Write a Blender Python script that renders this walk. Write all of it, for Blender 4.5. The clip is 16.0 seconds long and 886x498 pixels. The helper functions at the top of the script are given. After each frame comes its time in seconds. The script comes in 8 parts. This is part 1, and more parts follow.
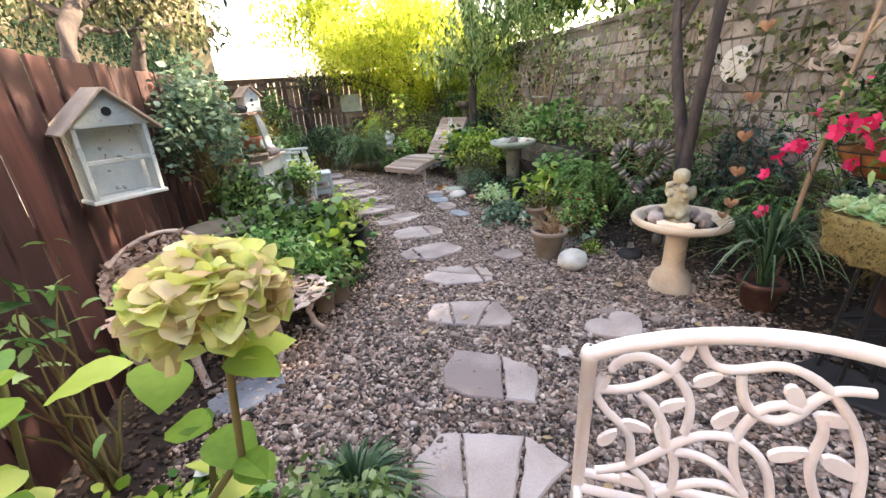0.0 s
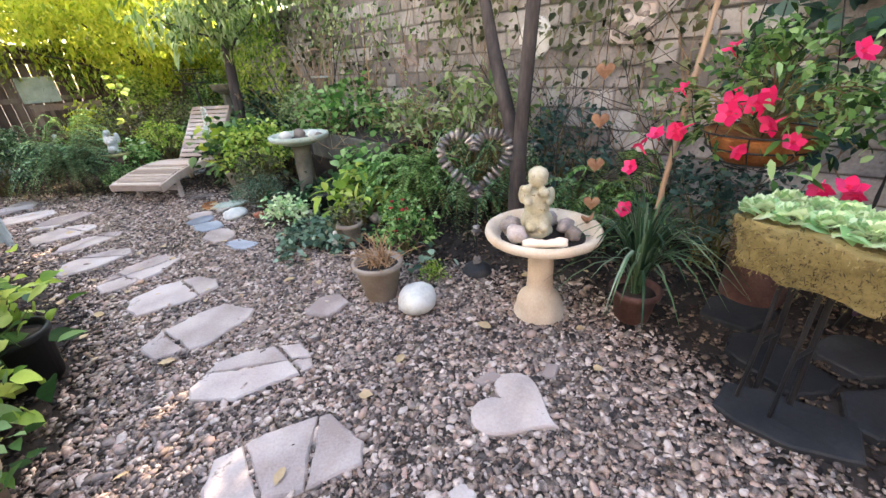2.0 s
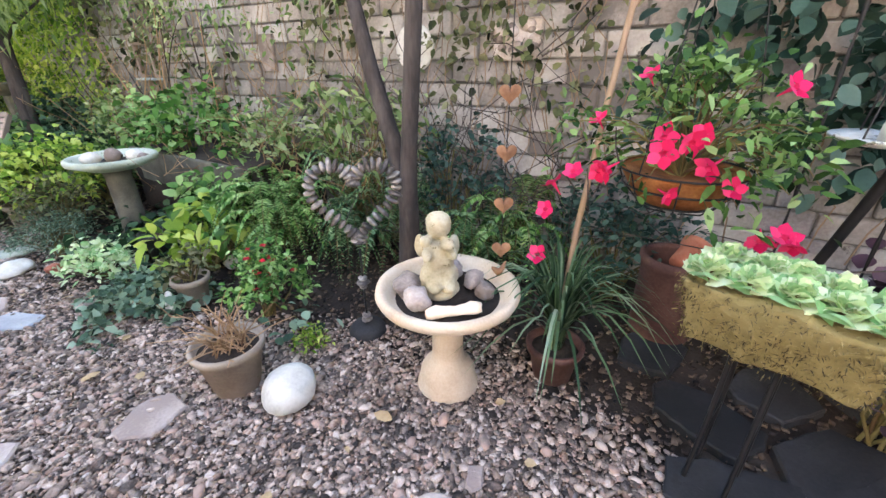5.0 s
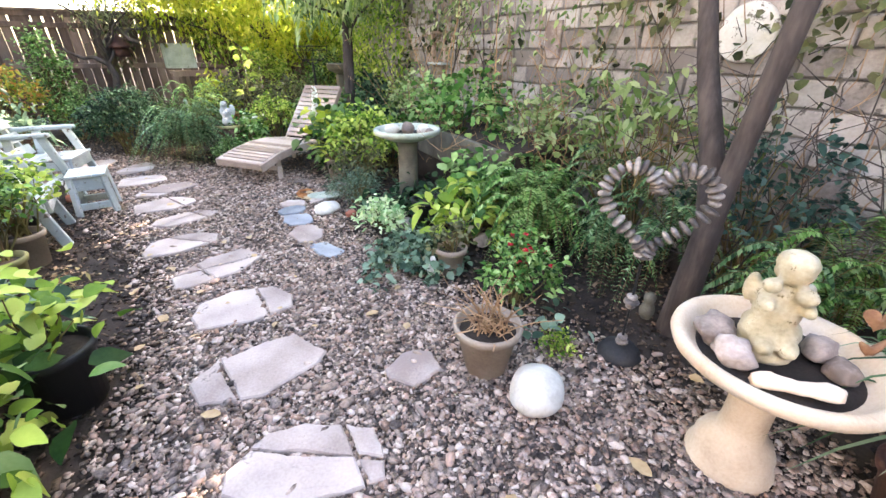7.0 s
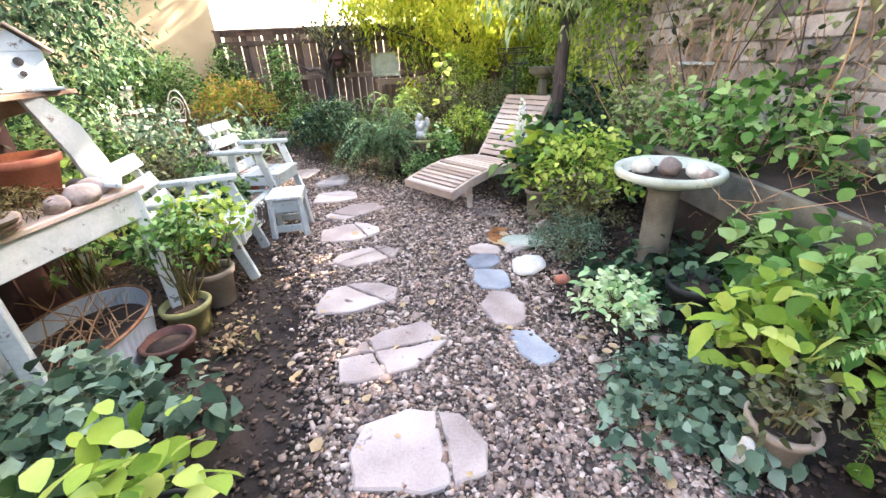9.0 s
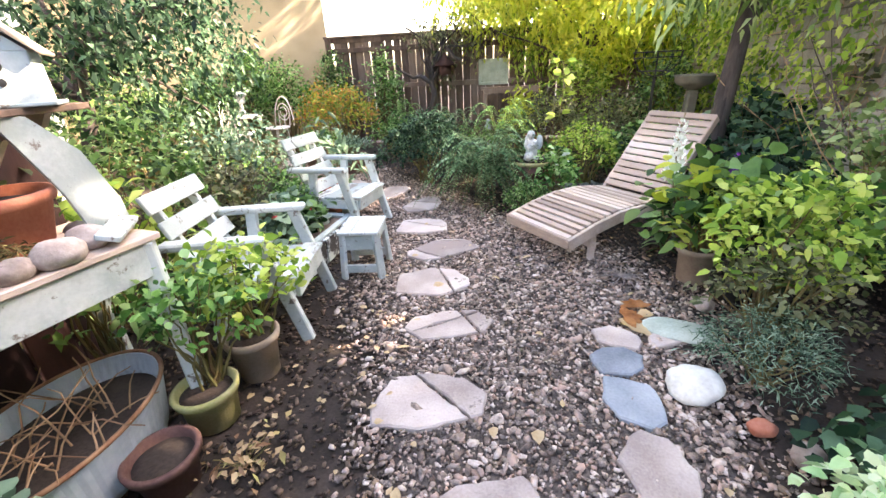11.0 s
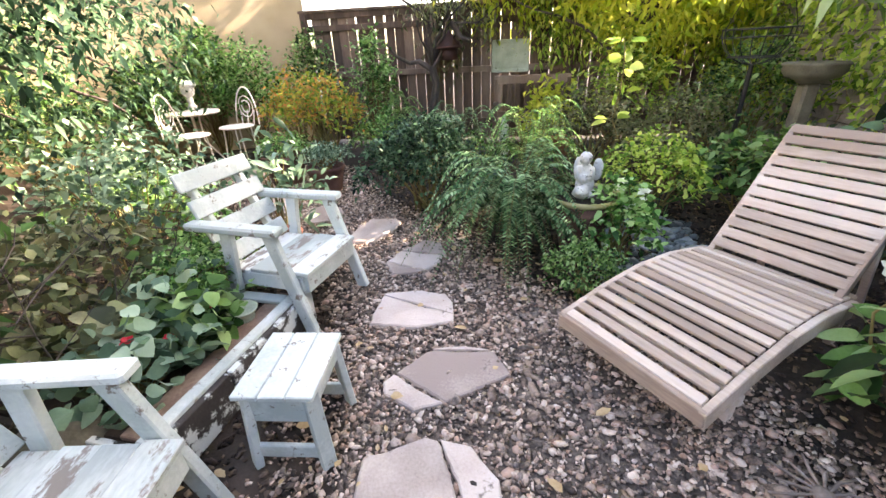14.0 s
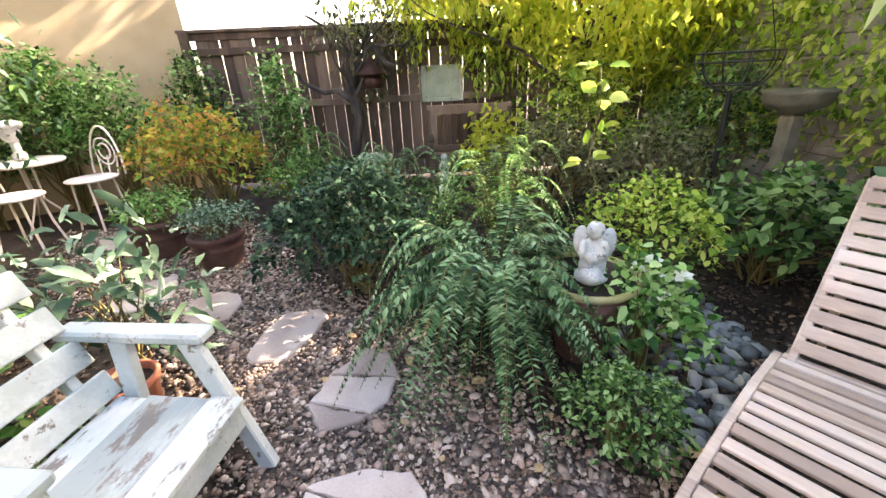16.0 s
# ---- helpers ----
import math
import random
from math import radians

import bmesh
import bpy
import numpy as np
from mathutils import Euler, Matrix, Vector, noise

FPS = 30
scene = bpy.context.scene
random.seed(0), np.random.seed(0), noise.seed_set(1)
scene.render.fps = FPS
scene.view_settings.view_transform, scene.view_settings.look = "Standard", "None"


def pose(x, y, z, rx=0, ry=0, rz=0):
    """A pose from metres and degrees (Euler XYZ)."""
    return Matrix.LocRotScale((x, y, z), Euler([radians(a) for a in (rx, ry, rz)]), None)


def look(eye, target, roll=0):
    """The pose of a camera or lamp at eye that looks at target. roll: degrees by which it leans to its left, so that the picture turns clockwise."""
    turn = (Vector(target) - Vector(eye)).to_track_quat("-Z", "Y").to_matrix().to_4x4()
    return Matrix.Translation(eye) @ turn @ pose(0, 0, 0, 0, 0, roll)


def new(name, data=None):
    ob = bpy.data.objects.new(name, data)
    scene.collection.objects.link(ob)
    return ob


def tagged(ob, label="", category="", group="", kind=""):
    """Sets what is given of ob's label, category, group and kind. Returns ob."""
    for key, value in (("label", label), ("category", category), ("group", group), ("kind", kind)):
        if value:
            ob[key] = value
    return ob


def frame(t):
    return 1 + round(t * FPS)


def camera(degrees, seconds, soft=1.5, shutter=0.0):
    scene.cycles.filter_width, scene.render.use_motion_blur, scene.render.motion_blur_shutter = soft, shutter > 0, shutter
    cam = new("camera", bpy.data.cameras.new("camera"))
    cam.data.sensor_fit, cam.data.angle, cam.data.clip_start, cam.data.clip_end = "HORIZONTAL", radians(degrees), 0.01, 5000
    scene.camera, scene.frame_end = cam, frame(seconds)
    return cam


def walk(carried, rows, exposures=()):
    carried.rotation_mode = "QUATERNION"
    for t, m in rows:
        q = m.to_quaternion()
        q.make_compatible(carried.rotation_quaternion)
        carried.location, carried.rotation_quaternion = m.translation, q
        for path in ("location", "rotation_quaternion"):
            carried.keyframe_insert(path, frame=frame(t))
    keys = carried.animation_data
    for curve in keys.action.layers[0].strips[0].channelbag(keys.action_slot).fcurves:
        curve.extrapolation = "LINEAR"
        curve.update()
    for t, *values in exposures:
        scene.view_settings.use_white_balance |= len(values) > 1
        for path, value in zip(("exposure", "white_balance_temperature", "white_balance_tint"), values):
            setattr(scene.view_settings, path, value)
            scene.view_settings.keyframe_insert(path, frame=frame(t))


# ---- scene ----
cam = camera(95.7, 16.0)
METRES, EYE, TILT, LEAN, TURN = 6.96, 1.375, 0.0, 0.0, -14.0
ROWS = [
    (0.0, 0.0, 0.0, 0.0, -1.39, -21.47, 3.53),
    (0.5, -0.0105, 0.0396, 0.0016, -7.81, -22.81, 4.9),
    (1.0, -0.0073, 0.078, -0.0011, -14.51, -24.55, 5.29),
    (1.5, 0.016, 0.1183, -0.0042, -21.86, -25.81, 4.42),
    (2.0, 0.0298, 0.1551, -0.0068, -30.37, -25.48, 3.35),
    (2.5, 0.0351, 0.1945, -0.0073, -37.25, -25.55, 2.67),
    (3.0, 0.0452, 0.2101, -0.0071, -42.4, -26.19, 2.07),
    (3.5, 0.0695, 0.2108, -0.004, -48.12, -25.25, 1.2),
    (6.0, 0.0745, 0.2275, -0.0053, -41.08, -24.65, -2.16),
    (6.5, 0.0623, 0.2354, -0.0056, -28.78, -25.32, -1.52),
    (7.0, 0.043, 0.2641, -0.0069, -16.26, -26.23, -0.18),
    (7.5, 0.0186, 0.3083, -0.0036, -4.47, -26.43, 1.24),
    (8.0, 0.0186, 0.3503, -0.0045, 3.67, -27.02, 1.73),
    (8.5, 0.0189, 0.3839, -0.0047, 6.45, -26.77, 2.1),
    (9.0, 0.0036, 0.428, -0.0019, 7.02, -25.87, 2.53),
    (9.5, -0.0085, 0.4546, -0.0042, 10.35, -25.81, 3.26),
    (12.0, -0.0584, 0.6321, -0.0018, 24.42, -23.8, 1.7),
    (12.5, -0.0789, 0.6734, -0.0003, 25.15, -25.39, 1.97),
    (13.0, -0.0827, 0.7068, -0.005, 25.46, -26.77, 2.46),
    (13.5, -0.0908, 0.7265, -0.006, 24.04, -26.65, 2.51),
    (14.0, -0.1158, 0.7573, -0.0037, 21.14, -26.38, 2.4),
    (14.5, -0.1341, 0.7876, -0.004, 20.61, -25.03, 2.95),
    (15.0, -0.1392, 0.8241, -0.0018, 20.07, -24.69, 2.58),
    (15.5, -0.1547, 0.8566, -0.0027, 15.28, -23.4, 2.15),
    (16.0, -0.1769, 0.8919, -0.0018, 10.26, -23.78, 2.55),
]
walk(cam, [(t, pose(0, 0, EYE, TILT, LEAN, TURN) @ pose(METRES * x, METRES * y, METRES * z, 90 + pitch, roll, yaw)) for t, x, y, z, yaw, pitch, roll in ROWS], [(0.0, 3.22, 7500.0, 18.0), (1.5, 3.45, 7200.0, 18.0), (3.5, 3.68, 6950.0, 17.0), (6.0, 3.76, 6950.0, 18.0), (7.5, 3.95, 7050.0, 20.0), (9.5, 3.92, 7150.0, 22.0), (12.5, 3.62, 7100.0, 20.0), (16.0, 3.56, 7250.0, 21.0)])

# ---------------------------------------------------------------- world and light
world = bpy.data.worlds.new("world")
scene.world = world
world.use_nodes = True
wn, wl = world.node_tree.nodes, world.node_tree.links
sky = wn.new("ShaderNodeTexSky")
sky.sky_type = "NISHITA"
sky.sun_disc = False
SUN_EL, SUN_DIR = 33.0, Vector((0.92, 0.38, 0.0)).normalized()
sky.sun_elevation = radians(SUN_EL)
sky.sun_rotation = math.atan2(SUN_DIR.x, SUN_DIR.y)
sky.air_density, sky.dust_density = 1.2, 2.5
wl.new(sky.outputs["Color"], wn["Background"].inputs["Color"])
wn["Background"].inputs["Strength"].default_value = 0.15
sun = new("sun", bpy.data.lights.new("sun", "SUN"))
sun.data.energy, sun.data.angle, sun.data.color = 4.6, radians(0.6), (1.0, 0.90, 0.72)
to_sun = SUN_DIR * math.cos(radians(SUN_EL)) + Vector((0, 0, math.sin(radians(SUN_EL))))
sun.matrix_basis = look(to_sun * 30, (0, 0, 0))


# ---------------------------------------------------------------- materials
def srgb(r, g, b):
    return tuple(((c / 255) / 12.92 if c <= 10 else ((c / 255 + 0.055) / 1.055) ** 2.4) for c in (r, g, b)) + (1.0,)


def material(name, cols, rough=0.8, scale=6.0, fine=60.0, bump=0.3, metal=0.0, vary="island", leaf=0.0, spec=0.3, stain=None, stain_at=0.6, stretch=(1, 1, 1)):
    """Noise-mottled surface: cols run along a ramp, chosen by piece and by two scales of noise."""
    m = bpy.data.materials.new(name)
    m.use_nodes = True
    n, l = m.node_tree.nodes, m.node_tree.links
    p, out = n["Principled BSDF"], n["Material Output"]
    p.inputs["Roughness"].default_value, p.inputs["Metallic"].default_value = rough, metal
    p.inputs["Specular IOR Level"].default_value = spec
    tc, mp = n.new("ShaderNodeTexCoord"), n.new("ShaderNodeMapping")
    mp.inputs["Scale"].default_value = stretch
    l.new(tc.outputs["Object"], mp.inputs["Vector"])
    big, small = n.new("ShaderNodeTexNoise"), n.new("ShaderNodeTexNoise")
    for node, s in ((big, scale), (small, fine)):
        node.inputs["Scale"].default_value, node.inputs["Detail"].default_value = s, 6.0
        l.new(mp.outputs["Vector"], node.inputs["Vector"])
    mixn = n.new("ShaderNodeMath")
    mixn.operation = "MULTIPLY_ADD"
    l.new(small.outputs["Fac"], mixn.inputs[0])
    mixn.inputs[1].default_value = 0.35
    l.new(big.outputs["Fac"], mixn.inputs[2])
    fac = mixn.outputs[0]
    if vary:
        src = n.new("ShaderNodeNewGeometry").outputs["Random Per Island"] if vary == "island" else n.new("ShaderNodeObjectInfo").outputs["Random"]
        add = n.new("ShaderNodeMath")
        add.operation = "MULTIPLY_ADD"
        l.new(src, add.inputs[0])
        add.inputs[1].default_value = 1.0 if vary == "island" else 0.45
        sub = n.new("ShaderNodeMath")
        sub.operation = "MULTIPLY_ADD"
        l.new(fac, sub.inputs[0])
        sub.inputs[1].default_value = 0.45 if vary == "island" else 0.9
        sub.inputs[2].default_value = -0.3 if vary == "island" else -0.35
        l.new(sub.outputs[0], add.inputs[2])
        fac = add.outputs[0]
    ramp = n.new("ShaderNodeValToRGB")
    els = ramp.color_ramp.elements
    lo, hi = (0.02, 0.98) if vary == "island" else (0.3, 0.85)
    for i, c in enumerate(cols):
        x = lo + (hi - lo) * i / max(1, len(cols) - 1)
        e = els[i] if i < 2 else els.new(x)
        e.position, e.color = x, c
    l.new(fac, ramp.inputs["Fac"])
    col = ramp.outputs["Color"]
    if stain:
        st, rm, mx = n.new("ShaderNodeTexNoise"), n.new("ShaderNodeValToRGB"), n.new("ShaderNodeMix")
        st.inputs["Scale"].default_value, st.inputs["Detail"].default_value = scale * 2.1, 8.0
        st.inputs["Roughness"].default_value = 0.7
        l.new(mp.outputs["Vector"], st.inputs["Vector"])
        rm.color_ramp.elements[0].position, rm.color_ramp.elements[1].position = stain_at, stain_at + 0.05
        l.new(st.outputs["Fac"], rm.inputs["Fac"])
        mx.data_type = "RGBA"
        l.new(rm.outputs["Color"], mx.inputs["Factor"])
        l.new(col, mx.inputs["A"])
        mx.inputs["B"].default_value = stain
        col = mx.outputs["Result"]
    l.new(col, p.inputs["Base Color"])
    if bump:
        b = n.new("ShaderNodeBump")
        b.inputs["Strength"].default_value, b.inputs["Distance"].default_value = bump, 0.01
        l.new(mixn.outputs[0], b.inputs["Height"])
        l.new(b.outputs["Normal"], p.inputs["Normal"])
    if leaf:
        tr, mix = n.new("ShaderNodeBsdfTranslucent"), n.new("ShaderNodeMixShader")
        l.new(col, tr.inputs["Color"])
        mix.inputs["Fac"].default_value = leaf
        l.new(p.outputs["BSDF"], mix.inputs[1])
        l.new(tr.outputs["BSDF"], mix.inputs[2])
        l.new(mix.outputs["Shader"], out.inputs["Surface"])
    return m


def leafmat(name, *cols, rough=0.45, leaf=0.35):
    return material(name, [srgb(*c) for c in cols], rough=rough, scale=9, fine=80, bump=0.08, leaf=leaf, spec=0.16)


SOIL = material("soil", [srgb(24, 19, 16), srgb(42, 34, 29), srgb(68, 57, 49)], 0.95, 3.0, 70, 0.9, vary="")
GRAVEL = material("gravel", [srgb(46, 38, 34), srgb(116, 97, 86), srgb(156, 134, 119), srgb(80, 68, 61), srgb(176, 153, 138), srgb(198, 180, 166), srgb(146, 116, 99), srgb(60, 51, 46), srgb(132, 117, 108), srgb(170, 140, 124)], 0.7, 30, 220, 0.25)
GRAVELBED = material("gravel_bed", [srgb(36, 30, 27), srgb(66, 56, 50), srgb(104, 91, 82)], 0.9, 40, 170, 1.0, vary="")
MULCH = material("mulch", [srgb(26, 20, 18), srgb(58, 45, 38), srgb(104, 86, 72), srgb(42, 33, 29), srgb(136, 112, 92)], 0.9, 30, 160, 0.3)
FLAG = material("flagstone", [srgb(140, 124, 116), srgb(176, 160, 150), srgb(196, 182, 172)], 0.8, 3.5, 90, 0.45, vary="object", stain=srgb(110, 98, 92), stain_at=0.64)
SLATE = material("slate", [srgb(30, 30, 31), srgb(48, 47, 48), srgb(70, 68, 67)], 0.75, 4, 80, 0.4, vary="object", stain=srgb(40, 38, 37), stain_at=0.62)
THREADED = material("threaded_pebble", [srgb(74, 67, 63), srgb(122, 112, 105), srgb(168, 157, 148)], 0.75, 20, 90, 0.3, vary="object")
BLUESLATE = material("blue_slate", [srgb(100, 104, 110), srgb(134, 138, 143), srgb(162, 164, 166)], 0.7, 4, 80, 0.3, vary="object")
PEELING = material("badly_peeling_boards", [srgb(24, 22, 22), srgb(44, 40, 38), srgb(66, 60, 56)], 0.75, 4, 60, 0.5, vary="object", stain=srgb(196, 200, 196), stain_at=0.5)
BLOCK = material("concrete_block", [srgb(112, 104, 99), srgb(158, 149, 142), srgb(188, 180, 173)], 0.92, 4, 60, 0.6, vary="object", stain=srgb(98, 91, 84), stain_at=0.6)
MORTAR = material("mortar", [srgb(92, 87, 83), srgb(124, 118, 112)], 0.95, 6, 80, 0.5, vary="")
FENCE = material("fence_wood", [srgb(72, 57, 49), srgb(108, 89, 77), srgb(138, 119, 105)], 0.85, 5, 70, 0.4, vary="object", stretch=(1, 1, 0.12))
REDWOOD = material("red_stained_wood", [srgb(46, 27, 25), srgb(70, 42, 37), srgb(94, 60, 53)], 0.7, 5, 60, 0.35, vary="object", stretch=(1, 1, 0.12), stain=srgb(70, 36, 32), stain_at=0.66)
TEAK = material("weathered_teak", [srgb(146, 126, 112), srgb(184, 164, 149), srgb(204, 188, 175)], 0.75, 5, 90, 0.35, vary="object", stretch=(1, 0.12, 1), stain=srgb(120, 98, 84), stain_at=0.7)
WHITEWOOD = material("peeling_white_paint", [srgb(158, 166, 162), srgb(186, 192, 188), srgb(204, 207, 202)], 0.6, 7, 70, 0.3, vary="object", stain=srgb(112, 102, 92), stain_at=0.59)
WORNSEAT = material("worn_white_seat_boards", [srgb(150, 157, 153), srgb(184, 190, 186), srgb(204, 207, 202)], 0.7, 5, 70, 0.4, vary="object", stain=srgb(122, 114, 106), stain_at=0.54, stretch=(1, 0.35, 1))
WHITEIRON = material("white_painted_metal", [srgb(214, 196, 184), srgb(232, 216, 206), srgb(240, 230, 222)], 0.45, 8, 60, 0.12, vary="", spec=0.45)
RUSTWHITE = material("rusty_white_iron", [srgb(160, 132, 112), srgb(194, 168, 150), srgb(214, 196, 184)], 0.6, 14, 80, 0.3, vary="", stain=srgb(112, 72, 50), stain_at=0.55)
CONCRETE = material("tan_concrete", [srgb(164, 138, 114), srgb(192, 170, 145), srgb(208, 190, 167)], 0.85, 6, 90, 0.35, vary="", stain=srgb(138, 122, 100), stain_at=0.64)
GREENCON = material("green_grey_concrete", [srgb(120, 128, 112), srgb(158, 164, 148), srgb(184, 188, 172)], 0.8, 6, 90, 0.3, vary="", stain=srgb(96, 104, 84), stain_at=0.62)
DARKCON = material("mossy_dark_concrete", [srgb(62, 58, 50), srgb(88, 84, 74), srgb(112, 106, 92)], 0.9, 6, 90, 0.4, vary="")
STATUE = material("aged_statue_stone", [srgb(112, 100, 74), srgb(160, 146, 116), srgb(188, 176, 150)], 0.85, 10, 90, 0.4, vary="", stain=srgb(104, 92, 62), stain_at=0.6)
WHITESTONE = material("pale_statue_stone", [srgb(120, 120, 116), srgb(168, 168, 164), srgb(196, 196, 192)], 0.75, 10, 90, 0.35, vary="", stain=srgb(92, 92, 84), stain_at=0.57)
ROCK = material("rock", [srgb(112, 98, 90), srgb(160, 144, 134), srgb(198, 184, 174)], 0.85, 12, 80, 0.5, vary="object")
WHITEROCK = material("white_quartz_rock", [srgb(150, 144, 132), srgb(192, 186, 174), srgb(214, 210, 200)], 0.7, 8, 60, 0.35, vary="", stain=srgb(190, 160, 130), stain_at=0.68)
DARKPEB = material("dark_river_pebble", [srgb(62, 66, 68), srgb(90, 96, 98), srgb(122, 126, 126), srgb(150, 148, 144)], 0.5, 14, 80, 0.1)
DRIFT = material("driftwood", [srgb(196, 160, 130), srgb(226, 196, 168), srgb(236, 214, 192)], 0.8, 6, 50, 0.5, vary="", stretch=(0.15, 1, 1))
TERRA = material("terracotta", [srgb(132, 74, 56), srgb(160, 96, 74), srgb(178, 118, 96)], 0.85, 6, 80, 0.25, vary="", stain=srgb(196, 170, 150), stain_at=0.66)
DARKTERRA = material("dark_terracotta", [srgb(52, 34, 31), srgb(78, 52, 46), srgb(104, 76, 68)], 0.8, 6, 80, 0.3, vary="", stain=srgb(140, 118, 106), stain_at=0.66)
GREYPOT = material("grey_clay_pot", [srgb(112, 98, 86), srgb(146, 130, 114), srgb(166, 150, 134)], 0.85, 6, 80, 0.3, vary="", stain=srgb(128, 126, 96), stain_at=0.62)
MOSSPOT = material("mossy_clay_pot", [srgb(104, 108, 58), srgb(138, 136, 84), srgb(160, 150, 112)], 0.9, 5, 80, 0.3, vary="")
BLACKPLASTIC = material("black_plastic", [srgb(26, 26, 27), srgb(38, 38, 39)], 0.5, 6, 80, 0.05, vary="")
MOSS = material("dry_moss", [srgb(44, 38, 22), srgb(80, 70, 40), srgb(116, 102, 62), srgb(140, 124, 82)], 0.95, 30, 160, 0.9)
COCO = material("coco_liner", [srgb(66, 40, 22), srgb(118, 70, 34), srgb(156, 104, 62)], 0.95, 9, 90, 0.6, vary="")
BLACKIRON = material("black_iron", [srgb(24, 24, 26), srgb(44, 42, 42)], 0.5, 8, 80, 0.15, metal=0.3, vary="")
RUST = material("rusted_steel", [srgb(78, 52, 36), srgb(118, 82, 58), srgb(146, 110, 82)], 0.8, 14, 90, 0.3, vary="")
ZINC = material("galvanised_steel", [srgb(150, 164, 176), srgb(182, 194, 204), srgb(204, 212, 218)], 0.45, 6, 50, 0.15, metal=0.25, vary="", stain=srgb(132, 84, 58), stain_at=0.7)
BARK = material("bark", [srgb(36, 31, 30), srgb(56, 49, 46), srgb(84, 74, 69)], 0.9, 10, 60, 0.7, vary="", stretch=(1, 1, 0.25))
STEM = material("plant_stem", [srgb(84, 80, 44), srgb(120, 108, 66), srgb(96, 72, 48)], 0.8, 10, 60, 0.2)
DRYSTEM = material("dry_stem", [srgb(140, 108, 78), srgb(180, 146, 112), srgb(120, 90, 66)], 0.9, 10, 60, 0.2)
STAKE = material("bamboo_stake", [srgb(120, 96, 76), srgb(156, 130, 106), srgb(104, 82, 64)], 0.7, 6, 60, 0.2, vary="", stretch=(1, 1, 0.2))
STUCCO = material("tan_stucco", [srgb(132, 114, 90), srgb(154, 136, 110), srgb(168, 150, 124)], 0.92, 2, 90, 0.4, vary="")
SIDING = material("white_siding", [srgb(214, 210, 204), srgb(230, 226, 220)], 0.7, 3, 70, 0.1, vary="object")
ROOFMAT = material("brown_shingle_roof", [srgb(72, 58, 46), srgb(104, 86, 66)], 0.95, 6, 60, 0.5, vary="")
COPPER = material("copper_brown_metal", [srgb(46, 30, 28), srgb(68, 44, 40)], 0.6, 10, 60, 0.2, metal=0.3, vary="")
PLASTER = material("white_plaster_plaque", [srgb(150, 148, 142), srgb(192, 188, 180), srgb(208, 204, 198)], 0.85, 9, 70, 0.5, vary="", stain=srgb(112, 106, 96), stain_at=0.58)

L_DARK = leafmat("dark_green_leaf", (18, 34, 24), (34, 58, 38), (60, 88, 60), (104, 132, 102))
L_MID = leafmat("green_leaf", (24, 46, 22), (54, 86, 40), (100, 134, 68), (150, 176, 118))
# sun glow on the back foliage is partly put into these two colours
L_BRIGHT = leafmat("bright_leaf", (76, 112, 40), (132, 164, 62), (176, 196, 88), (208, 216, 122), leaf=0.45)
L_YELLOW = leafmat("sunglow_yellow_leaf", (138, 160, 52), (188, 198, 74), (218, 214, 98), (164, 182, 66), leaf=0.6)
L_GREY = leafmat("grey_green_leaf", (44, 64, 48), (76, 102, 80), (118, 142, 116), (158, 178, 152))
L_OLIVE = leafmat("olive_leaf", (40, 46, 28), (76, 84, 52), (126, 130, 90), (98, 94, 68), (150, 152, 116))
L_FERN = leafmat("fern_leaf", (32, 66, 28), (74, 118, 52), (124, 164, 88), (170, 198, 134))
L_BLUEFERN = leafmat("dark_fern_leaf", (26, 50, 30), (56, 90, 52), (104, 140, 92), (156, 182, 138))
L_GRASS = leafmat("grass_blade", (36, 58, 40), (58, 86, 56), (96, 120, 86), (140, 156, 128))
L_RED = leafmat("autumn_leaf", (84, 120, 44), (130, 152, 58), (180, 170, 70), (192, 124, 70), (120, 140, 60), leaf=0.4)
L_PALE = leafmat("pale_green_leaf", (70, 92, 48), (112, 138, 78), (156, 176, 116), (190, 202, 150), leaf=0.5)
L_PURPLE = leafmat("purple_leaf", (52, 36, 48), (76, 54, 70), (104, 82, 98))
L_IVY = leafmat("ivy_leaf", (28, 50, 44), (44, 70, 60), (70, 98, 86), (96, 120, 108))
L_CABB = leafmat("cabbage_leaf", (130, 176, 116), (176, 206, 150), (214, 226, 176), (228, 236, 200), leaf=0.4)
P_PINK = leafmat("pink_petal", (190, 20, 72), (222, 36, 92), (236, 70, 118), rough=0.5)
P_WHITE = leafmat("white_petal", (214, 216, 200), (232, 234, 222), (240, 240, 232), rough=0.6)
P_RED = leafmat("red_petal", (172, 24, 44), (206, 44, 62), (214, 70, 80))
P_PURPLE = leafmat("purple_petal", (82, 40, 120), (110, 56, 150))
P_HYD = leafmat("faded_hydrangea_petal", (182, 192, 104), (206, 212, 124), (222, 222, 156), (216, 188, 158), (200, 208, 116), (178, 150, 112), leaf=0.4)
L_DRY = leafmat("dry_leaf", (112, 78, 56), (160, 126, 96), (190, 164, 126), (150, 120, 84), (172, 162, 104), leaf=0.2)


# ---------------------------------------------------------------- mesh helpers
def link(name, me, mat, parent=None, label="", kind=""):
    me.materials.append(mat)
    if name in ("branchwork", "dry_growth"):
        kind = kind or "stuff"
    ob = new(name, me)
    if parent is not None:
        ob.parent = parent
    return tagged(ob, label=label, kind=kind)


def part(name, bm, mat, parent=None, label="", smooth=False, kind=""):
    me = bpy.data.meshes.new(name)
    bmesh.ops.recalc_face_normals(bm, faces=bm.faces)
    bm.to_mesh(me)
    bm.free()
    if smooth:
        me.shade_smooth()
    return link(name, me, mat, parent, label, kind)


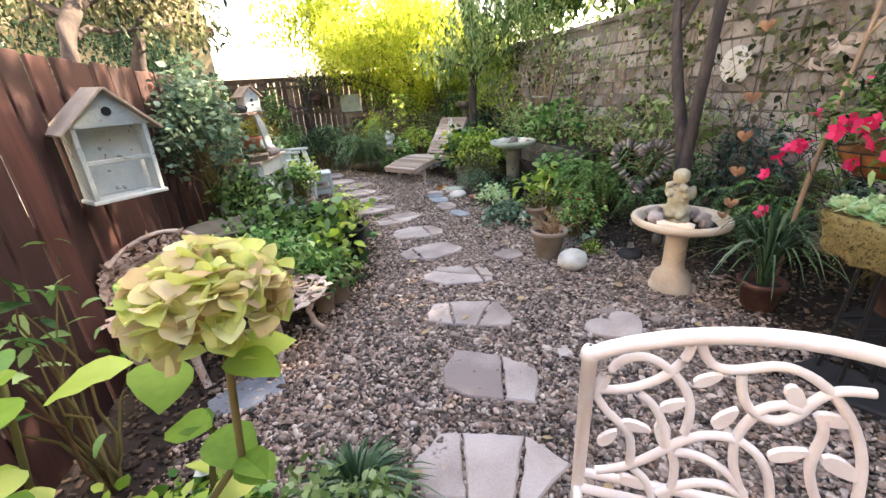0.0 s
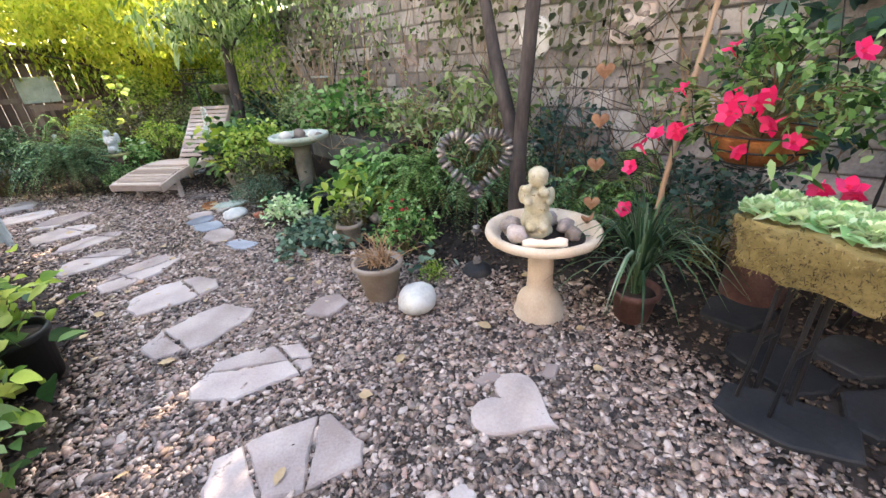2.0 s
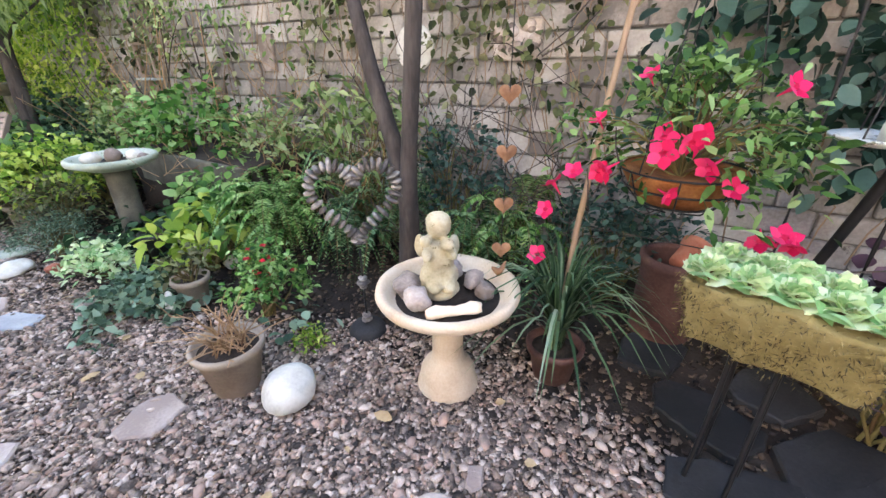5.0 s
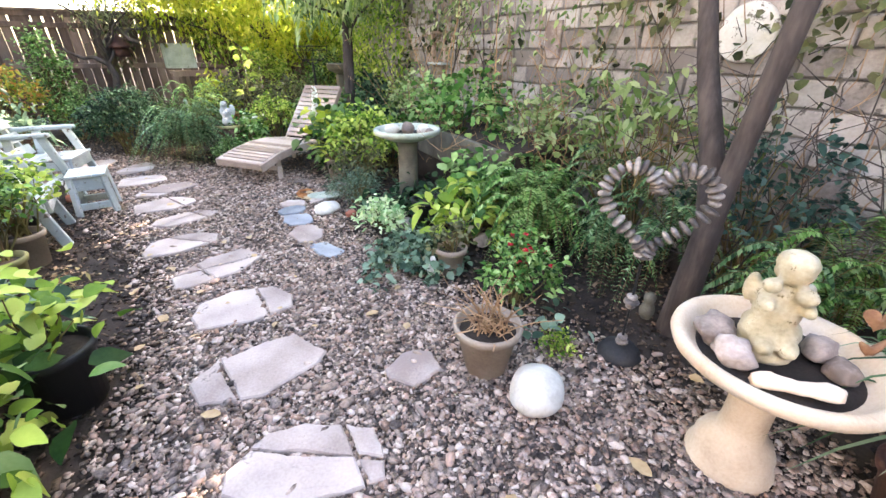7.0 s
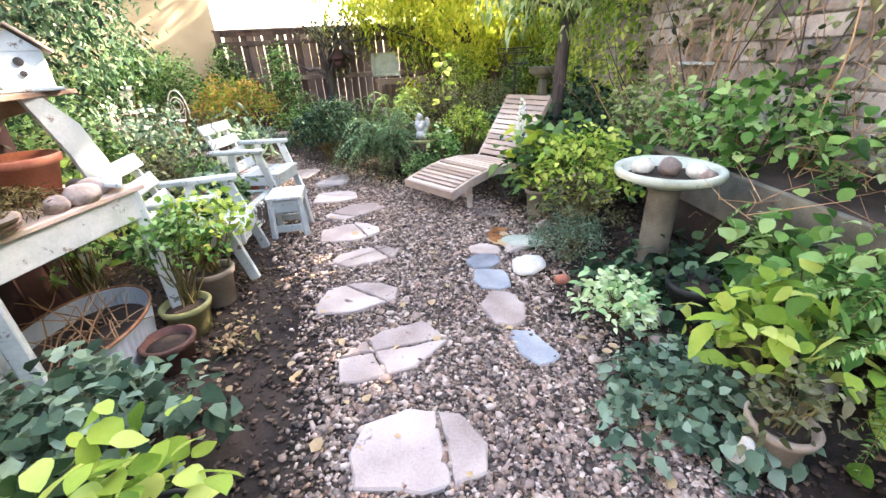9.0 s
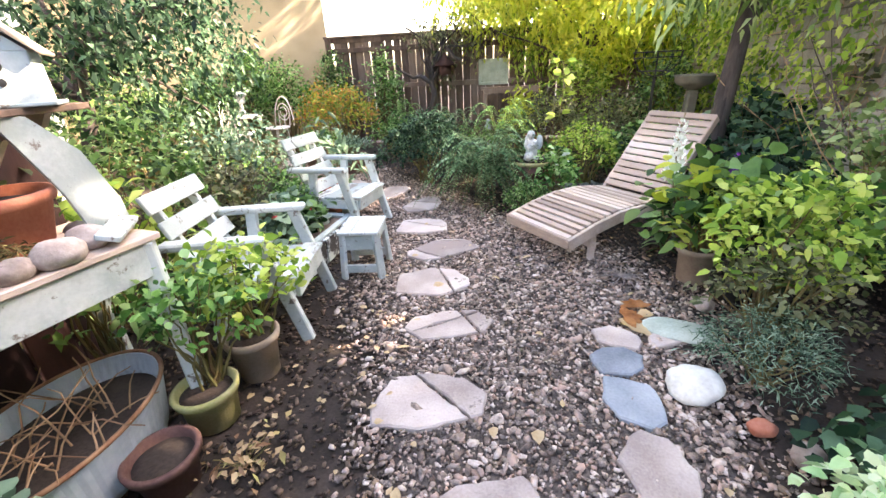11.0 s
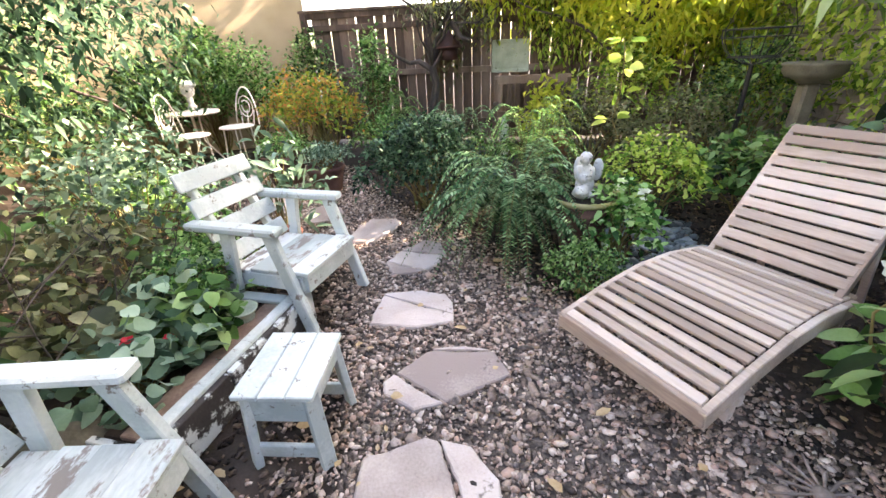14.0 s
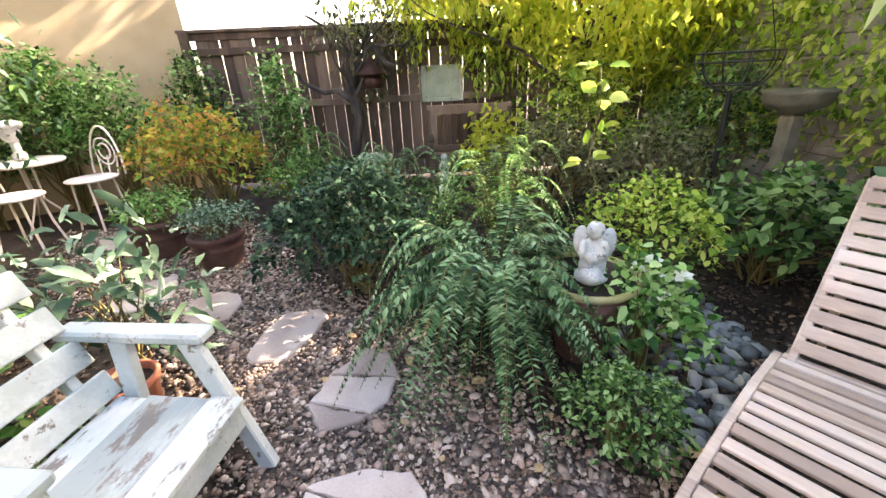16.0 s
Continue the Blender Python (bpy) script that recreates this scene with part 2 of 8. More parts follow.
def thing(name, m, label, category, group="", kind=""):
    ob = new(name)
    ob.matrix_basis = m
    ob.empty_display_size = 0.1
    return tagged(ob, label, category, group, kind)


def np_mesh(name, verts, faces, smooth=True):
    """A mesh from an array of points and a list of index arrays, each with faces of one size."""
    me = bpy.data.meshes.new(name)
    verts = np.asarray(verts, dtype=np.float32).reshape(-1, 3)
    faces = [np.asarray(f, dtype=np.int32) for f in faces if len(f)]
    me.vertices.add(len(verts))
    me.vertices.foreach_set("co", verts.ravel())
    loops = np.concatenate([f.ravel() for f in faces])
    sizes = np.concatenate([np.full(len(f), f.shape[1]) for f in faces])
    me.loops.add(len(loops))
    me.loops.foreach_set("vertex_index", loops)
    me.polygons.add(len(sizes))
    me.polygons.foreach_set("loop_start", np.concatenate([[0], np.cumsum(sizes)[:-1]]).astype(np.int32))
    me.update(calc_edges=True)
    if smooth:
        me.shade_smooth()
    return me


def box(bm, c, s, m=None, bevel=0.0):
    """A box of size s round c, in the frame m."""
    mat = (m or Matrix()) @ Matrix.Translation(c) @ Matrix.Diagonal((*s, 1))
    g = bmesh.ops.create_cube(bm, size=1.0, matrix=mat)
    if bevel:
        edges = list({e for v in g["verts"] for e in v.link_edges})
        bmesh.ops.bevel(bm, geom=edges, offset=bevel, segments=1, affect="EDGES", profile=0.5)
    return bm


def beam(bm, a, b, w, t, bevel=0.004, up=(0, 0, 1)):
    """A bar from a to b, w wide and t thick along up."""
    a, b = Vector(a), Vector(b)
    d = (b - a).normalized()
    side = Vector(up).cross(d)
    side = side.normalized() if side.length > 1e-4 else Vector((1, 0, 0))
    u = d.cross(side)
    m = Matrix((side, u, d)).transposed().to_4x4()
    m.translation = (a + b) / 2
    return box(bm, (0, 0, 0), (w, t, (b - a).length), m, bevel)


def lathe(bm, profile, seg=28, wob=0.0, seed=0):
    """Turns (radius, height) pairs round z."""
    rng = random.Random(seed)
    rings = []
    for r, z in profile:
        rings.append([bm.verts.new((r * math.cos(2 * math.pi * i / seg) * (1 + wob * rng.uniform(-1, 1)), r * math.sin(2 * math.pi * i / seg) * (1 + wob * rng.uniform(-1, 1)), z)) for i in range(seg)])
    for p, q in zip(rings, rings[1:]):
        for i in range(seg):
            bm.faces.new((p[i], p[(i + 1) % seg], q[(i + 1) % seg], q[i]))
    bm.faces.new(rings[0])
    bm.faces.new(rings[-1])
    return bm


def tubes(paths, seg=6):
    """Arrays for round stems: each path is a list of (point, radius)."""
    V, F, base = [], [], 0
    for path in paths:
        pts = np.array([p for p, r in path], dtype=float)
        rad = np.array([r for p, r in path])
        tan = np.gradient(pts, axis=0)
        tan /= np.linalg.norm(tan, axis=1)[:, None] + 1e-9
        ref = np.where(np.abs(tan[:, 2:3]) > 0.9, [[1.0, 0, 0]], [[0, 0, 1.0]])
        a = np.cross(tan, ref)
        a /= np.linalg.norm(a, axis=1)[:, None] + 1e-9
        b = np.cross(tan, a)
        ang = np.arange(seg) * 2 * np.pi / seg
        ring = pts[:, None, :] + rad[:, None, None] * (np.cos(ang)[None, :, None] * a[:, None, :] + np.sin(ang)[None, :, None] * b[:, None, :])
        V.append(ring.reshape(-1, 3))
        n = len(pts)
        i, j = np.meshgrid(np.arange(n - 1), np.arange(seg), indexing="ij")
        q = np.stack([i * seg + j, i * seg + (j + 1) % seg, (i + 1) * seg + (j + 1) % seg, (i + 1) * seg + j], -1).reshape(-1, 4)
        F.append(q + base)
        base += n * seg
    return np.concatenate(V), [np.concatenate(F)]


def unit(a):
    return a / (np.linalg.norm(a, axis=-1, keepdims=True) + 1e-9)


SMOOTH_S = np.array([0.1, 0.25, 0.42, 0.6, 0.78, 0.92])
SMOOTH_W = np.array([0.22, 0.42, 0.5, 0.46, 0.31, 0.13])
LEAF_S = np.array([0, 0.35, 0.7, 1.0, 0.28, 0.66, 0.28, 0.66])
LEAF_W = np.array([0, 0, 0, 0, 0.5, 0.40, -0.5, -0.40])
LEAF_T = np.array([[0, 6, 1], [0, 1, 4], [2, 7, 3], [2, 3, 5]])
LEAF_Q = np.array([[1, 6, 7, 2], [1, 2, 5, 4]])


def leaves(P, D, L, W, rng, fold=0.2, droop=0.35, roll=0.5, simple=False, rounded=False):
    """Folded, drooping leaf blades: bases P, directions D, lengths L, widths W."""
    P, D = np.asarray(P, float), unit(np.asarray(D, float))
    n = len(P)
    L, W = np.broadcast_to(L, n)[:, None, None], np.broadcast_to(W, n)[:, None, None]
    up = np.tile([0.0, 0.0, 1.0], (n, 1)) + rng.normal(0, roll, (n, 3))
    S = unit(np.cross(D, up))
    U = np.cross(S, D)
    big = rounded or (not simple and float(np.mean(L)) > 0.075 and n < 9000)
    if simple:
        s, w = np.array([0, 0.42, 0.42, 1.0]), np.array([0, 0.5, -0.5, 0])
    elif big:
        s = np.concatenate([[0.0], SMOOTH_S, [1.0], SMOOTH_S, SMOOTH_S])
        w = np.concatenate([np.zeros(8), SMOOTH_W, -SMOOTH_W])
    else:
        s, w = LEAF_S, LEAF_W
    h = np.abs(w) * 2 * fold * 0.5
    V = P[:, None, :] + D[:, None, :] * (s[None, :, None] * L) + S[:, None, :] * (w[None, :, None] * W) + U[:, None, :] * (h[None, :, None] * W)
    V = V - np.array([0, 0, 1.0]) * (droop * (s ** 2)[None, :, None] * L)
    k = len(s)
    base = (np.arange(n) * k)[:, None, None]
    if simple:
        return V.reshape(-1, 3), [(np.array([[0, 2, 3], [0, 3, 1]])[None] + base).reshape(-1, 3)]
    if big:
        tri = [[0, 14, 1], [0, 1, 8], [6, 19, 7], [6, 7, 13]]
        quad = [q for i in range(5) for q in ([1 + i, 14 + i, 15 + i, 2 + i], [1 + i, 2 + i, 9 + i, 8 + i])]
        V += rng.normal(0, 0.012, V.shape) * L * (np.abs(w)[None, :, None] > 0)
        return V.reshape(-1, 3), [(np.array(tri)[None] + base).reshape(-1, 3), (np.array(quad)[None] + base).reshape(-1, 4)]
    return V.reshape(-1, 3), [(LEAF_T[None] + base).reshape(-1, 3), (LEAF_Q[None] + base).reshape(-1, 4)]


def join(*sets):
    V, by, base = [], {}, 0
    for v, fs in sets:
        V.append(v)
        for f in fs:
            by.setdefault(f.shape[1], []).append(f + base)
        base += len(v)
    return np.concatenate(V), [np.concatenate(f) for f in by.values()]


def arc(a, b, sag=0.2, n=6, r0=0.006, r1=0.002, rng=None):
    """A bowed stem from a to b, with radii."""
    a, b = np.asarray(a, float), np.asarray(b, float)
    t = np.linspace(0, 1, n)
    lift = np.array([0, 0, 1.0]) * sag
    pts = a + (b - a) * t[:, None] + lift * (np.sin(np.pi * t))[:, None]
    if rng is not None:
        pts[1:-1] += rng.normal(0, 0.06, (n - 2, 3)) * np.linalg.norm(b - a)*0.4
    return [(p, r0 + (r1 - r0) * u) for p, u in zip(pts, t)]


def shoots(rng, n, rx, ry, h, low=0.25, power=0.5):
    """Points in a rounded clump: denser towards the outside."""
    th = rng.uniform(0, 2 * np.pi, n)
    r = rng.uniform(0, 1, n) ** power
    z = low + (1 - low) * np.sqrt(np.clip(1 - 0.9 * r ** 2, 0, 1)) * rng.uniform(0.35, 1.0, n) ** 0.6
    bump = 1 + 0.18 * np.sin(3 * th + rng.uniform(0, 6)) + 0.12 * np.sin(5 * th + rng.uniform(0, 6))
    return np.stack([rx * r * np.cos(th) * bump, ry * r * np.sin(th) * bump, h * z], -1)


def bush(name, x, y, rx, ry, h, tips, per, size, mat, label, category="bush", seed=1, z=0.0, aspect=0.55, low=0.2, droop=0.4, stem=None, flowers=None, simple=None, group="", spread=0.8):
    """A leafy clump: stems from the root to many shoots, each with leaves round its end."""
    rng = np.random.default_rng(seed)
    root = thing(name, pose(x, y, z), label, category, group)
    per = max(per + 1, round(per * 1.25))
    T = shoots(rng, tips, rx, ry, h, low)
    sel = T[rng.permutation(tips)[: min(tips, 26)]]
    sv, sf = tubes([arc((rng.normal(0, rx * 0.12), rng.normal(0, ry * 0.12), 0), t, 0.05 * h, 6, 0.0035 + 0.006 * h, 0.002, rng) for t in sel], 5)
    link("branchwork", np_mesh("branchwork", sv, sf), stem or STEM, root)
    C = np.repeat(T, per, axis=0)
    out = unit(C * [1, 1, 0.5] + [0, 0, 0.12 * h])
    D = out * 0.7 + rng.normal(0, spread, C.shape) + [0, 0, 0.15]
    P = C + rng.normal(0, size * 0.75, C.shape)
    P[:, 2] = np.maximum(P[:, 2], 0.015)
    L = size * rng.uniform(0.6, 1.25, len(P))
    if simple is None:
        simple = size < 0.045 or y > 9.0 or x < -1.8
    lv, lf = leaves(P, D, L, L * aspect, rng, droop=droop, simple=simple)
    lv[:, 2] = np.maximum(lv[:, 2], 0.008)
    link("foliage", np_mesh("foliage", lv, lf), mat, root)
    if flowers:
        fmat, count, fsize, fname = flowers
        pick = T[np.argsort(-T[:, 2] - rng.uniform(0, h * 0.7, tips))[:count]] * [1.05, 1.05, 1.06]
        for p in pick:
            link(fname, blossom(rng, fsize), fmat, root).location = p
    return root


def blossom(rng, size, petals=9):
    th = np.arange(petals) * 2 * np.pi / petals + rng.uniform(0, 1)
    D = np.stack([np.cos(th), np.sin(th), rng.uniform(0.1, 0.9, petals)], -1)
    v, f = leaves(np.zeros((petals, 3)), D, size * 0.5, size * 0.42, rng, droop=0.15, roll=0.2)
    return np_mesh("flower", v, f)


def frond(rng, a, th, length, rise, pairs=22, pin=0.055, drop=0.0, base=0.0):
    """One fern frond: an arching midrib with paired pinnae."""
    t = np.linspace(0, 1, pairs)
    d = np.array([math.cos(th), math.sin(th), 0])
    out = length * 0.85 * t ** 1.25
    pts = np.asarray(a) + d * out[:, None] + np.array([0, 0, 1.0]) * (rise * (2.9 * t - 2.6 * t ** 2.0) - drop * t ** 3)[:, None]
    pts[:, 2] = np.maximum(pts[:, 2], 0.02 - base)
    tan = unit(np.gradient(pts, axis=0))
    side = np.array([-d[1], d[0], 0])
    prof = np.sin(np.pi * np.clip(t * 0.93 + 0.07, 0, 1)) ** 0.6
    P = np.repeat(pts, 2, axis=0)
    sg = np.tile([1.0, -1.0], pairs)[:, None]
    D = side * sg + np.repeat(tan, 2, axis=0) * 0.35 + rng.normal(0, 0.08, P.shape)
    L = np.repeat(prof, 2) * pin * rng.uniform(0.85, 1.1, len(P))
    return P, D, L, [(p, 0.003 * (1 - 0.7 * u)) for p, u in zip(pts[::3], t[::3])]


def fern(x, y, n, length, rise, mat, label, seed=1, z=0.0, pin=0.06, lo=0, hi=360, name="fern", drop=0.0):
    rng = np.random.default_rng(seed)
    root = thing(name, pose(x, y, z), label, "fern")
    Ps, Ds, Ls, ribs = [], [], [], []
    for i in range(n):
        th = radians(rng.uniform(lo, hi))
        k = rng.uniform(0.55, 1.1)
        p, d, l, rib = frond(rng, (rng.normal(0, 0.04), rng.normal(0, 0.04), 0.03), th, length * k, rise * rng.uniform(0.5, 1.15), 62, pin * 0.68 * (0.7 + 0.4 * k), drop * rng.uniform(0.5, 1.3), z)
        Ps.append(p), Ds.append(d), Ls.append(l), ribs.append(rib)
    L = np.concatenate(Ls)
    lv, lf = leaves(np.concatenate(Ps), np.concatenate(Ds), L, L * 0.34 + 0.0025, rng, droop=0.25, roll=0.15, simple=True)
    link("frondage", np_mesh("frondage", lv, lf), mat, root)
    sv, sf = tubes(ribs, 4)
    link("branchwork", np_mesh("branchwork", sv, sf), STEM, root)
    return root


def blades(rng, n, length, width, spread, rise):
    """Arching grass blades."""
    V, F, seg = [], [], 7
    for i in range(n):
        th, k = rng.uniform(0, 2 * np.pi), rng.uniform(0.6, 1.1)
        t = np.linspace(0, 1, seg)
        d, s = np.array([math.cos(th), math.sin(th), 0]), np.array([-math.sin(th), math.cos(th), 0])
        reach = spread * rng.uniform(0.15, 1.0)
        pts = d * (reach * t ** 1.6)[:, None] + np.array([0, 0, 1.0]) * (rise * k * (1.7 * t - (0.7 + 0.8 * reach / spread) * t ** 2.4))[:, None] + d * rng.uniform(0, 0.03)
        w = width * np.sin(np.pi * (0.12 + 0.88 * t)) ** 0.5 * 0.5
        V.append(np.stack([pts + s * w[:, None], pts - s * w[:, None]], 1).reshape(-1, 3))
        k0 = np.arange(seg - 1) * 2 + i * seg * 2
        F.append(np.stack([k0, k0 + 1, k0 + 3, k0 + 2], -1))
    return np.concatenate(V), [np.concatenate(F)]


def rock_mesh(seed, sx, sy, sz, rough=0.18, sub=3, flat=0.0):
    """A lumpy stone that stands on z = 0."""
    bm = bmesh.new()
    bmesh.ops.create_icosphere(bm, subdivisions=sub, radius=1.0)
    off = Vector((seed * 3.7, seed * 1.3, seed * 2.1))
    for v in bm.verts:
        k = 1 + rough * noise.noise(v.co * 1.3 + off) + rough * 0.4 * noise.noise(v.co * 3.5 + off)
        v.co = Vector((v.co.x * sx * k, v.co.y * sy * k, v.co.z * sz * k))
        v.co.z = max(v.co.z, -sz * (0.75 - flat))
    lo = min(v.co.z for v in bm.verts)
    for v in bm.verts:
        v.co.z -= lo
    return bm


def stone(name, x, y, z, s, mat, label, seed=1, rz=0, category="rock", rough=0.18, group=""):
    ob = part(name, rock_mesh(seed, s[0] / 2, s[1] / 2, s[2] / 1.75, rough), mat, smooth=True)
    ob.matrix_basis = pose(x, y, z, 0, 0, rz)
    return tagged(ob, label, category, group)


def pot_bm(r0, r1, h, lip=0.02, liph=0.04, wall=0.012):
    return lathe(bmesh.new(), [(r0 * 0.92, 0), (r0, 0.006), (r1 - lip * 0.7, h - liph), (r1, h - liph + 0.004), (r1 + lip * 0.3, h - 0.006), (r1, h), (r1 - wall, h), (r1 - wall - 0.004, h - 0.03), (r0 * 0.9, h - 0.06)])


def pot(x, y, r0, r1, h, mat, label, z=0.0, name="flower_pot", group="", tilt=(0, 0)):
    root = thing(name, pose(x, y, z, tilt[0], tilt[1], 0), label, "pot", group)
    part("pot", pot_bm(r0, r1, h), mat, root, smooth=True)
    bm = lathe(bmesh.new(), [(r1 - 0.02, h - 0.05), (r1 - 0.022, h - 0.035), (r1 * 0.5, h - 0.03), (0.004, h - 0.028)], 20, 0.03)
    part("soil", bm, SOIL, root, smooth=True)
    return root


# ---------------------------------------------------------------- ground
def gravel_span(y):
    """Left and right limits of the gravel at a distance y down the garden."""
    ys = [-2, 0.5, 2, 3, 4, 5, 6, 7, 7.6, 8.3, 9.2, 10.5]
    left = [-1.0, -0.9, -0.7, 0.15, 0.32, 0.15, -0.25, -0.4, -0.6, -1.3, -2.6, -3.4]
    right = [1.8, 1.85, 2.5, 2.1, 1.7, 1.7, 2.0, 1.5, 0.7, 0.25, -0.7, -1.6]
    return np.interp(y, ys, left), np.interp(y, ys, right)


def pebbles(name, x, y, r, mat, label, seed, flat=0.5, lift=0.0, fine=0.0125):
    """Many small stones as one mesh; those under the fine radius have eight corners, the rest twelve."""
    rng = np.random.default_rng(seed)
    sets = []
    for small in (True, False):
        bm = bmesh.new()
        if small:
            bmesh.ops.create_cube(bm, size=1.35)
            bmesh.ops.triangulate(bm, faces=bm.faces)
        else:
            bmesh.ops.create_icosphere(bm, subdivisions=1, radius=1.0)
        bv = np.array([v.co[:] for v in bm.verts])
        bf = np.array([[v.index for v in f.verts] for f in bm.faces])
        bm.free()
        pick = (r < fine) == small
        q, n, k = r[pick], int(pick.sum()), len(bv)
        if n == 0:
            continue
        sc = np.stack([q * rng.uniform(0.9, 1.65, n), q * rng.uniform(0.6, 1.05, n), q * flat * rng.uniform(0.7, 1.2, n)], -1)
        V = bv[None] * sc[:, None, :] * rng.uniform(0.8, 1.2, (n, k, 1))
        th, tl = rng.uniform(0, 2 * np.pi, n), rng.normal(0, 0.3, n)
        z = V[:, :, 2] + V[:, :, 0] * tl[:, None]
        c, s = np.cos(th)[:, None], np.sin(th)[:, None]
        X = V[:, :, 0] * c - V[:, :, 1] * s + x[pick][:, None]
        Y = V[:, :, 0] * s + V[:, :, 1] * c + y[pick][:, None]
        Z = z + (q * flat * rng.uniform(0.1, 0.7, n))[:, None] + lift
        F = bf[None] + (np.arange(n) * k)[:, None, None]
        sets.append((np.stack([X, Y, Z], -1).reshape(-1, 3), [F.reshape(-1, 3)]))
    v, f = join(*sets)
    ob = link(name, np_mesh(name, v, f), mat)
    return tagged(ob, label, "gravel", kind="stuff")


def build_ground():
    bm = bmesh.new()
    def h(x, y):
        near = max(0.0, 1 - max(abs(x), abs(y - 5)) / 16)
        return -0.012 + 0.016 * noise.noise(Vector((x * 1.3, y * 1.3, 0))) * near
    xs = sorted({-120, -60, -30, -18, *[-12 + 0.4 * i for i in range(61)], 18, 30, 60, 120})
    ys = sorted({-120, -60, -30, -15, *[-6 + 0.4 * i for i in range(61)], 25, 40, 60, 120})
    grid = [[bm.verts.new((x, y, h(x, y))) for x in xs] for y in ys]
    for a, b in zip(grid, grid[1:]):
        for i in range(len(xs) - 1):
            bm.faces.new((a[i], a[i + 1], b[i + 1], b[i]))
    tagged(part("ground", bm, SOIL, smooth=True), "dark brown garden soil strewn with litter", "ground", kind="structure")
    bm = bmesh.new()
    rows = []
    for i in range(52):
        y = -1.0 + 0.22 * i
        a, b = (float(v) for v in gravel_span(y))
        rows.append([bm.verts.new((a + (b - a) * k / 8 + 0.05 * noise.noise(Vector((y * 3, k, 0))), y, -0.004 if 0 < k < 8 else -0.03)) for k in range(9)])
    for p, q in zip(rows, rows[1:]):
        for k in range(8):
            bm.faces.new((p[k], p[k + 1], q[k + 1], q[k]))
    tagged(part("pavement", bm, GRAVELBED, smooth=True), "bed of fine brown grit under the path gravel", "path", kind="structure")
    rng = np.random.default_rng(5)
    def scatter(n, y0, y1, grow, keep):
        y = rng.uniform(y0, y1, n)
        a, b = gravel_span(y)
        x = rng.uniform(-3.5, 3.4, n)
        inside = np.minimum(x - a + grow, b + grow - x)
        ok = (inside > 0) & (rng.uniform(0, 1, n) < np.clip(0.08 + inside / 0.35, 0, 1) * keep)
        return x[ok], y[ok]
    x, y = scatter(210000, 0.3, 4.6, 0.12, 1.0)
    pebbles("gravel", x, y, np.clip(rng.lognormal(-4.76, 0.42, len(x)), 0.005, 0.03), GRAVEL, "loose grey and tan pebble gravel on the path", 6, lift=0.002)
    x, y = scatter(165000, 4.6, 10.5, 0.12, 1.0)
    pebbles("gravel", x, y, np.clip(rng.lognormal(-4.74, 0.42, len(x)), 0.006, 0.032), GRAVEL, "loose grey and tan pebble gravel on the path", 7, lift=0.002)
    n = 62000
    x, y = rng.uniform(-3.2, 3.3, n), rng.uniform(0.2, 10.5, n)
    a, b = gravel_span(y)
    ok = (x < a + 0.15) | (x > b - 0.15) | (rng.uniform(0, 1, n) < 0.12)
    x, y = x[ok], y[ok]
    n = len(x)
    pebbles("litter", x, y, rng.uniform(0.005, 0.017, n), MULCH, "dark bark litter and clods over the soil", 8, 0.4, fine=1.0)


build_ground()


def outline(rng, L, W, n=8, jag=0.13):
    th = np.sort((np.arange(n) + rng.uniform(-0.3, 0.3, n)) * 2 * np.pi / n)
    k = 1 + rng.uniform(-jag, jag, n)
    sq = (np.abs(np.cos(th)) ** 3 + np.abs(np.sin(th)) ** 3) ** (-1 / 3)
    return np.stack([L / 2 * np.cos(th) * k * sq, W / 2 * np.sin(th) * k * sq], -1)


def clip(poly, p, nrm):
    out = []
    for i in range(len(poly)):
        a, b = poly[i], poly[(i + 1) % len(poly)]
        da, db = (a - p) @ nrm, (b - p) @ nrm
        if da >= 0:
            out.append(a)
        if (da >= 0) != (db >= 0):
            out.append(a + (b - a) * da / (da - db))
    return np.array(out)


def slab(poly, h, rng, gap=0.006):
    """A thick slab with a worn, chipped edge."""
    fine = []
    for i in range(len(poly)):
        a, b = poly[i], poly[(i + 1) % len(poly)]
        k = max(1, int(np.linalg.norm(b - a) / 0.035))
        for j in range(k):
            fine.append(a + (b - a) * j / k + rng.normal(0, 0.0025, 2))
    fine = np.array(fine)
    c = fine.mean(0)
    d = unit(fine - c)
    bm = bmesh.new()
    rings = []
    for inset, z in ((gap, -0.03), (gap, h - 0.007), (gap + 0.008, h), (gap + 0.06, h + 0.001)):
        q = fine - d * np.minimum(inset, np.linalg.norm(fine - c, axis=1)[:, None] * 0.6)
        rings.append([bm.verts.new((u[0], u[1], z + rng.normal(0, 0.0006))) for u in q])
    m = len(fine)
    for p, q in zip(rings, rings[1:]):
        for i in range(m):
            bm.faces.new((p[i], p[(i + 1) % m], q[(i + 1) % m], q[i]))
    bm.faces.new(rings[-1])
    return bm


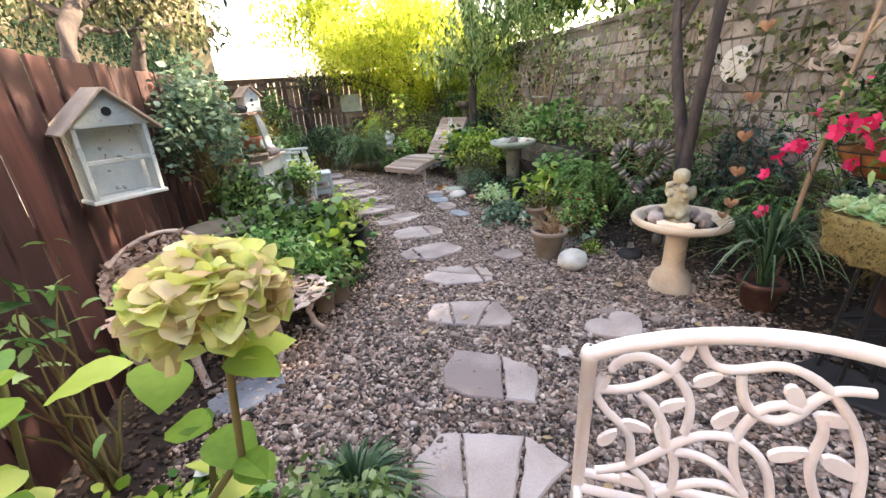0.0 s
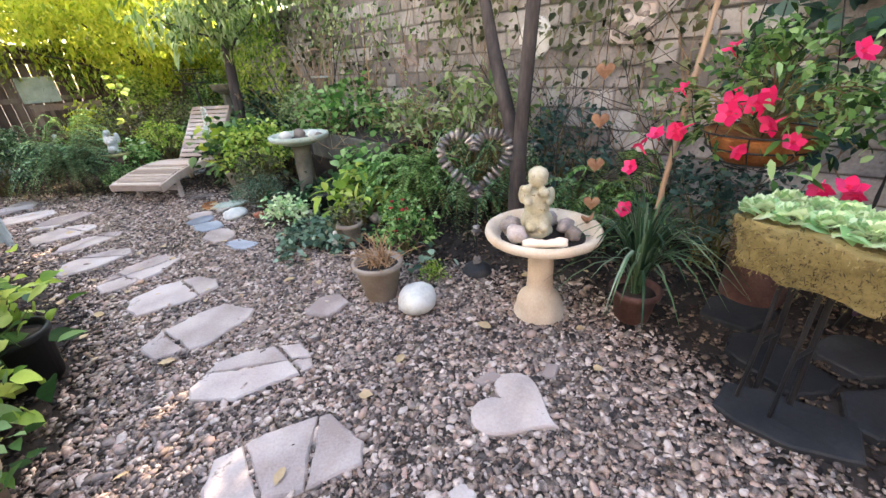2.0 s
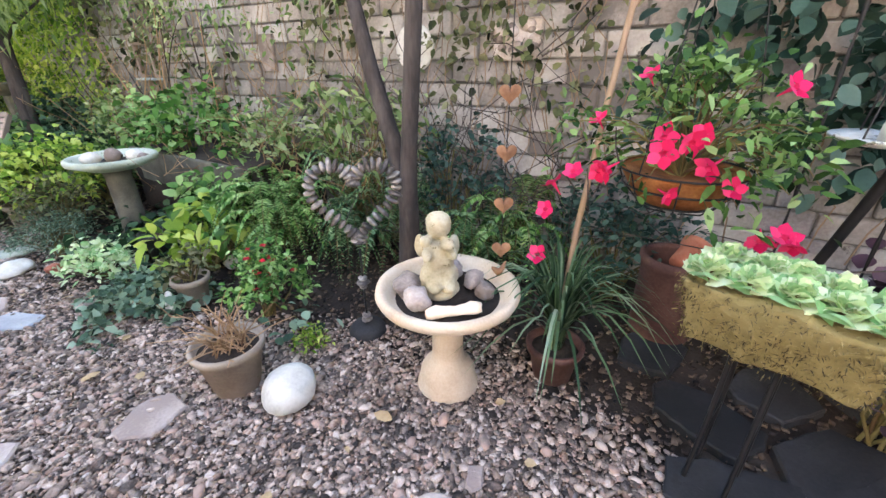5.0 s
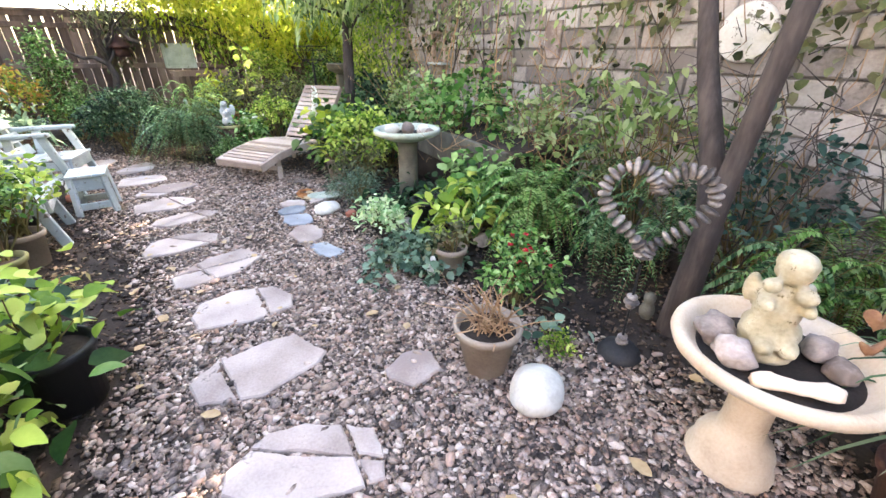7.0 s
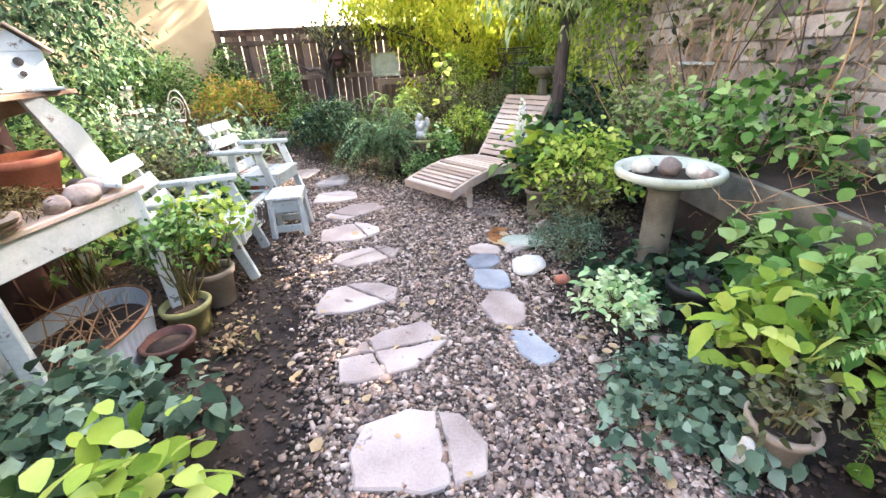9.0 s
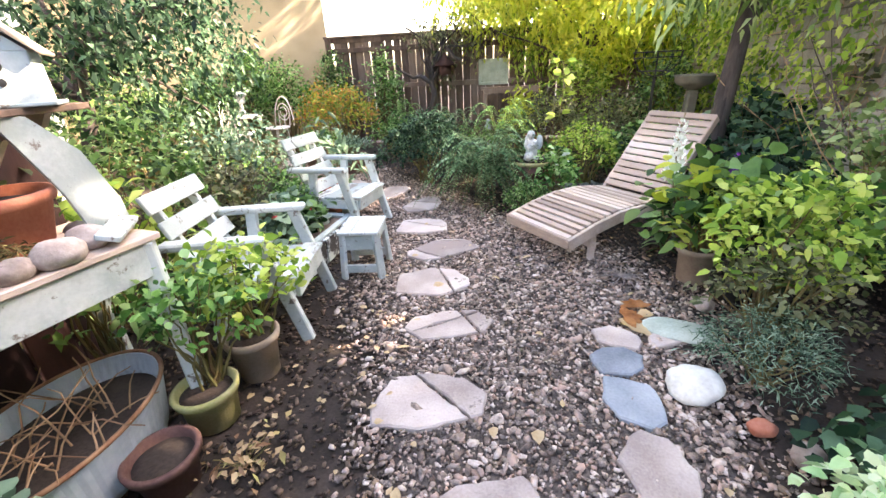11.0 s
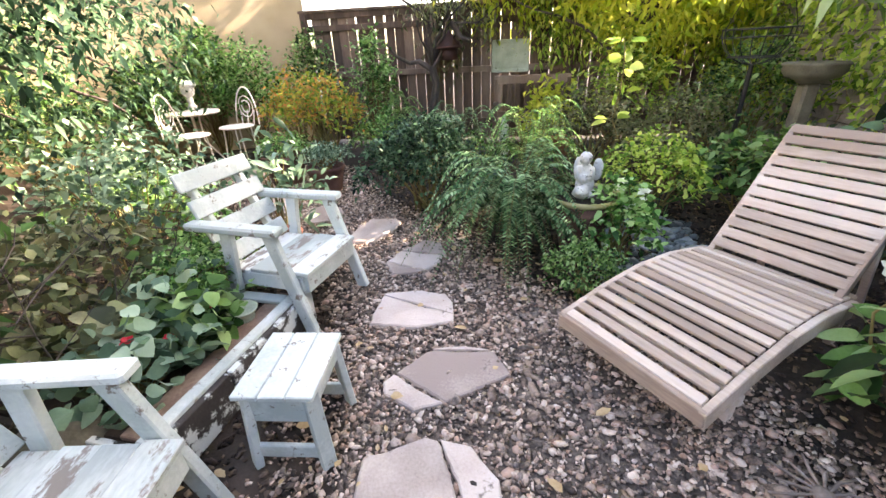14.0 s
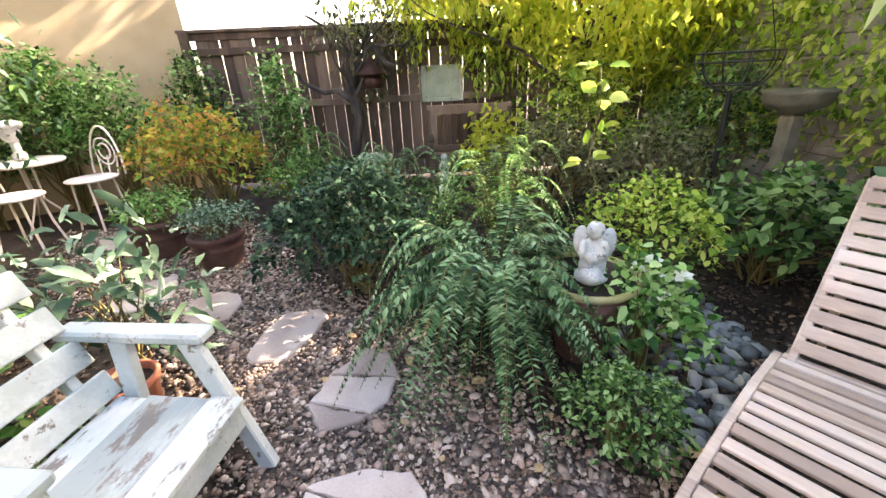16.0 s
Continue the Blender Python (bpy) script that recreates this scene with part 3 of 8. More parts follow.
def stepping_stone(x, y, L, W, ang, cuts, seed, mat, label, h=0.022, jag=0.13):
    """An irregular stone, cracked along cuts of (offset, angle) into pieces."""
    rng = np.random.default_rng(seed)
    pieces = [outline(rng, L, W, jag=jag)]
    for off, a in cuts:
        nrm = np.array([math.cos(radians(a)), math.sin(radians(a))])
        nxt = []
        for q in pieces:
            for sgn in (1, -1):
                c = clip(q, nrm * off, nrm * sgn)
                if len(c) >= 3:
                    nxt.append(c)
        pieces = nxt
    root = thing("stepping_stone", pose(x, y, 0, 0, 0, ang), label, "stepping stone", "stepping stones of the path")
    for q in pieces:
        part("stone_piece" if len(pieces) > 1 else "slab", slab(q, h, rng, 0.009 if len(pieces) > 1 else 0), mat, root)
    return root


PINK = "flat pinkish-grey flagstone cracked into pieces, set in gravel"
for i, (x, y, L, W, a, cuts) in enumerate((
        (0.40, 1.08, 0.62, 0.36, 158, ((0.10, 8), (-0.12, -10))),
        (0.59, 1.57, 0.53, 0.36, 142, ((-0.07, 18),)),
        (0.68, 2.19, 0.60, 0.34, 155, ((0.10, 15), (-0.11, -12))),
        (0.80, 2.78, 0.58, 0.34, 158, ((-0.02, 78), (-0.16, 20))),
        (0.72, 3.36, 0.56, 0.36, 178, ((0.13, 12), (0.24, 75))),
        (0.71, 3.94, 0.54, 0.36, 176, ((-0.11, 8), (0.30, 60))),
        (0.62, 4.52, 0.58, 0.34, 31, ((0.02, 65), (0.08, 170))),
        (0.41, 5.08, 0.53, 0.33, 8, ((0.06, 40),)),
        (0.43, 5.66, 0.52, 0.30, 12, ((0.12, 20), (0.02, 110))),
        (0.27, 6.15, 0.53, 0.38, 14, ((0.10, 10),)),
        (0.27, 6.68, 0.60, 0.34, 33, ((-0.13, 25), (0.17, 60))),
        (0.02, 7.19, 0.50, 0.37, 9, ((0.05, 60),)),
        (-0.06, 7.82, 0.64, 0.33, 61, ((0.08, 20), (-0.14, 10))),
        (-0.53, 8.30, 0.52, 0.33, 70, ()),
        (-1.11, 8.65, 0.45, 0.34, 104, ()),
        (-1.69, 8.92, 0.54, 0.43, 104, ((0.05, 40),)),
        (-2.64, 10.06, 0.46, 0.30, 142, ()))):
    stepping_stone(x, y, L, W, a, cuts, 40 + i, FLAG, PINK)
for i, (x, y, L, W, a) in enumerate(((1.34, 5.58, 0.25, 0.2, 153), (1.29, 5.40, 0.26, 0.2, 20), (1.29, 5.14, 0.30, 0.23, 97), (1.62, 5.62, 0.3, 0.16, 30))):
    stepping_stone(x, y, L, W, a, (), 70 + i, BLUESLATE if i in (1, 2) else FLAG, "small flat stone of the side edging in gravel")
stepping_stone(1.28, 4.80, 0.36, 0.25, 91, (), 80, FLAG, "rough tan flat stone with chipped face in gravel")
stepping_stone(1.33, 4.45, 0.32, 0.16, 113, (), 81, BLUESLATE, "blue-grey slate sliver lying in gravel", 0.016)
stepping_stone(1.34, 3.01, 0.25, 0.22, 10, (), 82, FLAG, "round tan stepping stone half sunk in gravel", jag=0.04)
for i, (x, y, L, W, a) in enumerate(((2.44, 1.02, 0.42, 0.29, 66), (2.72, 0.76, 0.34, 0.3, 135), (2.40, 0.60, 0.48, 0.29, 136), (2.10, 0.92, 0.46, 0.27, 107), (2.80, 1.24, 0.40, 0.28, 164), (2.05, 0.45, 0.4, 0.3, 20), (2.5, 0.2, 0.45, 0.35, 70), (2.9, 0.4, 0.35, 0.3, 10))):
    stepping_stone(x, y, L, W, a, (), 90 + i, SLATE, "dark grey slate slab in damp soil beside the planter", 0.03, jag=0.08)
for i, (x, y, L, W, a) in enumerate(((1.75, 1.72, 0.12, 0.07, 20), (1.52, 1.90, 0.13, 0.07, 170), (1.05, 1.62, 0.1, 0.08, 0), (-0.60, 1.86, 0.4, 0.25, 30))):
    stepping_stone(x, y, L, W, a, (), 110 + i, BLUESLATE if i == 3 else FLAG, "small flat stone chip lying in the gravel", 0.014)


def heart_slab():
    bm = bmesh.new()
    t = np.linspace(0, 2 * np.pi, 48, endpoint=False)
    hx, hy = 16 * np.sin(t) ** 3, 13 * np.cos(t) - 5 * np.cos(2 * t) - 2 * np.cos(3 * t) - np.cos(4 * t)
    rings = []
    for k, z in ((1.0, -0.03), (1.0, 0.018), (0.95, 0.026), (0.6, 0.027)):
        rings.append([bm.verts.new((0.0115 * k * a, 0.0115 * k * (b + 2), z)) for a, b in zip(hx, hy)])
    for p, q in zip(rings, rings[1:]):
        for i in range(48):
            bm.faces.new((p[i], p[(i + 1) % 48], q[(i + 1) % 48], q[i]))
    bm.faces.new(rings[-1])
    ob = part("heart_stepping_stone", bm, FLAG)
    ob.matrix_basis = pose(1.47, 1.69, 0, 0, 0, 8)
    tagged(ob, "heart-shaped mauve-grey stepping stone with chipped hole, in gravel", "stepping stone")


heart_slab()


# ---------------------------------------------------------------- setting: walls, fences, neighbours
WALL_X, WALL_TOP = 3.60, 2.05


def block_mesh(seed, L, H):
    rng = np.random.default_rng(seed)
    bm = bmesh.new()
    bmesh.ops.create_cube(bm, size=1.0, matrix=Matrix.Diagonal((0.05, L, H, 1)))
    bmesh.ops.bevel(bm, geom=bm.edges[:], offset=0.009, segments=1, affect="EDGES")
    for v in bm.verts:
        v.co += Vector(rng.normal(0, 0.0028, 3))
    me = bpy.data.meshes.new("block")
    bm.to_mesh(me)
    bm.free()
    me.materials.append(BLOCK)
    return me


def build_block_wall():
    bm = box(bmesh.new(), (WALL_X + 0.115, 4.0, WALL_TOP / 2), (0.19, 16.6, WALL_TOP))
    wall = tagged(part("wall_east", bm, MORTAR), "weathered slump-block garden wall with vines", "wall", kind="structure")
    box_cap = box(bmesh.new(), (WALL_X + 0.1, 4.0, WALL_TOP + 0.03), (0.26, 16.6, 0.06), bevel=0.01)
    part("wall_cap", box_cap, BLOCK, wall)
    variants = [block_mesh(i, 0.388, 0.138) for i in range(6)]
    rest = bmesh.new()
    rng = random.Random(3)
    count = 0
    for row in range(13):
        for k in range(42):
            y = -4.2 + 0.4 * k + (0.2 if row % 2 else 0)
            z = 0.075 + 0.15 * row
            x = WALL_X + 0.018 + rng.uniform(-0.004, 0.005)
            if 1.0 < y < 7.9 and row >= 0 and count < 300:
                ob = new("block", variants[rng.randrange(6)])
                ob.parent = wall
                ob.location = (x, y, z)
                count += 1
            else:
                box(rest, (x, y, z), (0.05, 0.388, 0.138), bevel=0.007)
    part("block_courses", rest, BLOCK, wall, kind="stuff")


def board_fence(name, label, a, b, top, mat, board=0.14, gap=0.006, post=2.0, rails=True, face=1, seed=1, cap=True):
    """Upright boards from a to b in plan, on rails and posts."""
    rng = random.Random(seed)
    a, b = Vector((*a, 0)), Vector((*b, 0))
    d = (b - a)
    L = d.length
    yaw = math.degrees(math.atan2(d.y, d.x))
    root = tagged(thing(name, pose(a.x, a.y, 0, 0, 0, yaw), label, "fence"), kind="structure")
    n = int(L / (board + gap))
    shared = []
    for i in range(5):
        bm = box(bmesh.new(), (board / 2, 0, (top + 0.02) / 2), (board * (1 - 0.03 * i * (i % 2)), 0.019, top - 0.05), bevel=0.003)
        me = bpy.data.meshes.new("board")
        bm.to_mesh(me)
        bm.free()
        me.materials.append(mat)
        shared.append(me)
    for i in range(n):
        ob = new("board", shared[rng.randrange(5)])
        ob.parent = root
        ob.matrix_basis = pose(i * (board + gap), rng.uniform(-0.003, 0.003), rng.uniform(-0.012, 0.008), 0, 0, 0) @ pose(0, 0, 0, rng.uniform(-0.4, 0.4), rng.uniform(-0.35, 0.35), 0)
    if rails:
        for z in (0.3, top * 0.55, top - 0.22):
            part("rail", box(bmesh.new(), (L / 2, -0.035 * face, z), (L, 0.04, 0.085), bevel=0.005), mat, root)
        for i in range(int(L / post) + 1):
            part("post", box(bmesh.new(), (min(L - 0.05, i * post + 0.05), -0.1 * face, top / 2), (0.09, 0.09, top), bevel=0.006), mat, root)
    if cap:
        part("cap_rail", box(bmesh.new(), (L / 2, 0.0, top + 0.012), (L + 0.04, 0.14, 0.038), bevel=0.006), mat, root)
        part("top_trim", box(bmesh.new(), (L / 2, 0.026, top - 0.045), (L, 0.022, 0.09), bevel=0.004), mat, root)
    return root


build_block_wall()
board_fence("fence_north", "grey-brown weathered board fence with light gaps", (3.58, 12.12), (-2.55, 12.12), 1.94, FENCE, gap=0.006, face=-1, seed=4)
board_fence("fence_west", "dark red-stained board fence beside the potting table", (-1.24, 5.25), (-1.24, -1.5), 1.66, REDWOOD, board=0.17, gap=0.012, face=1, seed=6, cap=False)


def neighbour_house():
    root = thing("house", pose(-2.6, 12.35, 0, 0, 0, 33), "tan stucco neighbour house with brown shingle gable roof", "house")
    bm = bmesh.new()
    pts = [(0, 0), (-7, 0), (-7, 2.6), (-3.5, 4.6), (0, 4.6)]
    f = [bm.verts.new((x, 0, z)) for x, z in pts]
    g = [bm.verts.new((x, 6, z)) for x, z in pts]
    bm.faces.new(f)
    bm.faces.new(g)
    for i in range(5):
        bm.faces.new((f[i], f[(i + 1) % 5], g[(i + 1) % 5], g[i]))
    part("wall", bm, STUCCO, root)
    bm = beam(bmesh.new(), (-8.0, 2.6, 2.12), (-3.2, 2.6, 4.86), 7.0, 0.12, up=(0, 1, 0))
    part("roof", bm, ROOFMAT, root)
    part("eave", beam(bmesh.new(), (-7.6, -0.25, 2.25), (-3.3, -0.25, 4.72), 0.6, 0.1, up=(-0.5, 0, 0.86)), ROOFMAT, root)
    part("fascia", box(bmesh.new(), (-1.6, -0.12, 3.1), (3.4, 0.3, 0.2), bevel=0.01), ROOFMAT, root)
    return root


def white_house():
    root = thing("house", pose(-6.6, 1.2, 0), "white-sided neighbour house beyond the red fence", "house")
    part("wall", box(bmesh.new(), (0, 2.4, 2.6), (4.0, 9.5, 5.2)), SIDING, root)
    for i in range(24):
        part("siding_board", beam(bmesh.new(), (2.012, -2.34, 0.15 + 0.21 * i), (2.012, 7.14, 0.15 + 0.21 * i), 0.2, 0.022, 0.003, up=(1, 0, 0.12)), SIDING, root)
    part("roof", box(bmesh.new(), (0.1, 2.4, 5.3), (4.8, 10.2, 0.16), bevel=0.02), ROOFMAT, root)
    for y in (0.4, 3.4):
        w = part("window", box(bmesh.new(), (2.03, y, 2.3), (0.06, 1.0, 1.1), bevel=0.01), SIDING, root)
        part("pane", box(bmesh.new(), (2.062, y, 2.3), (0.012, 0.84, 0.94)), BLACKPLASTIC, w)


def back_house():
    """Unseen wall of an assumed house, closing off sky light behind the start."""
    bm = box(bmesh.new(), (1.0, -3.1, 1.6), (9.0, 0.2, 3.2))
    tagged(part("wall_south", bm, STUCCO), "plain tan stucco wall added unseen behind the start", "wall", kind="structure")


neighbour_house()
white_house()
back_house()


# ---------------------------------------------------------------- trees
def tree(name, x, y, trunk, limbs, crown, mat, label, seed, leaf=0.1, n=6000, aspect=0.5, droop=0.5, category="tree", z=0.0):
    """trunk: list of (x, y, z, r); limbs: count; crown: centre and radii of the leafy part."""
    rng = np.random.default_rng(seed)
    root = thing(name, pose(x, y, z), label, category)
    path = [(np.array(p[:3], float), p[3]) for p in trunk]
    tv, tf = tubes([path], 12)
    tv += rng.normal(0, 0.003, tv.shape)
    link("trunk", np_mesh("trunk", tv, tf), BARK, root)
    c, rad = np.array(crown[:3], float), np.array(crown[3:], float)
    clumps = max(8, n // 90)
    u = unit(rng.normal(0, 1, (clumps, 3))) * (rng.uniform(0.15, 1.0, clumps) ** 0.45)[:, None]
    T = c + u * rad * (1 + 0.25 * np.sin(5 * u[:, :1] + seed))
    ends = T[rng.permutation(clumps)[:limbs]]
    start = path[-1][0]
    mid = path[len(path) // 2][0]
    lim = []
    for i, e in enumerate(ends):
        s = start if i % 3 else mid + (start - mid) * rng.uniform(0.3, 0.9)
        lim.append(arc(s, e, rng.uniform(-0.05, 0.2), 7, path[-1][1] * 0.55, 0.006, rng))
    lv, lf = tubes(lim, 6)
    link("branchwork", np_mesh("branchwork", lv, lf), BARK, root)
    per = n // clumps
    C = np.repeat(T, per, axis=0)
    P = C + rng.normal(0, 1, C.shape) * np.maximum(leaf * 1.6, rad * 0.13)
    D = rng.normal(0, 1, C.shape) + [0, 0, -0.15]
    Ls = leaf * rng.uniform(0.6, 1.3, len(P))
    v, f = leaves(P, D, Ls, Ls * aspect, rng, droop=droop, simple=True, roll=0.9)
    link("crown", np_mesh("crown", v, f), mat, root)
    return root


# twin-stemmed tree beside the fountain bath; its out-of-view crown is thickened for shade
tree("tree", 2.62, 2.55, [(0.05, 0.05, -0.05, 0.075), (0.02, 0.02, 0.3, 0.062), (0.0, 0.0, 0.62, 0.058), (0.03, 0.1, 0.95, 0.044), (0.06, 0.24, 1.3, 0.04), (0.1, 0.38, 1.75, 0.036), (0.15, 0.5, 2.4, 0.03)], 7, (0.3, 0.5, 3.2, 1.3, 1.5, 0.8), L_MID, "slim dark-barked tree with two stems beside the wall", 11, 0.09, 7000)
# second stem of the twin tree
sv, sf = tubes([[(np.array((0.0, 0.0, 0.55)), 0.05), (np.array((-0.02, -0.03, 0.9)), 0.043), (np.array((-0.04, -0.08, 1.3)), 0.04), (np.array((-0.03, -0.12, 1.8)), 0.037), (np.array((0.05, -0.1, 2.6)), 0.03)]], 12)
link("trunk", np_mesh("trunk", sv, sf), BARK, bpy.data.objects["tree"])

# leaning tree by the lounger
tree("tree", 2.62, 7.75, [(0.1, 0.15, -0.05, 0.06), (0.1, 0.15, 0.4, 0.055), (0.12, 0.17, 0.9, 0.05), (0.18, 0.22, 1.4, 0.045), (0.26, 0.26, 2.0, 0.04)], 12, (0.25, 0.0, 2.35, 1.0, 1.3, 0.65), L_PALE, "dark leaning trunk with drooping green leaves over the lounger", 12, 0.10, 3000, 0.45, 0.9)
# added tree sharing that trunk's foot; its unseen high crown shades the left side
tree("tree", 2.72, 7.9, [(0.0, 0.0, -0.05, 0.08), (0.05, 0.05, 1.0, 0.075), (0.15, 0.15, 2.2, 0.06), (-0.3, 0.2, 3.6, 0.05), (-0.8, 0.2, 4.6, 0.04)], 14, (-2.1, 0.5, 5.4, 2.3, 2.5, 0.8), L_MID, "added shade tree with high unseen crown over the back chairs", 16, 0.14, 7000)
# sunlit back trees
# leaf colour is raised towards yellow to strengthen the sunlit look
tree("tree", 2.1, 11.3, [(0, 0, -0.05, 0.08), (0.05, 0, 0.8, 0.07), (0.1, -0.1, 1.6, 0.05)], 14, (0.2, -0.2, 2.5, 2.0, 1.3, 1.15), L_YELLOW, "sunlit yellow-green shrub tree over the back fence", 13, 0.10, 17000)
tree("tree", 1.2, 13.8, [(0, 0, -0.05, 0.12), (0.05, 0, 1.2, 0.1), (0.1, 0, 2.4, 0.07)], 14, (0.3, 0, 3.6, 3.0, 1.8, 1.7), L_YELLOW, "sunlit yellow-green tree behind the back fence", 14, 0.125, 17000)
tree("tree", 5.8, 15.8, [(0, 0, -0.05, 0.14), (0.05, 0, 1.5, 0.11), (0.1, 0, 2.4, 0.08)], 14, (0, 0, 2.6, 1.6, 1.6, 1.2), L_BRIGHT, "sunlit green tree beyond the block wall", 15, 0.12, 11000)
# out-of-view trees, added so their crowns keep direct sun off the garden
for i, (x, y, s, h) in enumerate(((5.8, 7.3, 1.9, 4.5), (4.9, 9.1, 0.9, 4.0), (5.7, 3.6, 2.2, 4.5), (5.8, 0.0, 2.2, 4.0), (5.6, -3.6, 2.2, 3.9), (8.0, 5.0, 2.4, 5.0), (8.0, 1.0, 2.4, 5.0), (8.2, -3.5, 2.4, 5.0), (5.0, -6.6, 2.4, 4.0), (1.0, -7.0, 2.6, 4.0))):
    tree("tree", x, y, [(0, 0, -0.05, 0.16), (0, 0, 1.2, 0.13), (0.1, 0, h - 1.0, 0.08)], 10, (0, 0, h, s, s + 0.2, h * 0.5), L_MID, "unseen shade tree added beyond the garden wall", 20 + i, 0.17, 7500, 0.6)
tree("tree", -1.7, 3.6, [(0, 0, -0.05, 0.085), (0, 0.05, 1.0, 0.075), (0, 0.11, 1.7, 0.066), (0, 0.22, 1.95, 0.06), (0.02, 0.62, 2.3, 0.05)], 12, (-0.2, 1.2, 2.55, 1.1, 1.6, 0.55), L_OLIVE, "gnarled dark tree leaning over the red fence", 31, 0.07, 3200)
tree("tree", -1.7, 4.6, [(0, 0, -0.05, 0.095), (0, 0.15, 0.9, 0.085), (0, 0.3, 1.78, 0.07), (0, 0.6, 2.1, 0.058), (0, 1.3, 2.55, 0.042)], 12, (0.1, 0.5, 2.6, 1.0, 1.3, 0.5), L_OLIVE, "gnarled dark tree leaning over the red fence", 32, 0.07, 2200)
# darker leaf colour stands in for shade that this crown does not get
tree("tree", -3.4, 7.4, [(0, 0, -0.05, 0.09), (0.1, 0.0, 0.8, 0.08), (0.2, 0.1, 1.6, 0.06)], 16, (0.2, 0, 1.9, 1.6, 2.2, 1.2), L_DARK, "tangled grey-green shrub tree behind the white chairs", 33, 0.075, 12000)
tw_tree = tree("tree", -0.45, 11.5, [(0, 0, -0.05, 0.07), (-0.04, 0, 0.5, 0.06), (0.06, 0.0, 0.9, 0.055), (0.0, 0, 1.15, 0.05)], 10, (0.3, -0.05, 1.9, 0.9, 0.3, 0.25), L_OLIVE, "small twisted bare-limbed tree against the fence", 34, 0.06, 500)
for pts in (((0, 0, 1.1), (-0.18, 0, 1.22), (-0.32, 0, 1.2), (-0.5, -0.03, 1.3), (-0.62, -0.04, 1.45)), ((0, 0, 1.1), (0.12, 0, 1.3), (0.08, 0, 1.5), (0.3, -0.03, 1.68), (0.65, -0.05, 1.66), (0.95, -0.05, 1.85)), ((0.02, 0, 1.2), (-0.08, 0, 1.45), (0.02, 0, 1.62), (-0.15, -0.03, 1.85), (-0.4, -0.03, 2.0)), ((0.3, -0.03, 1.68), (0.42, -0.05, 1.5), (0.55, -0.05, 1.45))):
    v, f = tubes([[(np.array(p, float), 0.042 - 0.007 * i) for i, p in enumerate(pts)]], 8)
    link("limb", np_mesh("limb", v, f), BARK, tw_tree)


# ---------------------------------------------------------------- lounger
def build_lounger():
    yaw = math.degrees(math.atan2(7.79 - 6.87, 2.02 - 0.80))
    root = thing("sun_lounger", pose(1.0, 6.63, 0, 0, 0, yaw - 1), "weathered teak slatted sun lounger with raised back", "sun lounger")
    W, th = 0.66, 0.085
    # seat profile in (along, height): foot end low, knee rise, dip at the hip, raised back
    foot = [(0.0, 0.22), (0.25, 0.285), (0.5, 0.325), (0.75, 0.325), (0.95, 0.295), (1.07, 0.275)]
    back = [(1.05, 0.27), (1.58, 0.885)]
    for sgn in (1, -1):
        for (a, za), (b, zb) in zip(foot, foot[1:]):
            part("side_rail", beam(bmesh.new(), (a - 0.004, sgn * W / 2, za - th / 2 + 0.012), (b + 0.004, sgn * W / 2, zb - th / 2 + 0.012), 0.03, th, 0.004), TEAK, root)
        part("back_rail", beam(bmesh.new(), (back[0][0], sgn * (W / 2 - 0.047), back[0][1]), (back[1][0], sgn * (W / 2 - 0.047), back[1][1]), 0.03, 0.055, 0.004), TEAK, root)
        part("leg", beam(bmesh.new(), (0.28, sgn * (W / 2 - 0.035), 0.0), (0.28, sgn * (W / 2 - 0.035), 0.25), 0.05, 0.035, 0.004), TEAK, root)
        part("leg", beam(bmesh.new(), (1.15, sgn * (W / 2 - 0.035), 0.0), (1.15, sgn * (W / 2 - 0.035), 0.27), 0.05, 0.035, 0.004), TEAK, root)
        part("back_prop", beam(bmesh.new(), (1.62, sgn * (W / 2 - 0.09), 0.02), (1.40, sgn * (W / 2 - 0.09), 0.66), 0.035, 0.03, 0.004), TEAK, root)
    part("foot_rail", beam(bmesh.new(), (0.0, -W / 2 - 0.012, 0.2), (0.0, W / 2 + 0.012, 0.2), 0.024, 0.07, 0.004), TEAK, root)
    part("stretcher", beam(bmesh.new(), (0.28, -W / 2, 0.12), (0.28, W / 2, 0.12), 0.03, 0.05, 0.004), TEAK, root)
    prof = np.array(foot)
    s = np.concatenate([[0], np.cumsum(np.hypot(*np.diff(prof, axis=0).T))])
    n = 17
    for i in range(n):
        u = 0.03 + (s[-1] - 0.04) * i / (n - 1)
        x, z = np.interp(u, s, prof[:, 0]), np.interp(u, s, prof[:, 1])
        x2, z2 = np.interp(min(u + 0.03, s[-1]), s, prof[:, 0]), np.interp(min(u + 0.03, s[-1]), s, prof[:, 1])
        x1, z1 = np.interp(max(u - 0.03, 0), s, prof[:, 0]), np.interp(max(u - 0.03, 0), s, prof[:, 1])
        nrm = Vector((-(z2 - z1), 0, x2 - x1)).normalized()
        part("slat", beam(bmesh.new(), (x, -W / 2 + 0.017, z + 0.012), (x, W / 2 - 0.017, z + 0.012), 0.044 if i < 15 else 0.04, 0.016, 0.003, up=nrm), TEAK, root)
    a, b = np.array(back[0]), np.array(back[1])
    nrm = Vector((-(b - a)[1], 0, (b - a)[0])).normalized()
    for i in range(12):
        x, z = a + (b - a) * (0.09 + 0.89 * i / 11)
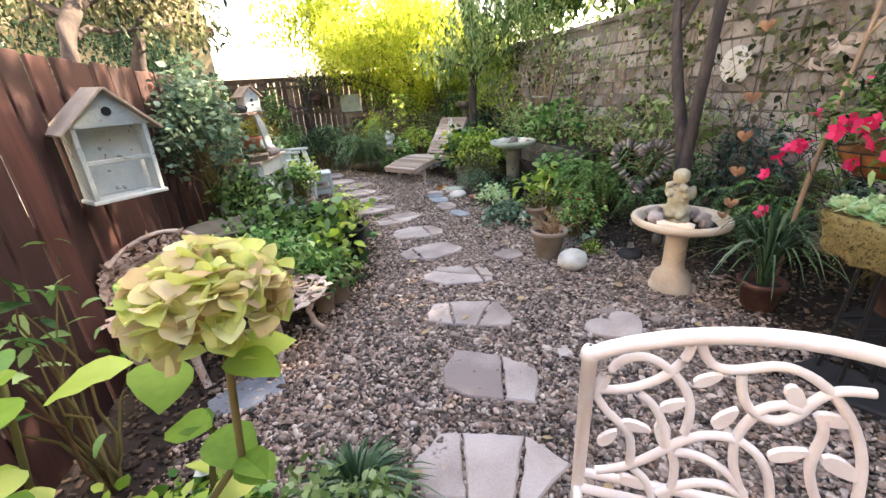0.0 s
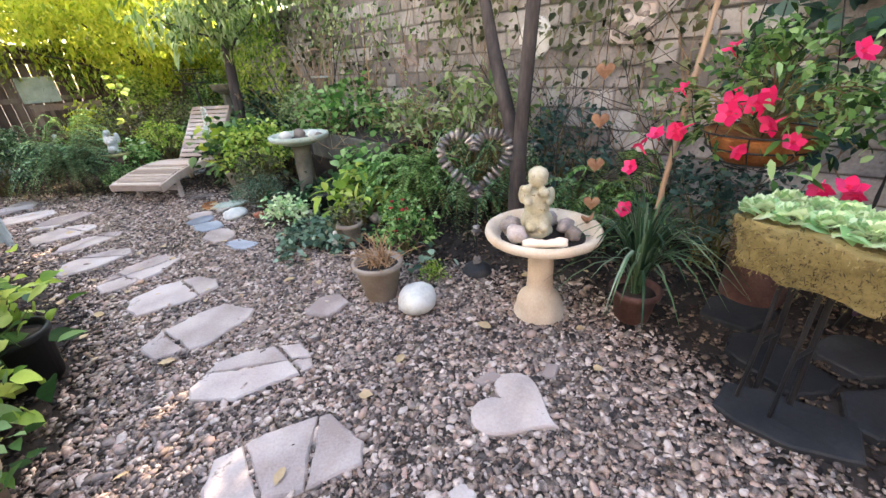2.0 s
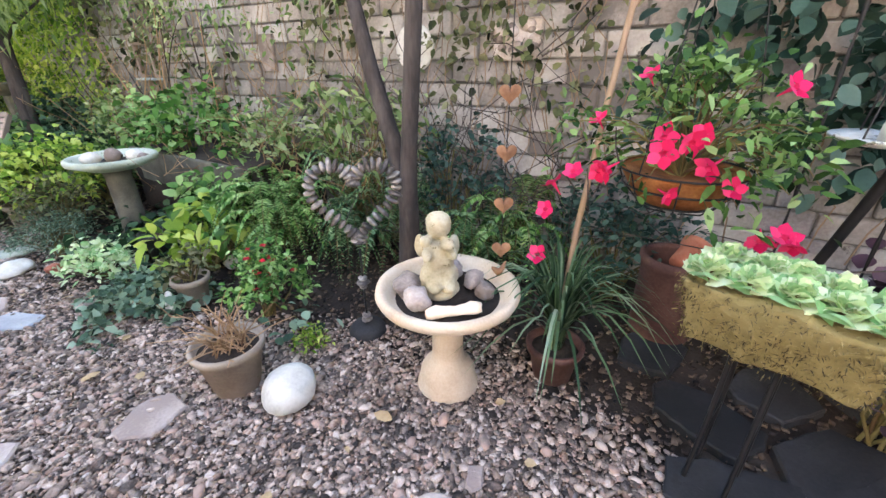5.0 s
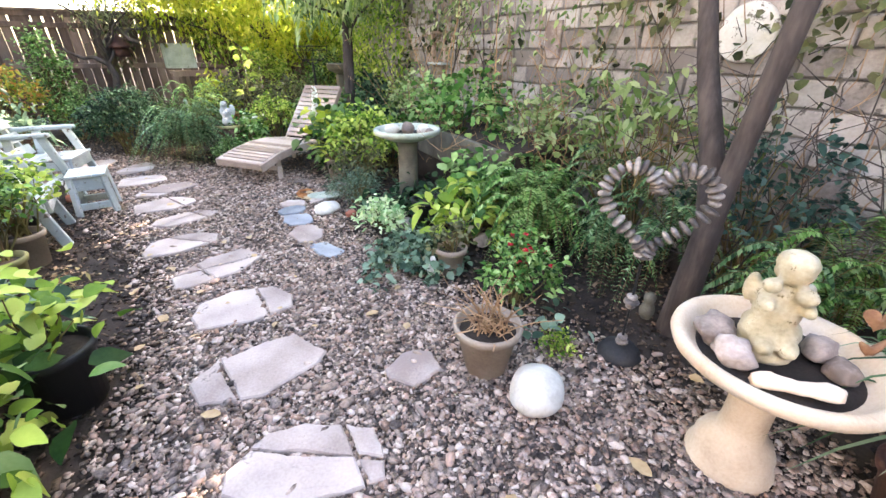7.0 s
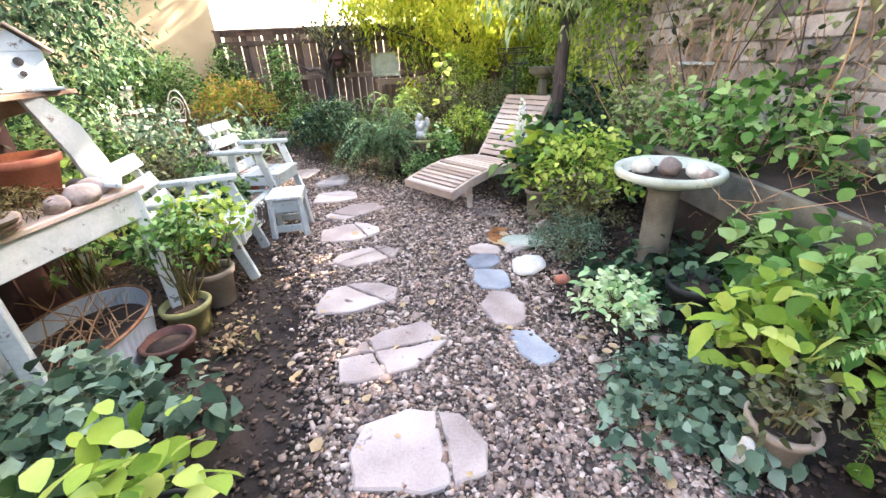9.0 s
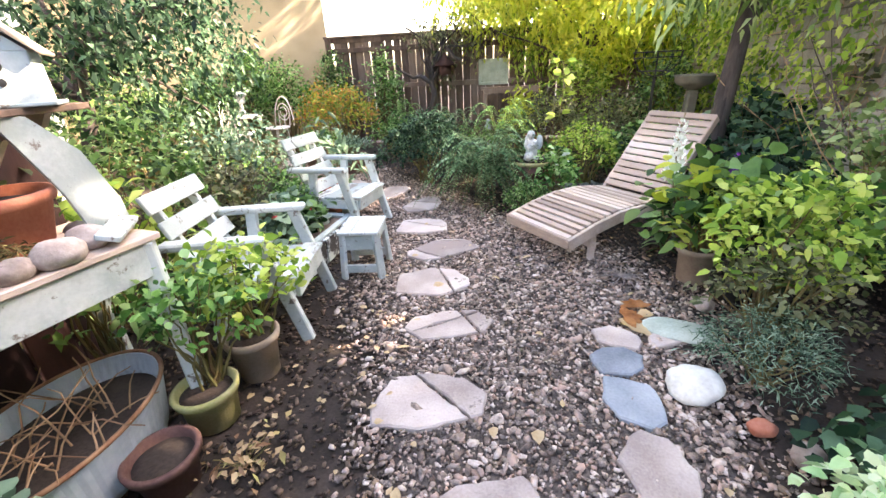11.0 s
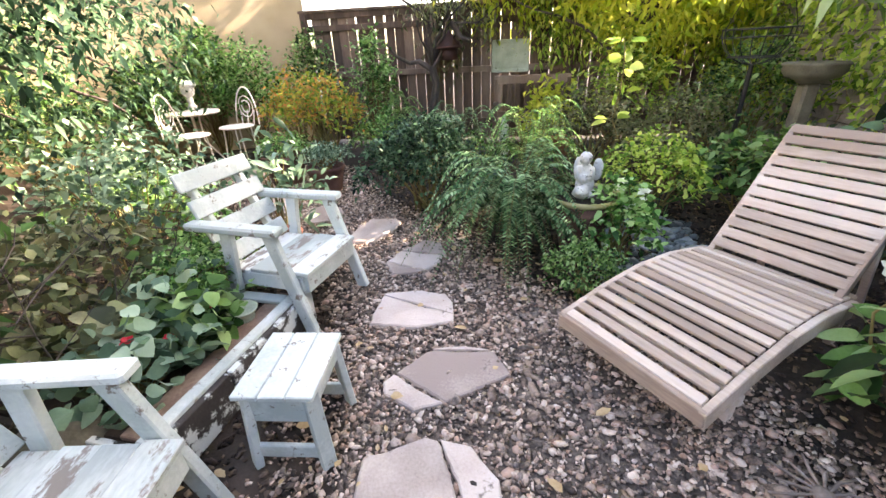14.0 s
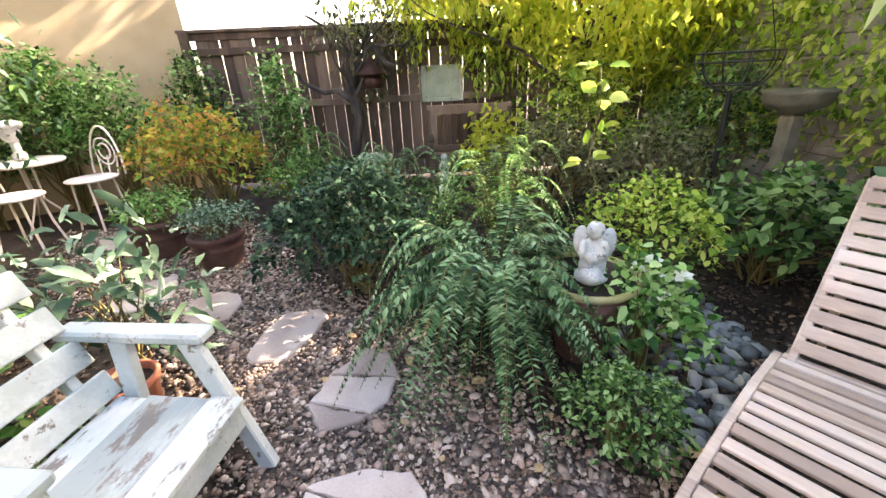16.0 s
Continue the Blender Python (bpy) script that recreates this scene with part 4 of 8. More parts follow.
        part("slat", beam(bmesh.new(), (x + nrm.x * 0.022, -W / 2 + 0.04, z + nrm.z * 0.022), (x + nrm.x * 0.022, W / 2 - 0.04, z + nrm.z * 0.022), 0.052, 0.016, 0.003, up=nrm), TEAK, root)


build_lounger()


# ---------------------------------------------------------------- white armchairs, stool, potting table
def build_armchair(x, y, yaw, label):
    """Faces local +x; origin on the ground between the front feet."""
    root = thing("garden_armchair", pose(x, y, 0, 0, 0, yaw), label, "armchair", "white painted garden armchairs")
    W, sh = 0.48, 0.37
    for i in range(4):
        part("seat_board", box(bmesh.new(), (-0.055 - 0.122 * i, 0.003 * (-1) ** i, sh - 0.012 - 0.010 * i), (0.117, W, 0.024), pose(0, 0, 0, 0, 1.2, 0), 0.004), WORNSEAT, root)
    part("front_apron", box(bmesh.new(), (-0.014, 0, sh - 0.072), (0.026, W - 0.02, 0.095), bevel=0.004), WHITEWOOD, root)
    part("rear_apron", box(bmesh.new(), (-0.47, 0, sh - 0.11), (0.026, W - 0.02, 0.09), bevel=0.004), WHITEWOOD, root)
    for sgn in (1, -1):
        y0 = sgn * (W / 2 + 0.024)
        part("front_leg", beam(bmesh.new(), (0.012, y0 * 1.03, 0.0), (-0.145, y0, 0.59), 0.068, 0.042, 0.006, up=(0, 1, 0)), WHITEWOOD, root)
        part("rear_leg", beam(bmesh.new(), (-0.47, y0, 0.0), (-0.40, y0, 0.59), 0.068, 0.042, 0.006, up=(0, 1, 0)), WHITEWOOD, root)
        part("armrest", box(bmesh.new(), (-0.34, y0 + sgn * 0.008, 0.606), (0.56, 0.082, 0.04), pose(0, 0, 0, 0, -1.0, 0), 0.010), WHITEWOOD, root)
        part("side_rail", box(bmesh.new(), (-0.26, sgn * (W / 2 - 0.015), sh - 0.075), (0.46, 0.03, 0.08), bevel=0.004), WHITEWOOD, root)
        part("back_post", beam(bmesh.new(), (-0.46, sgn * (W / 2 - 0.075), 0.26), (-0.70, sgn * (W / 2 - 0.075), 0.82), 0.05, 0.035, 0.004, up=(0, 1, 0)), WHITEWOOD, root)
    low, top = Vector((-0.46, 0, 0.26)), Vector((-0.70, 0, 0.82))
    nrm = Vector((0.919, 0, 0.394))
    for k in (0.24, 0.47, 0.70, 0.94):
        p = low.lerp(top, k) + nrm * 0.03
        part("back_slat", beam(bmesh.new(), (p.x, -W / 2 - 0.012, p.z), (p.x, W / 2 + 0.012, p.z), 0.098, 0.022, 0.005, up=nrm), WHITEWOOD, root)
    return root


build_armchair(-0.375, 5.765, 7.8, "white-painted wooden garden armchair with peeling seat")
build_armchair(-0.41, 7.19, -10.4, "white-painted wooden garden armchair beside raised bed")


def build_stool():
    root = thing("stool", pose(-0.24, 6.35, 0, 0, 0, 4), "small white-painted wooden stool with peeling paint", "stool")
    for i in range(3):
        part("top_board", box(bmesh.new(), (-0.095 + 0.095 * i, 0, 0.349), (0.092, 0.34, 0.022), bevel=0.004), WHITEWOOD, root)
    for sx in (1, -1):
        for sy in (1, -1):
            part("leg", beam(bmesh.new(), (sx * 0.135, sy * 0.15, 0), (sx * 0.115, sy * 0.13, 0.337), 0.055, 0.03, 0.004), WHITEWOOD, root)
    for sy in (1, -1):
        part("end_panel", box(bmesh.new(), (0, sy * 0.137, 0.275), (0.22, 0.02, 0.11), bevel=0.004), WHITEWOOD, root)
        part("foot_bar", box(bmesh.new(), (0, sy * 0.148, 0.08), (0.24, 0.02, 0.06), bevel=0.004), WHITEWOOD, root)
    for sx in (1, -1):
        part("brace", box(bmesh.new(), (sx * 0.122, 0, 0.3), (0.018, 0.25, 0.05), bevel=0.003), WHITEWOOD, root)


build_stool()


def build_table():
    root = thing("potting_table", pose(-0.855, 4.65, 0, 0, 0, -12), "white-painted weathered potting table with grey plank top", "table")
    for i in range(4):
        part("top_board", box(bmesh.new(), (-0.188 + 0.125 * i, 0, 0.838), (0.122, 0.82, 0.024), bevel=0.004), TEAK, root, "bare weathered plank")
    part("apron", box(bmesh.new(), (0.222, 0, 0.76), (0.024, 0.74, 0.13), bevel=0.004), WHITEWOOD, root)
    part("apron", box(bmesh.new(), (-0.222, 0, 0.76), (0.024, 0.74, 0.13), bevel=0.004), WHITEWOOD, root)
    for sy in (1, -1):
        part("end_apron", box(bmesh.new(), (0, sy * 0.375, 0.76), (0.42, 0.024, 0.13), bevel=0.004), WHITEWOOD, root)
        for sx in (1, -1):
            part("leg", beam(bmesh.new(), (sx * 0.215, sy * 0.37, 0.0), (sx * 0.21, sy * 0.365, 0.825), 0.062, 0.062, 0.006), WHITEWOOD, root)


build_table()


# ---------------------------------------------------------------- fountain bath corner
def bird_bath(x, y, r, h, mat, colmat, label, colr=0.07, baser=0.135):
    root = thing("bird_bath", pose(x, y, 0), label, "bird bath", "bird baths")
    bowl = lathe(bmesh.new(), [(colr * 0.9, h - 0.11), (r * 0.55, h - 0.095), (r * 0.86, h - 0.06), (r * 0.97, h - 0.045), (r, h - 0.024), (r * 0.985, h - 0.006), (r * 0.95, h), (r * 0.885, h - 0.004), (r * 0.84, h - 0.02), (r * 0.78, h - 0.05), (r * 0.4, h - 0.07), (0.01, h - 0.074)], 48, 0.004)
    part("bowl", bowl, mat, root, smooth=True)
    col = lathe(bmesh.new(), [(baser, -0.02), (baser * 1.02, 0.02), (baser * 0.98, 0.035), (baser * 0.93, 0.045), (baser * 0.9, 0.09), (baser * 0.8, 0.12), (colr * 1.05, 0.15), (colr * 0.97, 0.2), (colr * 0.95, h - 0.16), (colr * 1.1, h - 0.11), (colr * 1.3, h - 0.1)], 32, 0.004)
    part("pedestal", col, colmat, root, smooth=True)
    bm = lathe(bmesh.new(), [(r * 0.76, h - 0.06), (r * 0.76, h - 0.053), (0.01, h - 0.052)], 32)
    part("wet_silt", bm, SOIL, root, "dark wet silt in the bowl", smooth=True)
    return root


BX, BY = 2.12, 2.03
bird_bath(BX, BY, 0.295, 0.525, CONCRETE, CONCRETE, "tan concrete bird bath on a pedestal with stones")


def blob_statue(name, lumps, mat, m, label, category="statue", voxel=0.012):
    """A statue of merged rounded lumps: (x, y, z, rx, ry, rz)."""
    bm = bmesh.new()
    for i, (x, y, z, a, b, c) in enumerate(lumps):
        g = bmesh.ops.create_icosphere(bm, subdivisions=3, radius=1.0)
        for v in g["verts"]:
            k = 1 + 0.10 * noise.noise(v.co * 2.2 + Vector((i * 3.1, 0, 0))) + 0.05 * noise.noise(v.co * 6)
            v.co = Vector((x + v.co.x * a * k, y + v.co.y * b * k, z + v.co.z * c * k))
    me = bpy.data.meshes.new(name)
    bm.to_mesh(me)
    bm.free()
    ob = link(name, me, mat)
    rm = ob.modifiers.new("merge", "REMESH")
    rm.mode, rm.voxel_size, rm.use_smooth_shade = "VOXEL", voxel, True
    ob.matrix_basis = m
    return tagged(ob, label, category)


# seated figure, local -y is its front
blob_statue("statue", [(0, 0, 0.03, 0.085, 0.085, 0.04), (0, 0.0, 0.09, 0.08, 0.075, 0.065), (0, 0.005, 0.16, 0.062, 0.058, 0.07), (0, 0.01, 0.215, 0.06, 0.045, 0.04), (0, -0.005, 0.305, 0.048, 0.05, 0.05), (0, 0.0, 0.325, 0.05, 0.054, 0.036), (0.03, -0.06, 0.075, 0.03, 0.05, 0.03), (-0.03, -0.06, 0.075, 0.03, 0.05, 0.03), (0.05, -0.035, 0.2, 0.02, 0.045, 0.022), (-0.05, -0.035, 0.2, 0.02, 0.045, 0.022), (-0.055, -0.045, 0.262, 0.024, 0.028, 0.022), (0.028, -0.055, 0.245, 0.03, 0.03, 0.026), (0.07, 0.04, 0.2, 0.022, 0.02, 0.05), (-0.07, 0.04, 0.21, 0.022, 0.02, 0.05)], STATUE, pose(BX - 0.0, BY + 0.04, 0.465, 0, 0, -52), "weathered yellowish stone cherub statue sitting in bird bath", voxel=0.0075)
for i, (dx, dy, s, rz) in enumerate(((-0.06, 0.155, (0.15, 0.11, 0.085), 20), (-0.135, 0.065, (0.13, 0.10, 0.085), 70), (0.12, -0.06, (0.13, 0.09, 0.075), 10), (0.06, -0.14, (0.10, 0.08, 0.06), 40), (0.15, 0.06, (0.11, 0.1, 0.07), 0))):
    stone("rock", BX + dx, BY + dy, 0.472, s, ROCK, "rough pinkish-grey rock in the bird bath bowl", 3 + i, rz, rough=0.35, group="rocks in the bird bath")


def driftwood(x, y, z, yaw, L, r, label):
    rng = np.random.default_rng(4)
    t = np.linspace(0, 1, 12)
    path = [(np.array([L * (u - 0.5), 0.006 * math.sin(5 * u), 0.004 * math.cos(7 * u) + r]), r * (0.95 + 0.12 * math.sin(9 * u)) * (0.75 if u in (0, 1) else 1)) for u in t]
    v, f = tubes([path], 10)
    v[:, 2] = r + (v[:, 2] - r) * 0.85
    v += rng.normal(0, 0.0018, v.shape)
    caps = np.array([list(range(10))[::-1], list(range(110, 120))])
    ob = link("driftwood", np_mesh("driftwood", v, f + [caps]), DRIFT)
    ob.matrix_basis = pose(x, y, z, 0, 0, yaw)
    tagged(ob, label, "driftwood")


driftwood(BX - 0.135, BY - 0.10, 0.478, -46, 0.21, 0.026, "pale pinkish driftwood log lying in the bird bath")


def rusty_bird(x, y, z, yaw):
    bm = bmesh.new()
    bmesh.ops.create_icosphere(bm, subdivisions=2, radius=1.0)
    for v in bm.verts:
        k = 0.5 + 0.5 * v.co.x
        v.co = Vector((v.co.x * 0.035, v.co.y * 0.014 * (0.4 + k), 0.03 + v.co.z * 0.017 + 0.05 * max(0, v.co.x) ** 2 + 0.03 * max(0, -v.co.x)))
    ob = part("bird_ornament", bm, RUST, smooth=True)
    ob.matrix_basis = pose(x, y, z, 0, 0, yaw)
    tagged(ob, "small rusty metal bird ornament on the bath rim", "ornament")


rusty_bird(BX + 0.17, BY - 0.15, 0.505, -40)


def stone_heart():
    root = thing("stone_heart", pose(2.25, 2.60, 0, 0, 0, -50), "heart wreath of threaded grey pebbles on a rod stand", "garden ornament")
    part("base_stone", lathe(bmesh.new(), [(0.095, -0.01), (0.1, 0.02), (0.08, 0.05), (0.03, 0.065), (0.004, 0.066)], 20, 0.05), SLATE, root, "dark domed stone base", smooth=True)
    v, f = tubes([[(np.array((0, 0, 0.03)), 0.006), (np.array((0, 0, 0.5)), 0.006)]], 8)
    link("rod", np_mesh("rod", v, f), BLACKIRON, root)
    variants = []
    for i in range(6):
        me = bpy.data.meshes.new("pebble")
        bm = rock_mesh(20 + i, 0.034, 0.03, 0.014, 0.12, 2)
        bm.to_mesh(me)
        bm.free()
        me.shade_smooth()
        me.materials.append(THREADED)
        variants.append(me)
    n = 52
    for i in range(n):
        t = 2 * math.pi * (i + 0.5) / n
        d = t - 2 * math.pi / n * 0.5
        def h(a):
            return Vector((0.0125 * 16 * math.sin(a) ** 3, 0, 0.0132 * (13 * math.cos(a) - 5 * math.cos(2 * a) - 2 * math.cos(3 * a) - math.cos(4 * a)) + 0.765))
        p, q = h(t), h(t + 0.05) - h(t - 0.05)
        ob = new("pebble", variants[i % 6])
        ob.parent = root
        rot = q.to_track_quat("Z", "Y").to_matrix().to_4x4()
        ob.matrix_basis = Matrix.Translation(p) @ rot @ pose(0, 0, -0.012, 0, 0, 47 * i) @ Matrix.Diagonal((1 + 0.25 * math.sin(i * 2.3), 1 + 0.2 * math.cos(i * 1.7), 1.0, 1))
    for z, s in ((0.075, 1.0), (0.1, 0.8), (0.30, 1.2), (0.325, 0.8), (0.275, 0.7)):
        ob = new("pebble", variants[int(z * 100) % 6])
        ob.parent = root
        ob.matrix_basis = pose(0, 0, z, 0, 0, z * 900) @ Matrix.Diagonal((s, s, 0.9, 1))


stone_heart()


def heart_chain():
    root = thing("heart_chain", pose(2.36, 1.90, 0, 0, 0, -62), "rusty metal hearts hanging in a row on a chain", "hanging ornament")
    v, f = tubes([[(np.array((0, 0, 0.60)), 0.002), (np.array((0, 0, 1.9)), 0.002)]], 5)
    link("chain", np_mesh("chain", v, f), BLACKIRON, root)
    for i, z in enumerate((1.60, 1.235, 1.02, 0.81, 0.61)):
        bm = bmesh.new()
        t = np.linspace(0, 2 * np.pi, 28, endpoint=False)
        s = 0.0025 if i else 0.0023
        fr, bk = [], []
        for a in t:
            px, pz = s * 16 * math.sin(a) ** 3, s * (13 * math.cos(a) - 5 * math.cos(2 * a) - 2 * math.cos(3 * a) - math.cos(4 * a))
            fr.append(bm.verts.new((px, -0.004, z + pz)))
            bk.append(bm.verts.new((px, 0.004, z + pz)))
        cf, cb = bm.verts.new((0, -0.014, z)), bm.verts.new((0, 0.014, z))
        for j in range(28):
            k = (j + 1) % 28
            bm.faces.new((fr[j], fr[k], bk[k], bk[j]))
            bm.faces.new((fr[k], fr[j], cf))
            bm.faces.new((bk[j], bk[k], cb))
        part("heart", bm, RUST, root, smooth=False)
    v, f = tubes([[(np.array((0, 0, 1.9)), 0.004), (np.array((0.2, 0.35, 1.95)), 0.008), (np.array((0.35, 0.75, 1.8)), 0.012)]], 6)
    link("hanger_branch", np_mesh("hanger_branch", v, f), BARK, root)


heart_chain()
pot(1.64, 2.86, 0.095, 0.15, 0.25, GREYPOT, "grey clay pot of dry cut stems on gravel")
rngd = np.random.default_rng(9)
dry = thing("dry_plant", pose(1.64, 2.86, 0.215), "tangle of dry brown cut stems in a clay pot", "plant")
v, f = tubes([arc((rngd.normal(0, 0.04), rngd.normal(0, 0.04), 0), (rngd.normal(0, 0.11), rngd.normal(0, 0.11), rngd.uniform(0.05, 0.26)), 0.02, 5, 0.004, 0.0015, rngd) for _ in range(60)], 5)
link("branchwork", np_mesh("branchwork", v, f), DRYSTEM, dry)
stone("white_rock", 1.70, 2.585, 0.0, (0.27, 0.23, 0.155), WHITEROCK, "rounded white quartz rock resting on gravel", 5, 30, rough=0.1)
bush("plant", 2.0, 2.76, 0.07, 0.07, 0.1, 14, 12, 0.03, L_BRIGHT, "small bright yellow-green plant in gravel", "plant", 50)
bush("plant", 2.03, 2.86, 0.08, 0.08, 0.16, 5, 3, 0.09, L_GREY, "small broad-leaved seedling in gravel", "plant", 51)
pot(1.97, 3.72, 0.07, 0.105, 0.185, GREYPOT, "small grey clay pot with sparse greenery")
bush("plant", 1.97, 3.72, 0.13, 0.13, 0.2, 22, 5, 0.05, L_OLIVE, "sparse yellowing plant in a small clay pot", "plant", 52, z=0.15)
bush("shrub", 2.12, 3.22, 0.20, 0.20, 0.42, 50, 14, 0.045, L_FERN, "green shrub with small red flowers", "shrub", 53, flowers=(P_RED, 14, 0.045, "flower"))
blob_statue("owl_ornament", [(0, 0, 0.06, 0.04, 0.04, 0.06), (0, 0, 0.14, 0.033, 0.033, 0.035)], DARKCON, pose(2.62, 2.72, 0), "small dark stone owl ornament below the tree", "ornament")


def grass_plant(x, y, z, n, spread, rise, label, seed):
    root = thing("grass_plant", pose(x, y, z), label, "plant")
    v, f = blades(np.random.default_rng(seed), n, 0.6, 0.012, spread, rise)
    v[:, 2] = np.maximum(v[:, 2], 0.01 - z)
    link("grass_tuft", np_mesh("grass_tuft", v, f), L_GRASS, root)


pot(2.40, 1.63, 0.085, 0.125, 0.19, DARKTERRA, "dark terracotta pot holding arching grass")
grass_plant(2.40, 1.63, 0.16, 150, 0.54, 0.60, "dark green strappy grass plant in a pot", 6)


# ferns and shrubs between bath and wall
for i, (x, y, n, L, r, m) in enumerate(((2.5, 3.6, 34, 0.75, 0.50, L_FERN), (2.65, 3.95, 34, 0.80, 0.55, L_FERN), (2.72, 3.22, 22, 0.50, 0.40, L_BLUEFERN), (2.95, 3.0, 24, 0.8, 0.65, L_BLUEFERN), (3.05, 2.1, 26, 0.75, 0.62, L_FERN), (2.85, 2.25, 20, 0.6, 0.5, L_BLUEFERN), (2.95, 4.75, 24, 0.7, 0.5, L_FERN), (3.1, 3.5, 22, 0.7, 0.7, L_BLUEFERN))):
    fern(x + 0.12, y, n, L * 0.88, r, m, "arching green sword fern below the block wall", 60 + i, 0.12, 0.068, drop=0.25)
bush("hydrangea", 2.62, 4.2, 0.34, 0.32, 0.58, 60, 6, 0.12, L_FERN, "broad-leaved green hydrangea beside the bird bath", "shrub", 70)
bush("hydrangea", 2.30, 4.05, 0.22, 0.25, 0.45, 26, 5, 0.13, L_BRIGHT, "bright green broad-leaved hydrangea under the ferns", "shrub", 71)
bush("shrub", 2.15, 5.85, 0.36, 0.40, 0.85, 90, 9, 0.07, L_BRIGHT, "yellow-green leafy shrub beside the lounger", "shrub", 72)
bush("shrub", 2.0, 5.55, 0.3, 0.25, 0.55, 60, 10, 0.045, L_OLIVE, "brownish thin-leaved shrub beside the bird bath", "shrub", 73)
bush("rosemary", 1.88, 5.32, 0.24, 0.22, 0.34, 120, 14, 0.04, L_GREY, "soft grey-green rosemary clump on gravel edge", "shrub", 74, aspect=0.14)
bush("plant", 1.86, 4.62, 0.16, 0.16, 0.22, 50, 7, 0.06, L_CABB, "pale variegated leafy plant at the gravel edge", "plant", 75)
bush("ground_cover", 1.80, 3.95, 0.30, 0.34, 0.12, 120, 4, 0.055, L_GREY, "low round-leaved ground cover beside gravel", "plant", 76, aspect=0.9)
bush("ground_cover", 2.3, 4.75, 0.4, 0.35, 0.2, 110, 4, 0.08, L_DARK, "low dark leafy ground cover around bird bath", "plant", 77, aspect=0.8)
bush("shrub", 3.1, 5.35, 0.35, 0.7, 0.85, 90, 6, 0.10, L_FERN, "broad-leaved green shrub in the raised bed", "shrub", 78, z=0.3)
bush("shrub", 3.2, 4.3, 0.3, 0.6, 0.9, 60, 6, 0.08, L_PALE, "green shrub against the block wall", "shrub", 79, z=0.2)
bush("shrub", 3.2, 6.6, 0.35, 0.6, 1.15, 70, 8, 0.08, L_PALE, "leafy green shrub against the block wall", "shrub", 80)
bush("shrub", 3.25, 3.4, 0.28, 0.7, 1.2, 60, 5, 0.14, L_PALE, "tall green long-leaved shrub at the wall", "shrub", 81, aspect=0.25, low=0.4)
bush("shrub", 3.3, 2.6, 0.22, 0.5, 1.0, 70, 8, 0.06, L_IVY, "dark shrub behind the twin-stemmed tree", "shrub", 82)
bush("shrub", 3.25, 1.55, 0.25, 0.4, 0.75, 70, 9, 0.06, L_IVY, "dark green shrub at the wall foot", "shrub", 83)
bush("shrub", 2.75, 6.45, 0.4, 0.4, 0.6, 80, 7, 0.09, L_MID, "leafy green shrub behind the foxglove", "shrub", 84)
stone("rock", 1.57, 5.24, 0.0, (0.26, 0.22, 0.09), WHITEROCK, "flat pale rock at the gravel edge", 8, 30, rough=0.2)
for i, (x, y, s, m) in enumerate(((1.72, 5.02, 0.1, TERRA), (1.80, 4.9, 0.12, ROCK), (2.05, 4.55, 0.13, ROCK), (1.95, 4.35, 0.1, ROCK), (1.62, 4.2, 0.09, ROCK), (2.4, 3.95, 0.16, ROCK), (1.9, 5.9, 0.12, ROCK))):
    stone("rock", x, y, 0.0, (s, s * 0.8, s * 0.6), m, "small rounded rock beside the gravel" if m is ROCK else "chunk of orange terracotta on the gravel edge", 30 + i, 40 * i, rough=0.25)
blob_statue("animal_ornament", [(0, 0, 0.06, 0.06, 0.05, 0.06), (-0.03, 0, 0.13, 0.035, 0.035, 0.045), (-0.045, 0, 0.17, 0.028, 0.026, 0.028)], DARKCON, pose(2.30, 4.18, 0, 0, 0, 30), "small dark stone animal ornament under leaves", "ornament")
blob_statue("goose_ornament", [(0, 0, 0.05, 0.05, 0.035, 0.045), (-0.03, 0, 0.10, 0.022, 0.02, 0.05), (-0.04, 0, 0.15, 0.028, 0.02, 0.022)], WHITEROCK, pose(1.83, 3.72, 0, 0, 0, 70), "small pale stone bird ornament among leaves", "ornament")
bird_bath(2.29, 5.0, 0.295, 0.725, GREENCON, DARKCON, "grey-green bird bath with pebbles on dark pedestal", 0.09, 0.15)
for i, (dx, dy, s) in enumerate(((-0.1, 0.1, 0.13), (0.02, 0.02, 0.15), (0.12, -0.08, 0.13), (0.14, -0.15, 0.09))):
    stone("rock", 2.29 + dx, 5.0 + dy, 0.672, (s, s * 0.8, s * 0.65), WHITEROCK if i % 2 == 0 else ROCK, "rounded stone in the grey bird bath bowl", 60 + i, 60 * i, group="rocks in the grey bird bath")
bm = beam(bmesh.new(), (2.74, 4.15, 0.47), (2.84, 5.95, 0.47), 0.045, 0.30, 0.006)
tagged(part("bed_edging", bm, DARKCON), "mossy brown board edging a raised bed", "edging")
bm = box(bmesh.new(), (3.2, 5.05, 0.31), (0.78, 1.8, 0.6), bevel=0.03)
tagged(part("raised_bed_soil", bm, SOIL), "dark soil filling the raised bed at the wall", "soil", kind="stuff")
pot(2.25, 4.55, 0.1, 0.14, 0.22, BLACKPLASTIC, "black plastic nursery pot under the bird bath")


